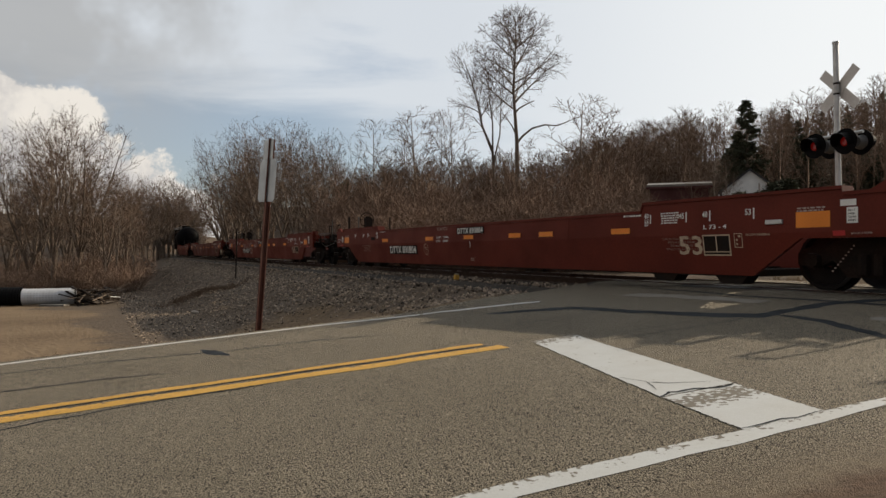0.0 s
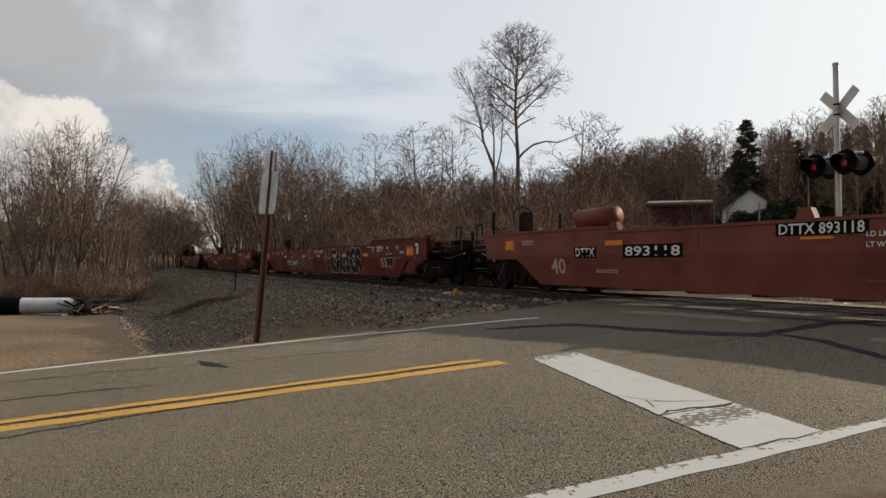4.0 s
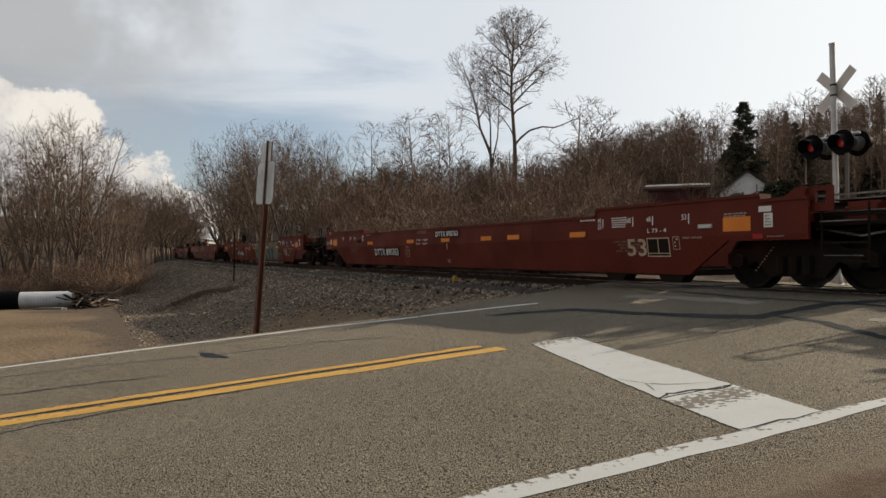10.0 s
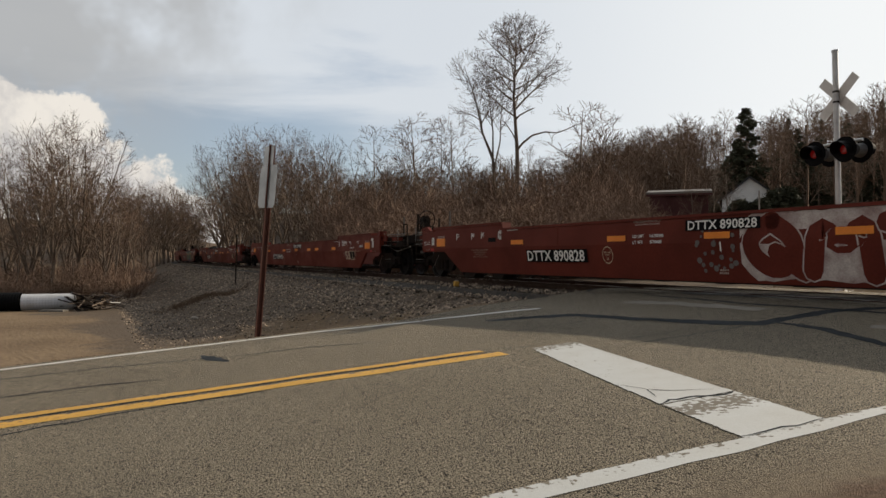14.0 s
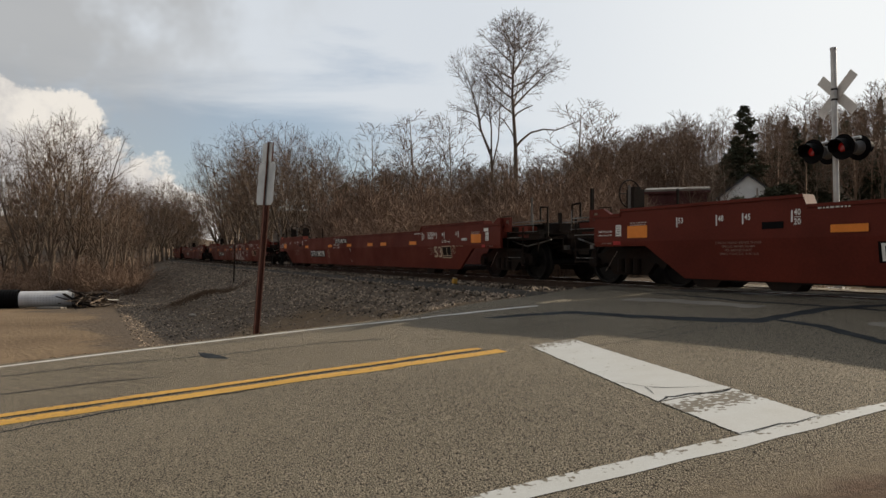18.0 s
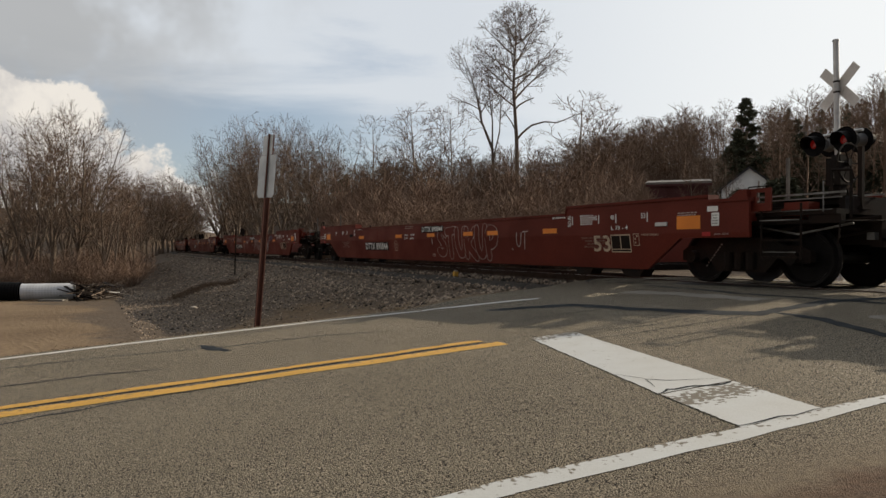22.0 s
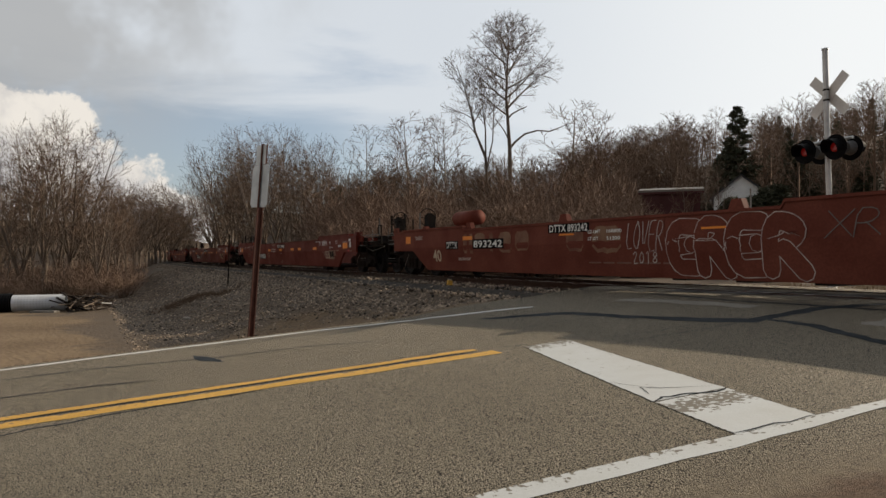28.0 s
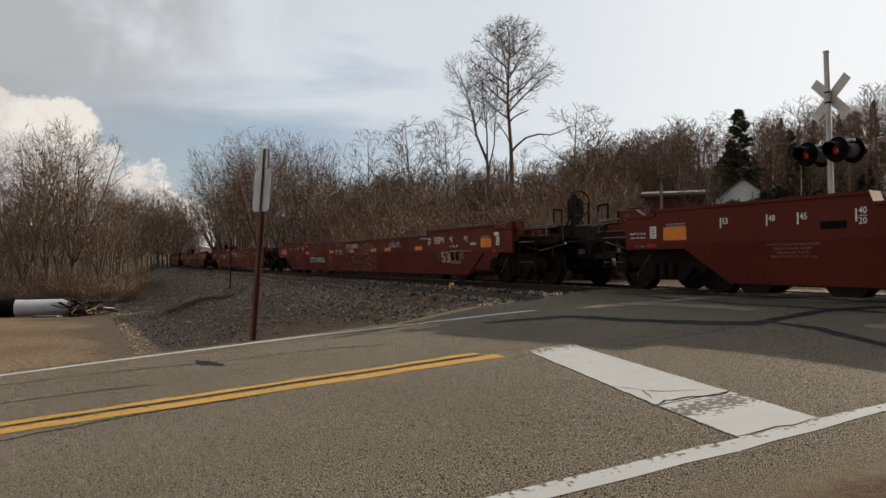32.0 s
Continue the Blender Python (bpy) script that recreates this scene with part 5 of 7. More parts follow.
piece(K, -.36, -3.4, .22, 1.16, "STUKUP", M_SPRAY_W, M_RED, .2, .014, 14, .06, .34)
tag(K, -3.9, -4.6, .5, .95, ".UT", M_SPRAY_W, .025, 141)
piece(O, 1.15, -2.15, .22, 1.13, "NASCEO", M_SPRAY_W, M_RED, .2, .012, 15, .06, .2)
tag(O, -1.05, -2.05, .86, 1.15, "PHUKE", M_SPRAY_P, .02, 16)
tag(O, -2.1, -3.1, .82, 1.16, "..NHK", M_SPRAY_P, .02, 17)
tag(O, -3.3, -4.25, .92, 1.16, "LEAST.", M_SPRAY_W, .05, 171)
tag(N["890771"], 5.2, 2.4, .4, 1.1, "SKAVE", M_SPRAY_W, .035, 18)
for q0, q1, low in ((4.3, 4.12, .62), (4.02, 3.84, .62), (3.75, 3.3, .86), (3.1, 2.95, .66), (2.7, 2.2, .62), (2.05, 1.55, .66), (.3, -.2, .64), (-.45, -1.2, .6)):
    cloud(forty, q0, q1, low, 1.12, M_SPRAY_P, 190 + int(q0 * 10), .003)
tag(forty, -1.35, -2.2, .62, 1.18, "LOVER", M_SPRAY_W, .018, 19)
tag(forty, -1.45, -2.05, .4, .66, "2018", M_SPRAY_W, .018, 192)
piece(forty, -2.3, -4.6, .2, 1.2, "ERER", M_SPRAY_W, M_RED_DUSTY, .25, .015, 20, .05, .4)
tag(forty, -4.9, -6.3, .75, 1.15, "XRYO", M_SPRAY_G, .014, 21)


def tank_car():
    car = empty("tank_car")
    bm = bmesh.new()
    n, prof = 28, [(-7.6, 0.05), (-7.5, .7), (-7.2, 1.2), (-6.8, 1.45), (6.8, 1.45), (7.2, 1.2), (7.5, .7), (7.6, .05)]
    rings = [[bm.verts.new((x, r * math.cos(2 * math.pi * i / n), 2.55 + r * math.sin(2 * math.pi * i / n))) for i in range(n)] for x, r in prof]
    for a, b in zip(rings, rings[1:]):
        for i in range(n):
            bm.faces.new((a[i], a[(i + 1) % n], b[(i + 1) % n], b[i]))
    part("tank", bm, M_BLACK, car, smooth=True)
    bm = bmesh.new()
    add_tube(bm, (0, 0, 3.9), (0, 0, 4.35), .6, n=14)
    part("dome", bm, M_BLACK, car)
    bm = box(-8.6, 8.6, -.35, .35, .75, 1.1)
    for x in (-8.2, 8.2):
        add_box(bm, x - .35, x + .35, -1.4, 1.4, .95, 1.1)
        for y in (-1.3, 1.3):
            add_tube(bm, (x, y, 1.1), (x, y, 2.1), .02, n=5)
        add_tube(bm, (x, -1.3, 2.1), (x, 1.3, 2.1), .02, n=5)
    part("frame", bm, M_FRAME, car)
    bm = bmesh.new()
    for x in (-1.6, 1.6):
        for y in (-.9, .9):
            add_tube(bm, (x, y, 3.7), (x, y, 4.75), .025, n=5)
    for y in (-.9, .9):
        add_tube(bm, (-1.6, y, 4.75), (1.6, y, 4.75), .025, n=5)
    part("railing", bm, M_FRAME, car)
    for x in (-6.4, 6.4):
        truck(car, x)
    return tagged(car, "black tank car with a railed top platform", "rail car")


def hopper_car():
    car = empty("hopper_car")
    bm = loft([[(x, y, z) for y, z in ((-1.55, z0), (-1.6, 2.2), (-1.5, 4.2), (-.8, 4.55), (.8, 4.55), (1.5, 4.2), (1.6, 2.2), (1.55, z0))] for x, z0 in ((-8, 2.6), (-6, 1.0), (6, 1.0), (8, 2.6))])
    part("body", bm, M_LIGHT, car)
    bm = box(-8.8, 8.8, -.4, .4, .8, 1.1)
    for x in (-8.3, 8.3):
        add_box(bm, x - .1, x + .1, -1.5, 1.5, 1.0, 4.1)
    part("frame", bm, M_FRAME, car)
    bm = box(-7.5, 7.5, -.5, .5, 4.55, 4.65)
    part("roof_walk", bm, M_GALV, car)
    for x in (-6.6, 6.6):
        truck(car, x)
    return tagged(car, "pale grey covered hopper car", "rail car", "hopper cars of the train")


M_LIGHT = material("pale_grey_paint", (0.5, 0.49, 0.46), 0.6, 0.0, 0.1, 1, 30, 0.05, (0.35, 0.33, 0.3), 0.6)
TRAIN.append((tank_car(), 90.6, 6.4))
h0 = hopper_car()
TRAIN.append((h0, 108.6, 6.6))
TRAIN.append((copy_thing(h0, pose(0, 0, 0)), 126.6, 6.6))


def spin(t):
    """How far the wheels have rolled, in degrees."""
    return math.degrees((travelled(t) - travelled(0)) / .42)


def motions():
    times = [0.5 * i for i in range(62)] + [31.1, 31.2, 31.3, 32.0]
    for car, off, half in TRAIN:
        walk(car, [(t, car_pose(travelled(t) + off, half)) for t in times])
    fine = [31.2 * i / 520 for i in range(521)] + [32.0]
    for car, off, half in TRAIN:
        if car.name.startswith("well_car") and off < 20:
            for tr in [c for c in car.children if c.name.startswith("truck")]:
                for ws_ in [c for c in tr.children if c.name.startswith("wheelset")]:
                    x = ws_.matrix_basis.translation.x
                    walk(ws_, [(t, pose(x, 0, .42, 0, spin(t), 0)) for t in fine])

# ---- sign post ----
def gz(x, y):
    return float(ground_z(x, y))


sign = empty("sign_post", pose(-3.12, 11.15, gz(-3.12, 11.15) - .05, 0, 4.1, 0))
tagged(sign, "leaning rusty steel post with a bare sign seen from behind", "road sign")
bm = bmesh.new()
add_box(bm, -.045, .045, -.012, 0, -.3, 3.32)
add_box(bm, -.05, -.036, -.05, -.012, -.3, 3.32)
add_box(bm, .036, .05, -.05, -.012, -.3, 3.32)
post = part("post", bm, M_POST, sign)
post.rotation_euler = (0, 0, radians(40))
bm = box(-.31, .31, .02, .024, 2.26, 2.97, .0)
bmesh.ops.bevel(bm, geom=[e for e in bm.edges if abs(e.verts[0].co.y - e.verts[1].co.y) > .003], offset=.04, segments=3, affect="EDGES")
plate = part("sign_plate", bm, M_SIGN, sign, "bare aluminium back of the sign")
plate.rotation_euler = (0, 0, radians(130))
bm = box(-.16, .2, .028, .032, 2.975, 3.30)
p2 = part("upper_plate", bm, M_SIGN, sign, "small upper plate seen from behind")
p2.rotation_euler = (0, 0, radians(130))
for z in (2.4, 2.83, 3.1):
    b = tube((0, -.06, z), (0, .03, z), .014, n=6)
    part("bolt", b, M_GALV, sign)

# ---- crossing signal ----
MX, MY = 9.22, 15.4
sig = empty("crossing_signal", pose(MX, MY, gz(MX, MY), 0, -1.6, 22))
tagged(sig, "railroad crossing signal with crossbuck and red lamps on a mast", "crossing signal")
M_HOUSING = material("grey_lamp_housing", (0.09, 0.09, 0.092), 0.6, 0.2, 0.15, 4, 50, 0.05)
M_LENS = material("red_lens", (0.14, 0.006, 0.006), 0.15, 0.0, 0.05, 4, 50, 0.0)
M_LENS.node_tree.nodes["Principled BSDF"].inputs["Emission Color"].default_value = (1.0, 0.03, 0.02, 1)
M_LENS.node_tree.nodes["Principled BSDF"].inputs["Emission Strength"].default_value = 0.035
top = 5.87 - gz(MX, MY)
bm = bmesh.new()
add_tube(bm, (0, 0, 0), (0, 0, top), .062, n=14)
part("mast", bm, M_GALV, sig, smooth=False)
part("mast_cap", tube((0, 0, top), (0, 0, top + .04), .075, .07, 14), M_GALV, sig)
part("mast_base", add_box(tube((0, 0, 0), (0, 0, .3), .11, .075, 12), -.2, .2, -.2, .2, -.1, .06, .02), M_GALV, sig)
zc = 4.82 - gz(MX, MY)
# local x runs across the road, the lamps face -y turned to the traffic: local -x is towards the road's far end
buck = empty("crossbuck", pose(0, 0, zc))
buck.parent = sig
for a in (45, -45):
    bm = box(-.61, .61, -.006, .006, -.115, .115)
    bmesh.ops.rotate(bm, verts=bm.verts, cent=(0, 0, 0), matrix=Matrix.Rotation(radians(a - 1), 3, "Y"))
    bl = part("blade", bm, M_SIGN_W, buck, "weathered white crossbuck blade seen from behind")
    bl.location = (0, 0, 0)
    bl.matrix_basis = pose(.085 if a > 0 else .1, 0, 0, 0, 0, 90)
for dz in (-.12, .12):
    part("clamp_band", tube((0, 0, zc + dz - .02), (0, 0, zc + dz + .02), .07, n=12), M_FRAME, sig)
zl = 3.54 - gz(MX, MY)
part("cross_arm", tube((0, -.62, zl + .2), (0, .50, zl + .2), .035, n=8), M_GALV, sig)
part("junction_box", box(-.1, .1, -.1, .1, zl + .1, zl + .24, .02), M_FRAME, sig)


def lamp(y, face):
    L = empty("lamp", pose(face * .26, y, zl, 0, 0, 0 if face > 0 else 180))
    L.parent = sig
    bm = bmesh.new()
    add_tube(bm, (.0, 0, 0), (.012, 0, 0), .29, n=24)
    part("background", bm, M_BLACK, L, "black round background disc")
    bm = bmesh.new()
    add_tube(bm, (-.2, 0, 0), (0, 0, 0), .13, .17, n=18)
    part("housing", bm, M_HOUSING, L)
    bm = bmesh.new()
    add_tube(bm, (.014, 0, 0), (.028, 0, 0), .105, .07, n=20)
    part("lens", bm, M_LENS, L, "glowing red lens")
    bm = bmesh.new()
    n, half = 15, radians(115)
    r0, r1 = [], []
    for i in range(n):
        a = -half + 2 * half * i / (n - 1)
        ln = .30 * (0.35 + 0.65 * math.cos(a / 2) ** 2)
        for r, lst in ((.19, r0), (.20, r1)):
            lst.append((bm.verts.new((.012, r * math.sin(a), r * math.cos(a))), bm.verts.new((.012 + ln, r * math.sin(a), r * math.cos(a) - .03))))
    for lst in (r0, r1):
        for a, b in zip(lst, lst[1:]):
            bm.faces.new((a[0], b[0], b[1], a[1]))
    for a, b, c, d in zip(r0, r0[1:], r1, r1[1:]):
        bm.faces.new((a[1], b[1], d[1], c[1]))
    part("visor", bm, M_BLACK, L, "black lamp visor")
    part("bracket", tube((-.12, 0, .1), (-.2, 0, .22), .03, n=6), M_GALV, L)


for y in (-.38, .38):
    lamp(y, -1)
    lamp(y, 1)

# ---- culvert pipes and scrap beside the bank ----
def hollow_pipe(name, a, b, r, mat, label, ribs=0.0):
    a, b = Vector(a), Vector(b)
    q = (b - a).to_track_quat("Z", "Y")
    L, n = (b - a).length, 22
    m = max(2, int(L / .06)) if ribs else 2
    bm = bmesh.new()
    rings = []
    prof = [(L * i / m, r + (ribs * (i % 2))) for i in range(m + 1)] + [(L, r - .03), (0, r - .03)]
    for z, rr in prof:
        rings.append([bm.verts.new(a + q @ Vector((rr * math.cos(2 * math.pi * i / n), rr * math.sin(2 * math.pi * i / n), z))) for i in range(n)])
    for k in range(len(rings)):
        A, B = rings[k], rings[(k + 1) % len(rings)]
        for i in range(n):
            bm.faces.new((A[i], A[(i + 1) % n], B[(i + 1) % n], B[i]))
    return tagged(part(name, bm, mat, None, smooth=False), label, "pipe")


zy = gz(-18.5, 30.5)
hollow_pipe("culvert_pipe", (-19.1, 30.2, zy + .40), (-17.1, 30.9, zy + .40), .37, M_PIPE_W, "pale grey culvert pipe lying on the ground", .003)
hollow_pipe("culvert_pipe", (-22.6, 29.2, zy + .43), (-19.15, 30.2, zy + .43), .41, M_BLACK, "black plastic culvert pipe lying on the ground", .015)
rp = random.Random(12)
for i in range(60):
    x, y = -16.3 + rp.gauss(0, .5), 30.9 + rp.gauss(0, .45)
    L, a, t = rp.uniform(.5, 1.7), rp.uniform(0, 6.28), rp.uniform(-.1, .5)
    z = gz(x, y) + rp.uniform(.03, .75)
    d = Vector((math.cos(a) * math.cos(t), math.sin(a) * math.cos(t), math.sin(t))) * L / 2
    c = Vector((x, y, z))
    if rp.random() < .55:
        ob = part("branch", tube(c - d, c + d, rp.uniform(.02, .05), .015, 6), M_BARK)
        tagged(ob, "broken dark branch in the heap of scrap", "debris", "scrap heap by the pipes")
    else:
        bm = box(-L / 2, L / 2, -.09, .09, -.02, .02, .005)
        ob = part("scrap_plank", bm, M_GALV if rp.random() < .22 else M_FRAME)
        ob.matrix_basis = Matrix.Translation(c) @ d.to_track_quat("X", "Z").to_matrix().to_4x4()
        tagged(ob, "bent strip of scrap in the heap beside the pipes", "debris", "scrap heap by the pipes")
part_slab = part("concrete_slab", box(-18.0, -16.9, 29.6, 30.1, zy - .02, zy + .1, .02), M_PATCH)
tagged(part_slab, "pale broken slab lying before the pipe", "debris")
# ---- small things along the track ----
px_, py_ = -9.8, 31.4
mk = tagged(empty("marker_post", pose(px_, py_, gz(px_, py_), 0, 1.5, 0)), "thin dark steel marker post on the railway bank", "post")
part("post", box(-.03, .03, -.01, .01, -.3, 2.4), M_FRAME, mk)
part("post_flange", box(-.008, .008, -.035, .01, -.3, 2.4), M_FRAME, mk)
q, _ = on_track(18.6, -2.0, -.1)
yb = tagged(empty("marker_block", pose(q.x, q.y, q.z + .02, 0, 8, 30)), "small weathered yellow marker beside the rail", "marker")
part("block", box(-.06, .06, -.045, .045, -.06, .06, .012), M_LINE_Y, yb)
part("cap", box(-.045, .045, -.035, .035, .06, .09, .01), M_PALE, yb)
for s_, d_, r_ in ((15.0, -2.55, .06), (30, -6.5, .14)):
    q, _ = on_track(s_, d_)
    bm = bmesh.new()
    bmesh.ops.create_icosphere(bm, subdivisions=2, radius=r_)
    for v in bm.verts:
        v.co *= 1 + .25 * noise.noise(v.co * 6 + Vector((s_, 0, 0)))
        v.co.z *= .6
    rk = part("rock", bm, M_PALE)
    rk.location = (q.x, q.y, gz(q.x, q.y) + r_ * .25)
    tagged(rk, "pale angular rock on the gravel bank", "rock")

# ---- buildings on the far side ----
def gable_house(name, x, y, turn, w, l, z0, eave, ridge, wall_mat, roof_mat, label, windows=(), over=.35):
    h = empty(name, pose(x, y, z0, 0, 0, turn))
    bm = bmesh.new()
    sec = [(-w / 2, -1.5), (w / 2, -1.5), (w / 2, eave), (0, ridge), (-w / 2, eave)]
    A = [bm.verts.new((a, -l / 2, z)) for a, z in sec]
    B = [bm.verts.new((a, l / 2, z)) for a, z in sec]
    bm.faces.new(A)
    bm.faces.new(B[::-1])
    for i in range(5):
        if i not in (2, 3):
            bm.faces.new((A[(i + 1) % 5], A[i], B[i], B[(i + 1) % 5]))
    bmesh.ops.recalc_face_normals(bm, faces=bm.faces)
    part("wall", bm, wall_mat, h)
    for s in (-1, 1):
        k = (ridge - eave) / (w / 2)
        e = w / 2 + over
        bm = bmesh.new()
        o = [(0, ridge + .02), (s * e, eave - over * k + .02), (s * e, eave - over * k + .16), (0, ridge + .16)]
        add_prism(bm, o if s > 0 else o[::-1], -l / 2 - over, l / 2 + over)
        bmesh.ops.recalc_face_normals(bm, faces=bm.faces)
        part("roof", bm, roof_mat, h)
        bm = box(min(s * (e - .12), s * e), max(s * (e - .12), s * e), -l / 2 - over, l / 2 + over, eave - over * k - .12, eave - over * k + .02)
        part("fascia", bm, M_SIGN_W if windows else M_BARN, h)
    for wx, wz, ww, wh in windows:
        win = empty("window", pose(wx, -l / 2, wz))
        win.parent = h
        part("frame", add_box(box(-ww / 2, ww / 2, -.05, -.01, -.06, 0), -ww / 2, ww / 2, -.05, -.01, wh, wh + .06), M_SIGN_W, win)
        part("pane", box(-ww / 2, ww / 2, -.035, -.012, 0, wh), M_GLASS, win)
    return tagged(h, label, "building")


gable_house("house", 29.5, 64.0, -24, 4.6, 9.0, gz(28.3, 63), 6.55 - gz(28.3, 63), 8.38 - gz(28.3, 63), M_SIDING, M_SHINGLE, "white-sided house with a dark shingled gable roof among trees", ((-1.0, 1.2, .8, 1.1), (1.0, 1.2, .8, 1.1)))
gable_house("barn", 16.9, 47.5, 70, 6.0, 3.7, gz(17.6, 46.5), 5.45 - gz(17.6, 46.5), 5.85 - gz(17.6, 46.5), M_BARN, M_TIN, "red-sided shed with a pale metal roof behind the thicket", over=.25)
# a utility pole by the house
up = tagged(empty("utility_pole", pose(26.2, 55.0, gz(26.2, 55.0))), "weathered grey wooden pole beside the house", "pole")
part("pole", tube((0, 0, -.5), (0, 0, 4.6), .09, .07, 8), M_PALE, up)

# ---- dry grass ----
def tufts(name, label, n, pick, size, mat, seed):
    rnd = random.Random(seed)
    vs, fs = [], []
    while n:
        x, y = pick(rnd)
        n -= 1
        z = gz(x, y)
        for _ in range(7):
            a, h = rnd.uniform(0, 6.28), rnd.uniform(*size)
            bx_, by_ = x + rnd.gauss(0, .06), y + rnd.gauss(0, .06)
            tx, ty = bx_ + math.cos(a) * h * .6, by_ + math.sin(a) * h * .6
            w = .006
            k = len(vs)
            vs += [(bx_ - w, by_, z - .01), (bx_ + w, by_, z - .01), (tx, ty, z + h * rnd.uniform(.4, 1))]
            fs.append((k, k + 1, k + 2))
    return tagged(from_arrays(name, vs, fs, mat), label, "grass", kind="stuff")


def verge(rnd):
    u = rnd.uniform(-16, 4)
    return road_xy(u, 11.4 + abs(rnd.gauss(0, 1.1)))


def patch(rnd):
    f = rnd.gauss(0, .5)
    return -10.2 + 1.3 * f + rnd.gauss(0, .25), 28.6 + .6 * f + rnd.gauss(0, .5)


def beyond(rnd):
    p, _ = on_track(rnd.uniform(-8, 60), rnd.uniform(3.5, 9))
    return p.x, p.y


def wood_edge(rnd):
    y = rnd.uniform(33, 48)
    return at_px(rnd.uniform(-60, 190) + abs(rnd.gauss(0, 18)), y), y


def at_px(px, y):
    return (px - 784) / 1176 * y


tufts("dry_grass", "flattened dry brown grass on the verge", 500, verge, (.04, .11), M_STRAW, 1)
tufts("dry_grass", "patch of dead orange-brown grass on the bank", 420, patch, (.1, .3), M_STRAW2, 2)
tufts("dry_grass", "pale dead grass beyond the railway", 2600, beyond, (.15, .45), M_STRAW, 3)
tufts("leaf_litter", "brown weeds and litter at the wood's edge", 2600, wood_edge, (.15, .6), M_STRAW2, 4)

# ---- trees ----
def tubes(segs, sides):
    """Points and faces of tapered tubes round rows of (start, end, radius, radius); two sides: flat slips for twigs."""
    s = np.array(segs, float)
    p, q, r0, r1 = s[:, 0:3], s[:, 3:6], s[:, 6], s[:, 7]
    d = q - p
    d /= np.linalg.norm(d, axis=1, keepdims=True) + 1e-9
    if sides == 2:
        a = np.cross(d, np.random.RandomState(len(s)).normal(size=d.shape))
        a *= 1.15 / (np.linalg.norm(a, axis=1, keepdims=True) + 1e-9)
        v = np.stack([p + a * r0[:, None], p - a * r0[:, None], q - a * r1[:, None], q + a * r1[:, None]], 1).reshape(-1, 3)
        return v, np.arange(len(s) * 4).reshape(-1, 4)
    ref = np.where(np.abs(d[:, 2:3]) > .9, np.array([[1., 0, 0]]), np.array([[0, 0, 1.]]))
    a = np.cross(d, ref)
    a /= np.linalg.norm(a, axis=1, keepdims=True) + 1e-9
    b = np.cross(d, a)
    ang = np.arange(sides) * 2 * np.pi / sides
    off = a[:, None] * np.cos(ang)[None, :, None] + b[:, None] * np.sin(ang)[None, :, None]
    v = np.concatenate([p[:, None] + off * r0[:, None, None], q[:, None] + off * r1[:, None, None]], 1).reshape(-1, 3)
    base = np.arange(len(s))[:, None, None] * 2 * sides
    i = np.arange(sides)
    f = (base + np.stack([i, (i + 1) % sides, (i + 1) % sides + sides, i + sides], -1)[None]).reshape(-1, 4)
    return v, f


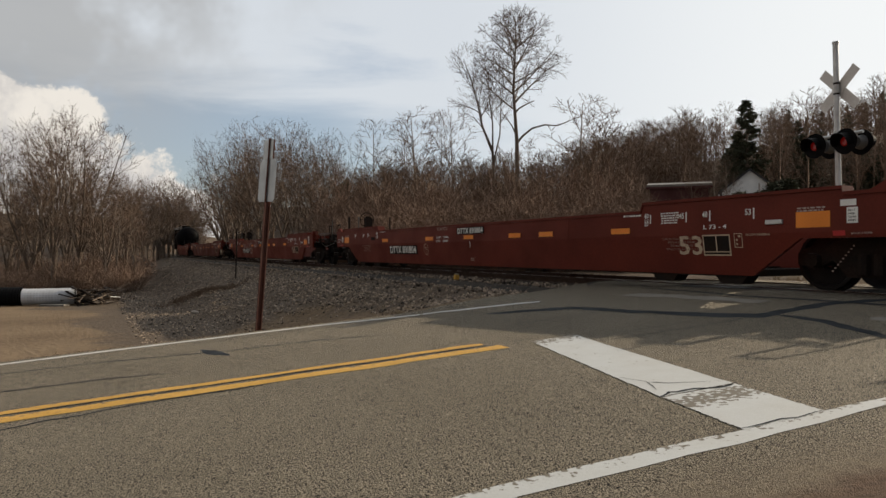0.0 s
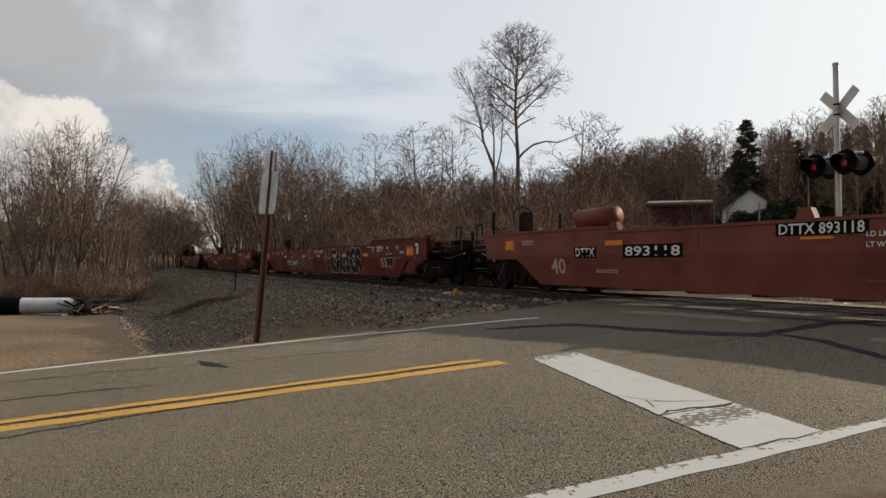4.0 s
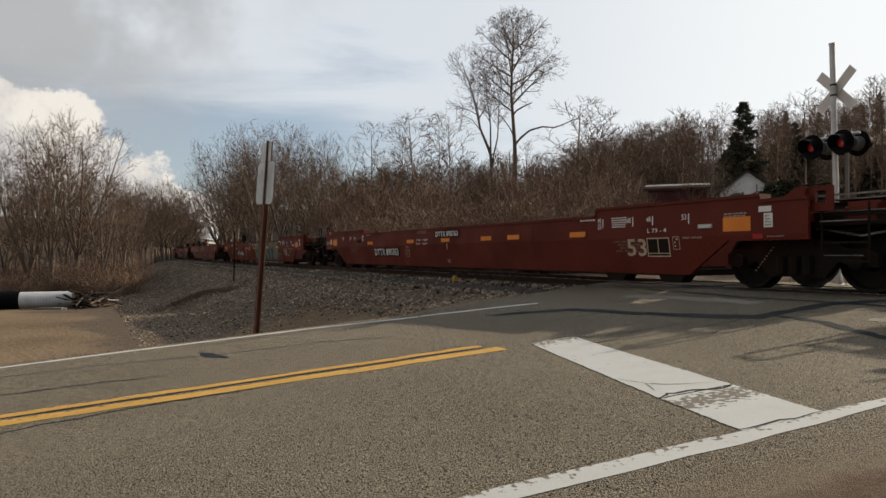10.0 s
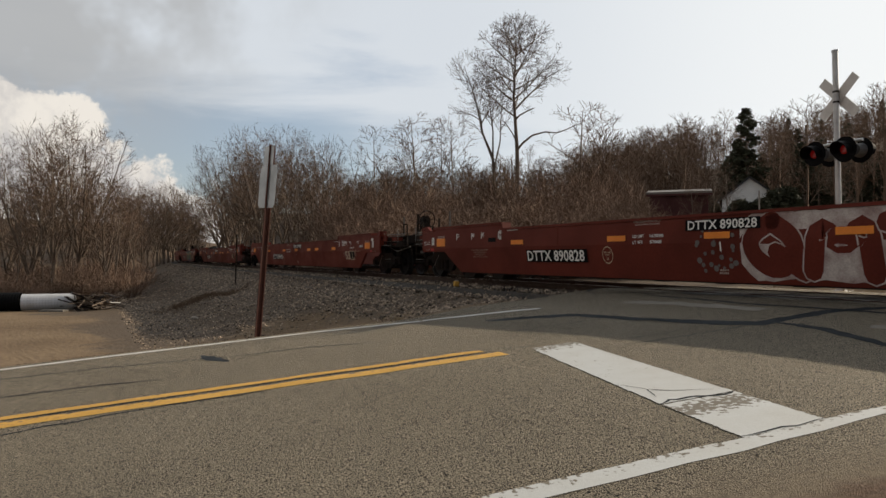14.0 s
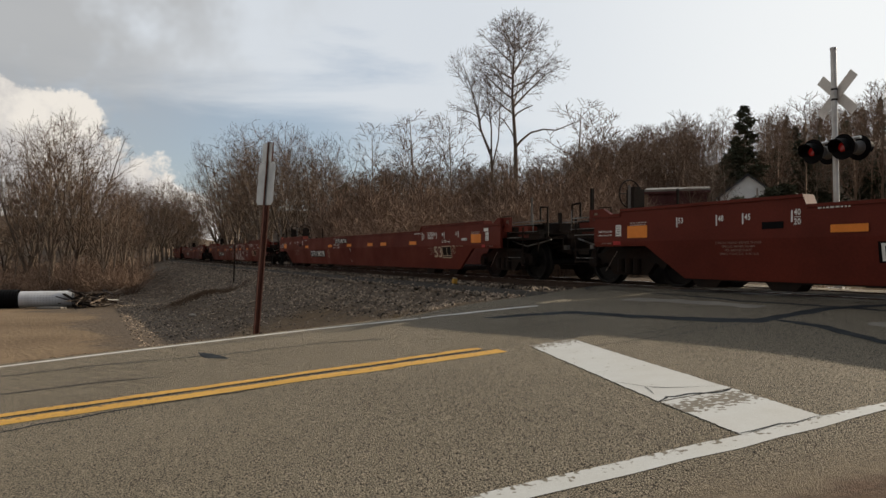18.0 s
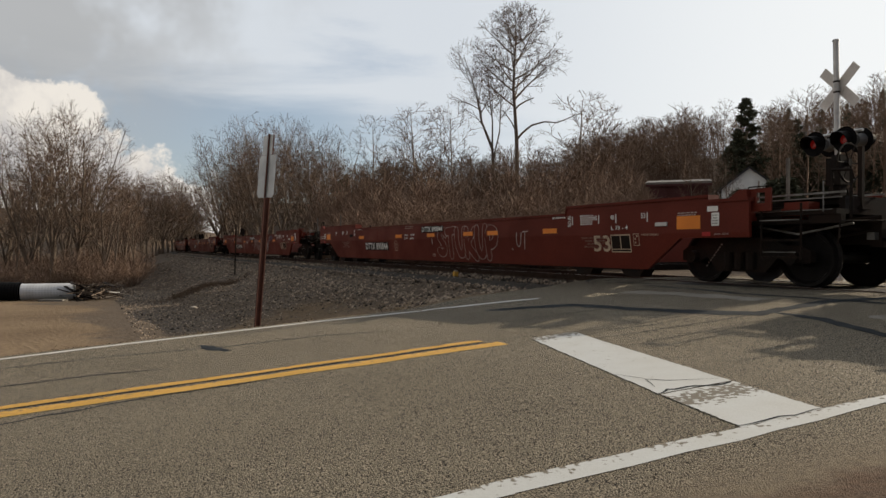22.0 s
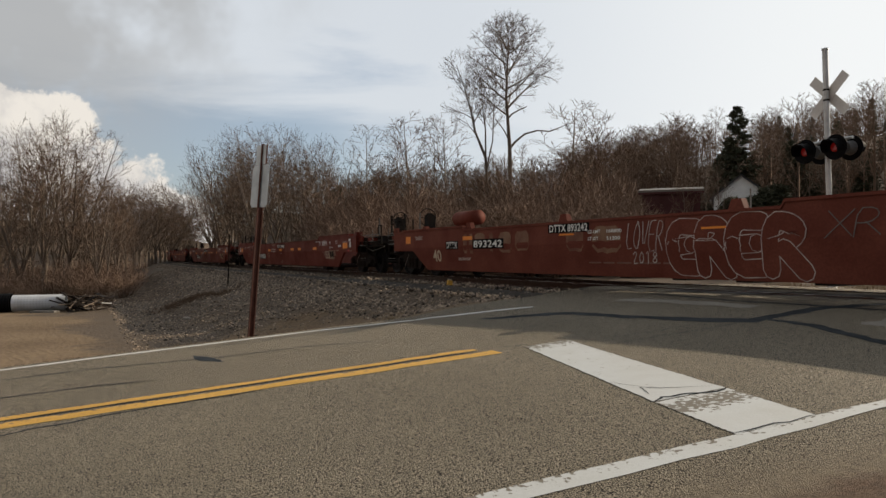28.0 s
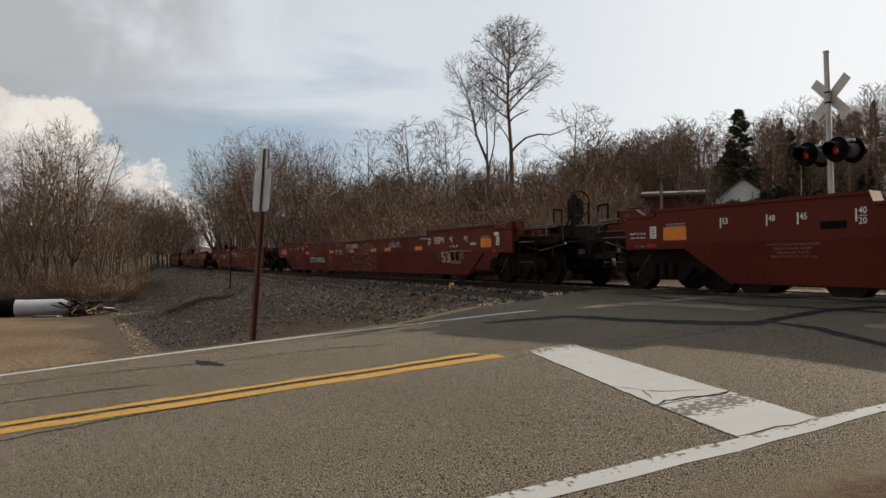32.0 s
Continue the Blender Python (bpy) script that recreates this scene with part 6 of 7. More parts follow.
class Growth:
    """A bare tree grown limb by limb inside a crown of egg-shaped lobes (cx, cy, cz, rx, ry, rz)."""
    def __init__(self, seed, crown, levels, tip=.008, thick=.02):
        self.rnd, self.crown, self.levels, self.tip, self.limit = random.Random(seed), crown, levels, tip, thick
        self.thick, self.thin = [], []

    def inside(self, p):
        return any(((p[0] - c[0]) / c[3]) ** 2 + ((p[1] - c[1]) / c[4]) ** 2 + ((p[2] - c[2]) / c[5]) ** 2 < 1 for c in self.crown)

    def room(self, p, d, most):
        """How far it is from p along d to the crown's edge."""
        t, last, was = 0.0, 0.0, False
        while t < most:
            t += .25
            if self.inside(p + d * t):
                last, was = t, True
            elif was:
                break
        return last

    def seg(self, p, q, r0, r1):
        (self.thick if r0 > self.limit else self.thin).append((*p, *q, r0, r1))

    def limb(self, pts, r0, r1, level, start=.3, count=None):
        """A limb along given points, then the branches off it."""
        pts = [Vector(p) for p in pts]
        n = len(pts) - 1
        for i in range(n):
            self.seg(pts[i], pts[i + 1], r0 + (r1 - r0) * i / n, r0 + (r1 - r0) * (i + 1) / n)
        self.side(pts, r0, r1, level, start, count)

    def side(self, pts, r0, r1, level, start, count=None):
        if level >= len(self.levels):
            return
        many, angle, most, up, wander = self.levels[level]
        many = count or many
        n, rnd = len(pts) - 1, self.rnd
        turn = rnd.uniform(0, 6.28)
        for k in range(many):
            f = start + (1 - start) * (k + rnd.uniform(.1, .9)) / many
            i = min(int(f * n), n - 1)
            p = pts[i].lerp(pts[i + 1], f * n - i)
            d = (pts[i + 1] - pts[i]).normalized()
            a = d.cross(Vector((.31, .62, .72))).normalized()
            turn += 2.4 + rnd.uniform(-.5, .5)
            a.rotate(Matrix.Rotation(turn, 3, d))
            g = radians(angle * rnd.uniform(.7, 1.3) * (1.1 - .35 * f))
            e = (d * math.cos(g) + a * math.sin(g)).normalized()
            self.branch(p, e, min(r0 + (r1 - r0) * f, r0) * rnd.uniform(.42, .62), level, most * (1.1 - .5 * f), up, wander)

    def branch(self, p, d, r, level, most, up, wander):
        rnd = self.rnd
        length = most * rnd.uniform(.65, 1.1)
        if level < 2:
            length = min(length, self.room(p, d, length + .3) * rnd.uniform(.85, 1.12) + .1)
        elif not self.inside(p):
            length *= .6
        if length < .12:
            return
        r = max(r, self.tip)
        last = level == len(self.levels) - 1
        n = 1 if last else max(2, min(7, int(length / .42)))
        pts = [p]
        for i in range(n):
            d = (d + Vector((rnd.gauss(0, wander), rnd.gauss(0, wander), rnd.gauss(0, wander) + up))).normalized()
            pts.append(pts[-1] + d * (length / n))
        end = max(self.tip * .6, r * .3)
        for i in range(n):
            self.seg(pts[i], pts[i + 1], r + (end - r) * i / n, r + (end - r) * (i + 1) / n)
        if not last:
            self.side(pts, r, end, level + 1, .22, max(2, round(self.levels[level + 1][0] * min(1.0, .2 + length / self.levels[level][2]))))


def bare_tree(name, label, g, bark=M_BARK, category="tree", twig_mat=M_TWIG):
    tree = empty(name)
    va, fa = tubes(g.thick, 5)
    from_arrays("trunk", va, fa, bark, tree, True)
    va, fa = tubes(g.thin, 2)
    from_arrays("crown", va, fa, twig_mat, tree)
    return tagged(tree, label, category)


def leader(r, foot, lean, length, n=9, bow=.02):
    """Points of a rising stem that leans and straightens."""
    p, d = Vector(foot), Vector(lean).normalized()
    out = [p]
    for _ in range(n):
        d = (d + Vector((r.gauss(0, bow), r.gauss(0, bow), .035))).normalized()
        p = p + d * (length / n)
        out.append(p)
    return out


def maple(seed):
    """Several rising leaders on a short trunk, in a broad round-topped crown, about 13 m high."""
    r = random.Random(seed)
    g = Growth(seed, [(0, 0, 8.2, 3.9, 3.9, 4.9), (r.uniform(-1, 1), 0, 5.4, 3.6, 3.6, 3.0)], ((11, 46, 4.4, .045, .07), (8, 42, 1.8, .03, .09), (6, 40, .85, .02, .1)), .0095)
    fork = r.uniform(1.2, 2.8)
    g.limb(leader(r, (0, 0, -.3), (r.uniform(-.06, .06), 0, 1), fork + .3, 3), .21, .18, 0, .8, 2)
    for k in range(4):
        a = k * 1.57 + r.uniform(-.4, .4)
        q = r.uniform(.2, .42)
        g.limb(leader(r, (0, 0, fork - r.uniform(0, .7)), (math.cos(a) * q, math.sin(a) * q, 1), r.uniform(8.4, 10.2) - .6 * q), r.uniform(.1, .13), .015, 0, .12)
    return g


def slender(seed, low=.25):
    """One slim stem with upswept branches, about 14 m high."""
    r = random.Random(seed)
    b = r.uniform(-.4, .4)
    g = Growth(seed, [(b, 0, 9.6, 2.9, 2.9, 4.7), (b * .5, 0, 6.4, 2.1, 2.1, 3.4)], ((17, 56, 3.8, .05, .08), (8, 42, 1.5, .03, .1), (5, 40, .75, .02, .1)), .0155)
    g.limb(leader(r, (0, 0, -.3), (b * .05, r.uniform(-.03, .03), 1), 13.6, 14), .15, .02, 0, low)
    if r.random() < .7:
        a = r.uniform(0, 6.28)
        g.limb(leader(r, (0, 0, r.uniform(2, 5)), (math.cos(a) * .3, math.sin(a) * .3, 1), 7.5, 9), .085, .02, 0, .25, 9)
    return g


def shrub(seed):
    """Many thin rods from one stool, about 5.6 m high."""
    r = random.Random(seed)
    g = Growth(seed, [(0, 0, 2.9, 2.3, 2.3, 2.8)], ((10, 40, 1.7, .05, .1), (7, 44, .85, .03, .14)), .0105, .014)
    for k in range(17):
        a, q = r.uniform(0, 6.28), r.uniform(.08, .75)
        g.limb(leader(r, (.25 * math.cos(a), .25 * math.sin(a), -.3), (math.cos(a) * q, math.sin(a) * q, 1), r.uniform(3.2, 5.7) - 1.2 * q, 6, .05), r.uniform(.02, .036), .01, 0, .12)
    return g


def cottonwood():
    """A straight trunk, limbs rising into an egg-shaped crown, and one long low bough."""
    r = random.Random(61)
    g = Growth(61, [(.1, 0, 17.2, 4.3, 4.2, 5.1), (1.6, 0, 16.2, 3.6, 3.3, 2.8), (-1.4, 0, 16.6, 3.0, 3.0, 2.9)], ((9, 46, 3.0, .022, .05), (11, 46, 2.0, .015, .09), (7, 44, .95, .015, .1), (4, 42, .45, .0, .1)), .0095)
    g.limb([(.15, 0, -.3), (.1, 0, 4), (.05, 0, 8), (0, 0, 10.6), (-.15, .05, 13), (-.3, .05, 15.2), (-.2, 0, 17.4), (-.12, 0, 19.4), (-.1, 0, 21.6)], .27, .03, 0, .80)
    for z, a, out, up in ((13.5, 170, 3.6, 3.4), (14.3, 75, 3.6, 3.2), (14.8, 200, 4.1, 2.9), (15.1, 330, 3.8, 3.2), (15.5, 120, 3.4, 3.4), (15.9, 20, 3.9, 2.7), (16.3, 255, 3.4, 3.0), (16.6, 165, 3.7, 2.7), (17.1, 300, 3.2, 2.9), (17.5, 45, 3.2, 2.8), (18.0, 190, 2.9, 2.6), (18.5, 100, 2.5, 2.5), (18.9, 350, 2.7, 2.3), (19.4, 230, 2.1, 2.1)):
        c, q, o = math.cos(radians(a)), math.sin(radians(a)), r.uniform(-.12, .12)
        g.limb([(-.2 + out * f * (c - o * q * f), out * f * (q + o * c * f), z + up * f ** 1.15) for f in (0, .2, .4, .6, .8, 1.0)], .085, .014, 1, .16, 12)
    g.limb([(0, 0, 10.5), (.5, -.1, 11.1), (1.3, -.3, 11.75), (2.4, -.4, 12.05), (3.5, -.5, 11.95), (4.5, -.5, 12.35), (5.6, -.6, 12.8)], .12, .025, 2, .5, 7)
    g.limb([(-.15, 0, 13.2), (.2, 0, 13.6), (.9, 0, 14.0), (1.5, 0, 14.25)], .09, .05, 3, .6, 2)
    g.limb([(-.05, 0, 11.2), (-.4, .1, 12.0), (-1.0, .1, 12.9), (-1.5, .1, 13.3)], .07, .03, 2, .5, 4)
    g.limb([(-.2, 0, 14.1), (.7, .1, 15.1), (1.6, .2, 16.0), (2.6, .2, 17.0), (4.0, .2, 17.8)], .10, .02, 1, .2, 13)
    return g


def leaning():
    """Slim forked stems leaning away from the cottonwood."""
    r = random.Random(62)
    g = Growth(62, [(-1.6, 0, 15.6, 2.6, 2.4, 3.2), (.2, 0, 14.4, 1.9, 2.0, 4.0), (-.8, 0, 12.4, 2.0, 1.8, 2.2)], ((13, 44, 3.6, .03, .07), (9, 40, 1.6, .02, .1), (7, 40, .8, .0, .1)), .0095)
    g.limb([(.6, 0, -.3), (.5, 0, 6), (.3, 0, 9.5), (-.6, 0, 11.8), (-1.0, .1, 13.8), (-1.5, .1, 15.6), (-2.2, .1, 17.6)], .17, .02, 0, .5)
    g.limb([(.3, 0, 9.3), (.3, .1, 12.0), (.0, .1, 14.4), (-.1, .2, 16.8)], .09, .015, 0, .3)
    g.limb([(.35, 0, 8.5), (.9, -.1, 11), (1.0, -.1, 13.5), (1.3, -.1, 16.2)], .08, .015, 0, .35)
    g.limb([(.3, 0, 9.8), (-.3, 0, 11.2), (-1.2, -.1, 12.4), (-2.2, -.1, 13.0)], .05, .015, 1, .3, 8)
    return g


def conifer(name, seed, height, width, label):
    rnd = random.Random(seed)
    tree = empty(name)
    trunk = [(0, 0, -.3, 0, 0, height * .5, height * .018, height * .011), (0, 0, height * .5, 0, 0, height, height * .011, .01)]
    limbs, v, f = [], [], []
    z = height * .07
    while z < height * .985:
        fr = z / height
        reach = width * (1 - fr) ** .8 * rnd.uniform(.6, 1.15) * (1 + .14 * math.sin(z * 2.1 + seed)) + .15
        for _ in range(rnd.randint(5, 8)):
            a = rnd.uniform(0, 6.28)
            L = reach * rnd.uniform(.55, 1.1)
            drop = -.14 * L + .3 * L * fr
            e = (math.cos(a) * L, math.sin(a) * L, z + drop)
            limbs.append((0, 0, z, *e, .035, .01))
            for k in range(int(6 + L * 8)):
                t = rnd.uniform(.15, 1.02) ** .8
                c = Vector((e[0] * t, e[1] * t, z + drop * t)) + Vector((rnd.gauss(0, .2), rnd.gauss(0, .2), rnd.gauss(0, .1)))
                for _ in range(2):
                    o = Vector((rnd.gauss(0, 1) + e[0] / L, rnd.gauss(0, 1) + e[1] / L, rnd.gauss(0, .5))).normalized() * rnd.uniform(.3, .62)
                    w = o.cross(Vector((rnd.gauss(0, 1), rnd.gauss(0, 1), rnd.gauss(0, 1)))).normalized() * rnd.uniform(.08, .15)
                    n = len(v)
                    v += [tuple(c - o * .5 - w * .5), tuple(c - o * .2 + w), tuple(c + o), tuple(c - o * .1 - w)]
                    f.append((n, n + 1, n + 2, n + 3))
        z += height * .027 * rnd.uniform(.7, 1.3)
    va, fa = tubes(trunk, 7)
    vb, fb = tubes(limbs, 3)
    from_arrays("trunk", np.concatenate([va, vb]), fa.tolist() + (fb + len(va)).tolist(), M_BARK, tree)
    from_arrays("crown", v, f, M_PINE, tree)
    return tagged(tree, label, "tree")


def place(ob, x, y, scale=1.0, turn=0.0, first=False, wide=1.0):
    m = pose(x, y, float(ground_z(x, y)), 0, 0, turn) @ Matrix.Diagonal((scale * wide, scale * wide, scale, 1))
    if first:
        ob.matrix_basis = m
        return ob
    return copy_thing(ob, m)


class Kind:
    """Prototypes of one kind of tree: the first use of each takes the prototype itself."""
    def __init__(self, protos):
        self.protos, self.fresh = protos, [True] * len(protos)
        self.heights = [max(v.co.z for c in ob.children for v in c.data.vertices) for ob in protos]

    def put(self, i, x, y, height, turn=0.0, wide=1.0):
        i %= len(self.protos)
        ob = place(self.protos[i], x, y, height / self.heights[i], turn, self.fresh[i], wide)
        self.fresh[i] = False
        return ob

    def under(self, i, bearing, y, rise, turn=0.0, wide=1.0):
        """Puts one on a bearing, y metres ahead, that is as high as its rise over the eye says."""
        x = at(bearing, y)
        return self.put(i, x, y, max(2.5, tall_as(x, y, rise)), turn, wide)


def at(bearing, y):
    """Ground place at y metres ahead, on a bearing in 1/1176 to the side, counted from -784."""
    return (bearing - 784) / 1176 * y


def tall_as(x, y, rise):
    """Height of what stands at a place and rises so many 1/1176 over the eye's level."""
    return rise * y / 1176 + EYE[2] - gz(x, y)


# how high the woods stand against the sky, by bearing
SKYLINE = ((-400, 110), (-60, 140), (10, 160), (35, 205), (90, 224), (150, 228), (200, 214), (240, 180), (256, 125), (268, 112), (300, 126), (325, 118), (345, 82), (362, 50), (372, 46), (378, 105), (400, 176), (432, 218), (470, 234), (520, 224), (560, 200), (600, 168), (620, 150),
           (700, 164), (800, 174), (900, 178), (1000, 190), (1080, 226), (1200, 258), (1290, 272), (1340, 266), (1400, 276), (1450, 286), (1520, 304), (1600, 322), (1800, 324))


def skyline(bearing):
    return float(np.interp(bearing, [c[0] for c in SKYLINE], [c[1] for c in SKYLINE]))


broad = Kind([bare_tree("bare_tree", "bare broad-crowned maple with grey-brown bark at the wood's edge", maple(20 + i)) for i in range(5)])
slim = Kind([bare_tree("bare_tree", "slender bare tree with upswept branches in the thicket", slender(40 + i)) for i in range(4)])
forest = Kind([bare_tree("bare_tree", "tall straight bare tree of the hillside wood", slender(50 + i, .45)) for i in range(3)])
bush = Kind([bare_tree("thicket_shrub", "leafless reddish-brown multi-stemmed shrub of the thicket", shrub(70 + i), M_BRUSH, "shrub", M_BRUSH) for i in range(4)])
pale = Kind([bare_tree("pale_tree", "slender pale-barked bare tree before the conifers", slender(80 + i), M_PALE) for i in range(2)])
pine = Kind([conifer("conifer", 90 + i, 17.0, 5.4, "dark green conifer among bare trees on the hillside") for i in range(2)])
low_pine = Kind([conifer("conifer", 95 + i, 5.0, 2.3, "low dark green conifer in a row before the house") for i in range(2)])
rt = random.Random(5)
# the tall trees over the thicket
place(bare_tree("tall_bare_tree", "tall bare cottonwood standing high over the thicket", cottonwood()), at(915, 58), 58, .98, 0, True)
place(bare_tree("tall_bare_tree", "tall bare tree leaning beside the cottonwood", leaning()), at(866, 57), 57, 1.0, 0, True)
for b, y, rise, k, wide in ((804, 58, 262, 2, .9), (778, 60, 250, 0, .9), (742, 60, 262, 1, 1.2), (716, 58, 214, 2, .9), (660, 56, 246, 0, 1.2), (1034, 62, 282, 1, 1.3), (985, 60, 196, 2, 1.0), (948, 58, 214, 0, 1.0), (1010, 66, 205, 0, 1.0), (690, 60, 186, 3, 1.0), (838, 60, 206, 3, 1.0), (884, 62, 190, 1, 1.0)):
    slim.under(k, b, y, rise, rt.uniform(0, 360), wide)
for b, y, rise, k in ((1262, 52, 190, 0), (1290, 55, 176, 1), (1232, 44, 170, 2), (1205, 50, 196, 0), (1170, 44, 150, 1), (1305, 50, 150, 2), (1246, 58, 215, 1), (1190, 54, 205, 2), (1220, 56, 210, 0)):
    forest.under(k, b, y, rise, rt.uniform(0, 360), .8)
# trees on the far side of the line, to the gap
for b, y, k in ((590, 62, 0), (560, 66, 1), (530, 70, 2), (500, 72, 3), (468, 74, 4), (444, 80, 0), (424, 90, 1), (407, 105, 2), (396, 125, 3), (388, 150, 4), (515, 82, 0), (480, 95, 3), (455, 110, 1), (575, 78, 2), (545, 84, 4), (435, 100, 3), (415, 120, 0)):
    broad.under(k, b, y, skyline(b) * rt.uniform(.93, 1.0), rt.uniform(0, 360), 1.0 + .0022 * max(0, y - 80))
# the wood on the near side of the line
for b, y, k, wide, low in ((-40, 50, 0, 1.0, 1), (12, 52, 1, .9, 1), (52, 50, 2, 1.0, .95), (92, 49, 3, 1.0, 1), (140, 51, 4, 1.0, 1), (186, 49, 0, 1.25, 1), (222, 54, 1, .8, .92), (118, 58, 2, .8, .9), (66, 60, 3, .8, .86), (20, 60, 4, .9, .9), (168, 60, 1, .8, .85),
                           (252, 84, 4, .9, .9), (272, 95, 0, 1.1, 1), (298, 108, 1, 1.4, 1), (316, 122, 2, 1.3, 1), (330, 140, 3, 1.2, 1), (342, 160, 4, 1.2, 1), (284, 118, 2, 1.1, .95), (262, 104, 3, .9, .9), (350, 185, 1, 1.1, 1), (357, 215, 2, 1.0, .9), (278, 100, 3, 1.2, 1), (290, 104, 4, 1.2, 1), (306, 115, 0, 1.3, 1), (322, 128, 1, 1.3, .98), (336, 150, 2, 1.3, 1), (347, 172, 3, 1.3, 1)):
    broad.under(k, b, y, skyline(b) * low * rt.uniform(.95, 1.0), rt.uniform(0, 360), wide)
for b, y, rise, k in ((30, 46, 120, 0), (75, 47, 150, 1), (110, 46, 90, 2), (160, 48, 110, 3), (205, 47, 130, 0), (238, 52, 96, 1), (130, 46, 140, 3), (-10, 46, 130, 2)):
    slim.under(k, b, y, rise, rt.uniform(0, 360), .9)
# the thicket along the far side of the line
n_bush = 0
for row, (dist, share) in enumerate(((39, .62), (43, .76), (47, .9), (51, 1.02), (55, 1.1))):
    b = 585.0 + 9 * row
    while b < 1168 - 10 * row:
        y = dist + rt.uniform(-1.6, 1.6) + 4 * max(0, (700 - b) / 150)
        x = at(b, y)
        hgt = tall_as(x, y, skyline(min(b, 1000)) * share * rt.uniform(.82, 1.08))
        if float(side_of_track(np.array(x), np.array(y))) > 5:
            bush.put(n_bush, x, y, hgt, rt.uniform(0, 360), max(.8, 6.0 / hgt))
            n_bush += 1
        b += rt.uniform(18, 30)
for _ in range(80):
    b, y = rt.uniform(-110, 258), rt.uniform(41, 60)
    if at(b, y) < -12.5 - .12 * (y - 41):
        bush.put(rt.randint(0, 3), at(b, y), y, rt.uniform(1.3, 3.4), rt.uniform(0, 360), rt.uniform(1.0, 1.6))
for _ in range(30):
    b, y = rt.uniform(1390, 1640), rt.uniform(34, 62)
    bush.put(rt.randint(0, 3), at(b, y), y, rt.uniform(2.5, 4.5), rt.uniform(0, 360))
for b, y, rise, k in ((662, 50, 130, 0), (688, 52, 110, 1), (640, 54, 128, 1), (805, 41, 120, 0), (795, 42, 108, 1), (250, 60, 70, 0), (186, 47, 120, 1), (92, 47, 96, 0)):
    pale.under(k, b, y, rise, rt.uniform(0, 360), .8)
# conifers: the tall one by the house, the dark stand behind it, a low dark row before it
for b, y, rise, k, wide in ((1322, 76, 272, 0, .85), (1306, 80, 214, 1, .9), (1346, 82, 226, 1, 1.0), (1376, 84, 214, 0, 1.0), (1408, 90, 216, 1, 1.0), (1286, 84, 196, 0, .9), (1440, 96, 224, 0, 1.0), (1478, 92, 206, 1, 1.0), (1520, 96, 226, 0, 1.0), (1560, 92, 236, 1, 1.0),
                            (600, 72, 140, 0, .9), (628, 76, 162, 1, .9), (612, 80, 150, 0, 1.0), (645, 78, 138, 1, .9),
                            (1396, 180, 262, 0, .8), (1428, 185, 262, 1, .8), (1455, 180, 258, 0, .8), (1500, 170, 268, 0, .8), (1532, 165, 288, 1, .8), (1564, 150, 296, 0, .8)):
    pine.under(k, b, y, rise, rt.uniform(0, 360), wide)
for b, y, rise, k in ((1296, 57, 96, 0), (1310, 56, 110, 1), (1320, 57, 120, 0), (1328, 56, 124, 1), (1338, 57, 128, 0), (1348, 56, 132, 1), (1358, 57, 138, 0), (1368, 57, 150, 1), (1380, 58, 160, 0), (1392, 58, 158, 1), (1406, 60, 160, 0), (1284, 56, 90, 1)):
    low_pine.under(k, b, y, rise, rt.uniform(0, 360))
for b, y, h, k in ((1150, 42, 5.2, 0), (1164, 43, 4.6, 1), (1138, 43, 5.4, 2), (1246, 43, 3.4, 3), (1262, 44, 3.6, 0), (1180, 42, 3.6, 2)):
    bush.put(k, at(b, y), y, h, rt.uniform(0, 360))
for _ in range(22):
    b, y = rt.uniform(1290, 1600), rt.uniform(86, 128)
    pine.under(rt.randint(0, 1), b, y, skyline(b) * rt.uniform(.62, .92), rt.uniform(0, 360), rt.uniform(1.1, 1.5))
# bare trees on the slope before the hill
for _ in range(85):
    b, y = rt.uniform(1060, 1640), rt.uniform(66, 125)
    if abs(b - 1200) < 75 and y < 72 or abs(b - 1316) < 48 and y < 74:
        continue
    forest.under(rt.randint(0, 2), b, y, skyline(b) * rt.uniform(.74, 1.0), rt.uniform(0, 360))


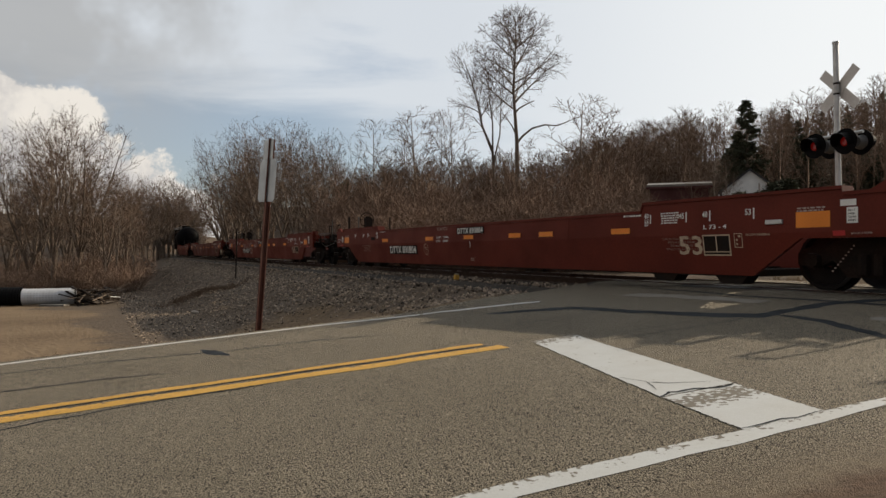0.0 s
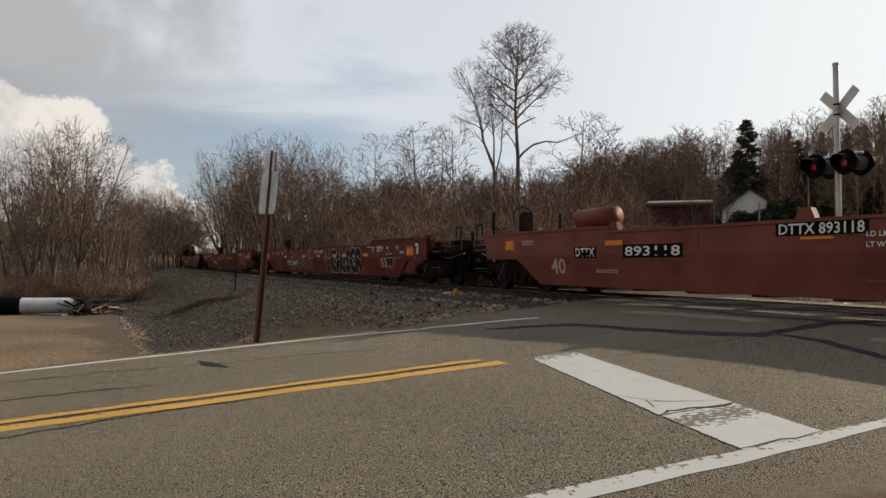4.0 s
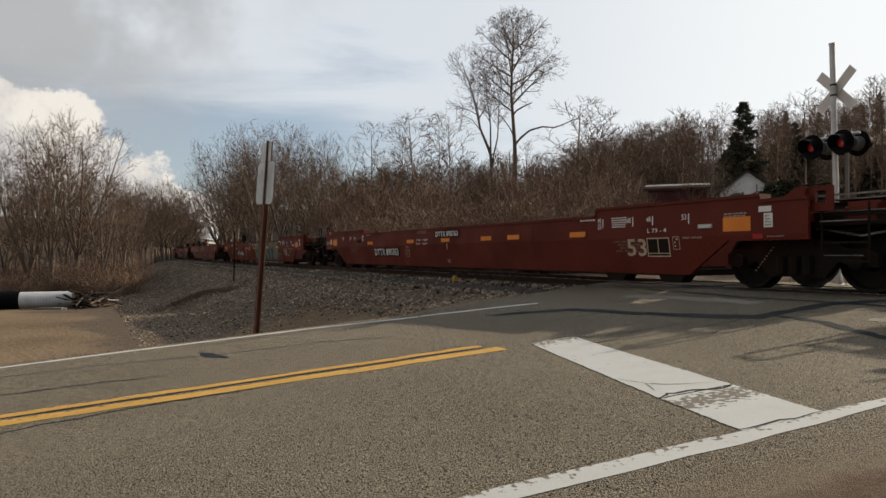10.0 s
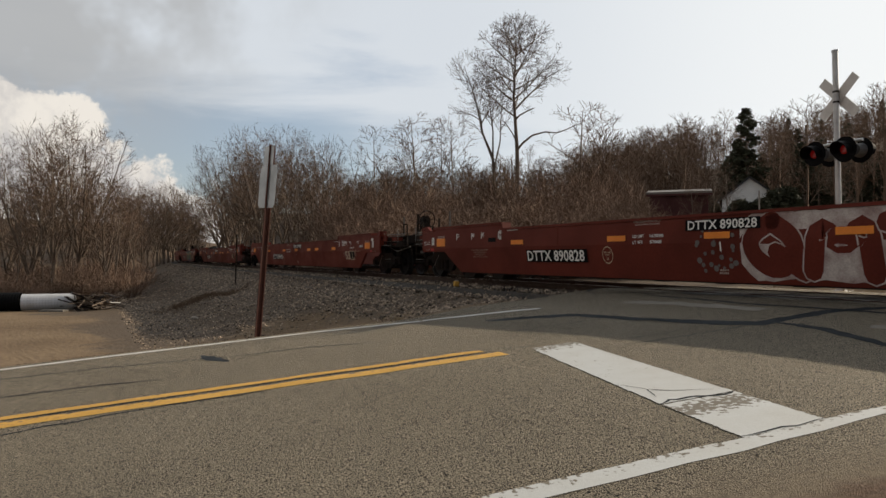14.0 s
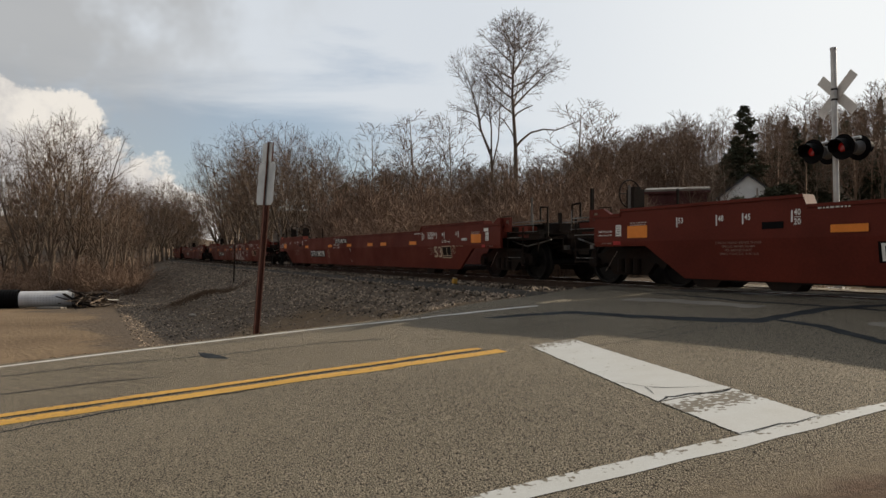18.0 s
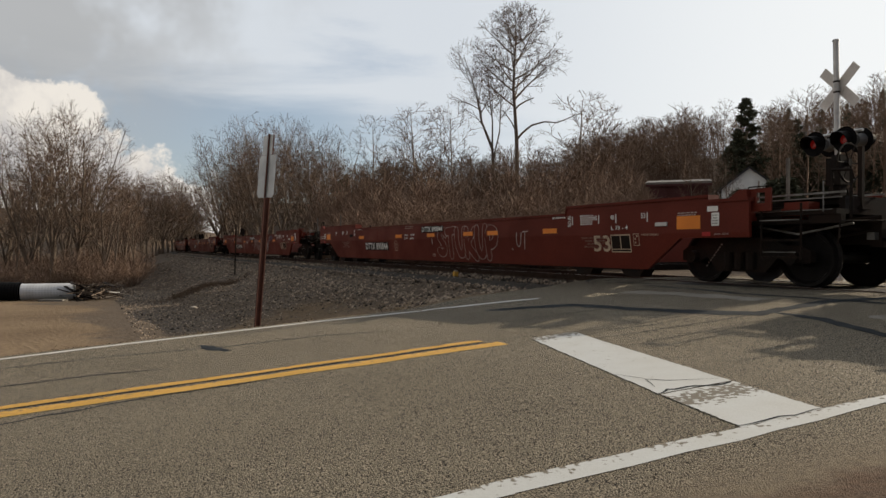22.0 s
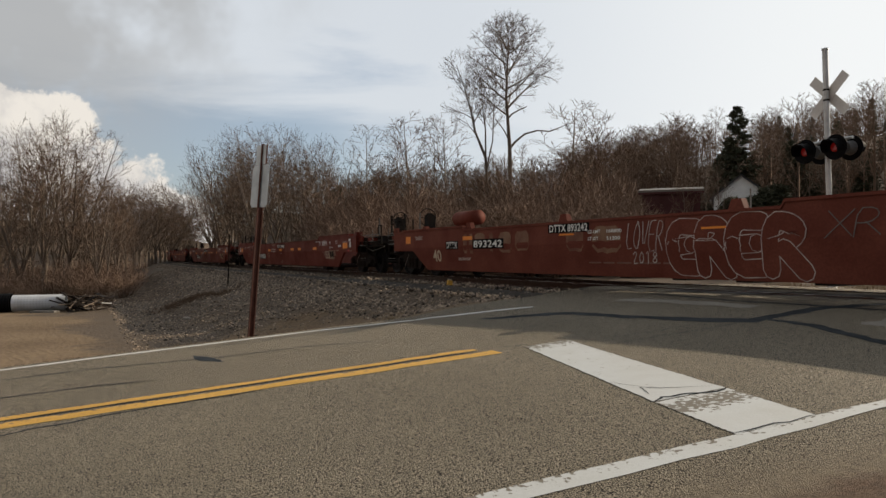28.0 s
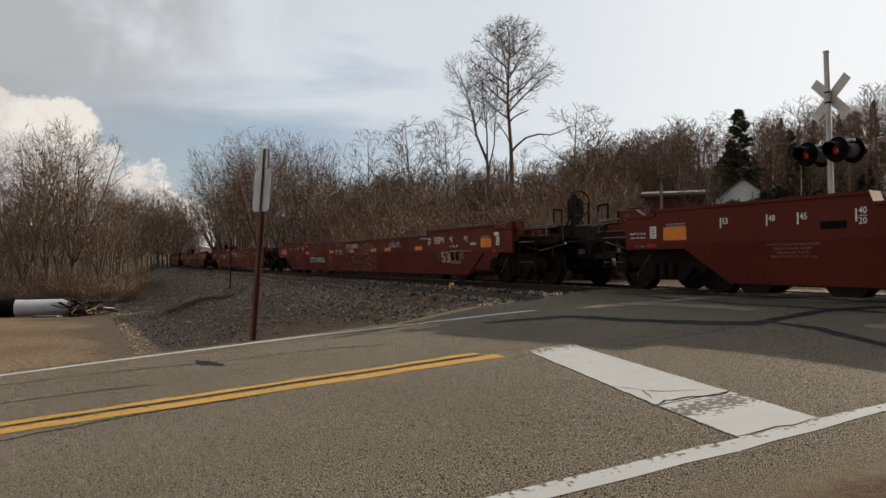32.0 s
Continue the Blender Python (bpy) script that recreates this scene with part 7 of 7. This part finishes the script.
def far_wood(name, label, spots, seed, mat):
    """A distant wood in one mesh: simple bare trees at (x, y, height)."""
    rnd = random.Random(seed)
    protos = []
    for i in range(5):
        r = random.Random(seed * 10 + i)
        g = Growth(seed * 10 + i, [(0, 0, 7.0, 2.9, 2.9, 4.2), (.4, 0, 4.0, 2.2, 2.2, 2.6)], ((13, 44, 3.4, .05, .07), (6, 42, 1.5, .03, .1), (4, 40, .8, .0, .1)), .018, .05)
        g.limb(leader(r, (0, 0, -.3), (r.uniform(-.08, .08), 0, 1), 10.8, 7), .13, .02, 0, .22)
        va, fa = tubes(g.thick, 3)
        vb, fb = tubes(g.thin, 2)
        protos.append((np.concatenate([va, vb]) / 11.0, np.concatenate([fa, fb + len(va)])))
    V, F, o = [], [], 0
    for x, y, h in spots:
        va, fa = protos[rnd.randrange(5)]
        a = rnd.uniform(0, 6.28)
        c, s = math.cos(a) * h, math.sin(a) * h
        V.append(va @ np.array([[c, s, 0], [-s, c, 0], [0, 0, h]]) + (x, y, gz(x, y)))
        F.append(fa + o)
        o += len(va)
    return tagged(from_arrays(name, np.concatenate(V), np.concatenate(F), mat), label, "woods", kind="stuff")


spots = []
while len(spots) < 380:
    b, y = rt.uniform(1020, 1750), rt.uniform(70, 260)
    if y < 92 and (b < 1090 or abs(b - 1310) < 52):
        continue
    x = at(b, y)
    h = min(rt.uniform(11, 17), tall_as(x, y, skyline(b) * rt.uniform(.82, 1.02)))
    if h > 3.5:
        spots.append((x, y, h))
far_wood("hillside_woods", "bare brown woods covering the hillside", spots, 6, M_TWIG)
spots = []
while len(spots) < 540:
    b, y = (rt.uniform(-200, 600), rt.uniform(60, 200)) if len(spots) < 110 else (rt.uniform(600, 1330), rt.uniform(56, 110)) if len(spots) < 430 else (rt.uniform(200, 480), rt.uniform(90, 260)) if len(spots) < 490 else (rt.uniform(270, 366), rt.uniform(170, 330))
    x = at(b, y)
    d = float(side_of_track(np.array(x), np.array(y)))
    h = min(rt.uniform(8, 14), tall_as(x, y, skyline(b) * (rt.uniform(.5, .68) if b < 256 else rt.uniform(.78, 1.0))))
    if b > 1110 and (y < 84 if abs(b - 1312) < 56 else y < 62):
        continue
    if abs(d) > 7 and not (360 < b < 386) and d < 70 and h > 3:
        spots.append((x, y, h))
far_wood("far_woods", "bare brown woods on both sides of the railway", spots, 7, M_TWIG)

motions()
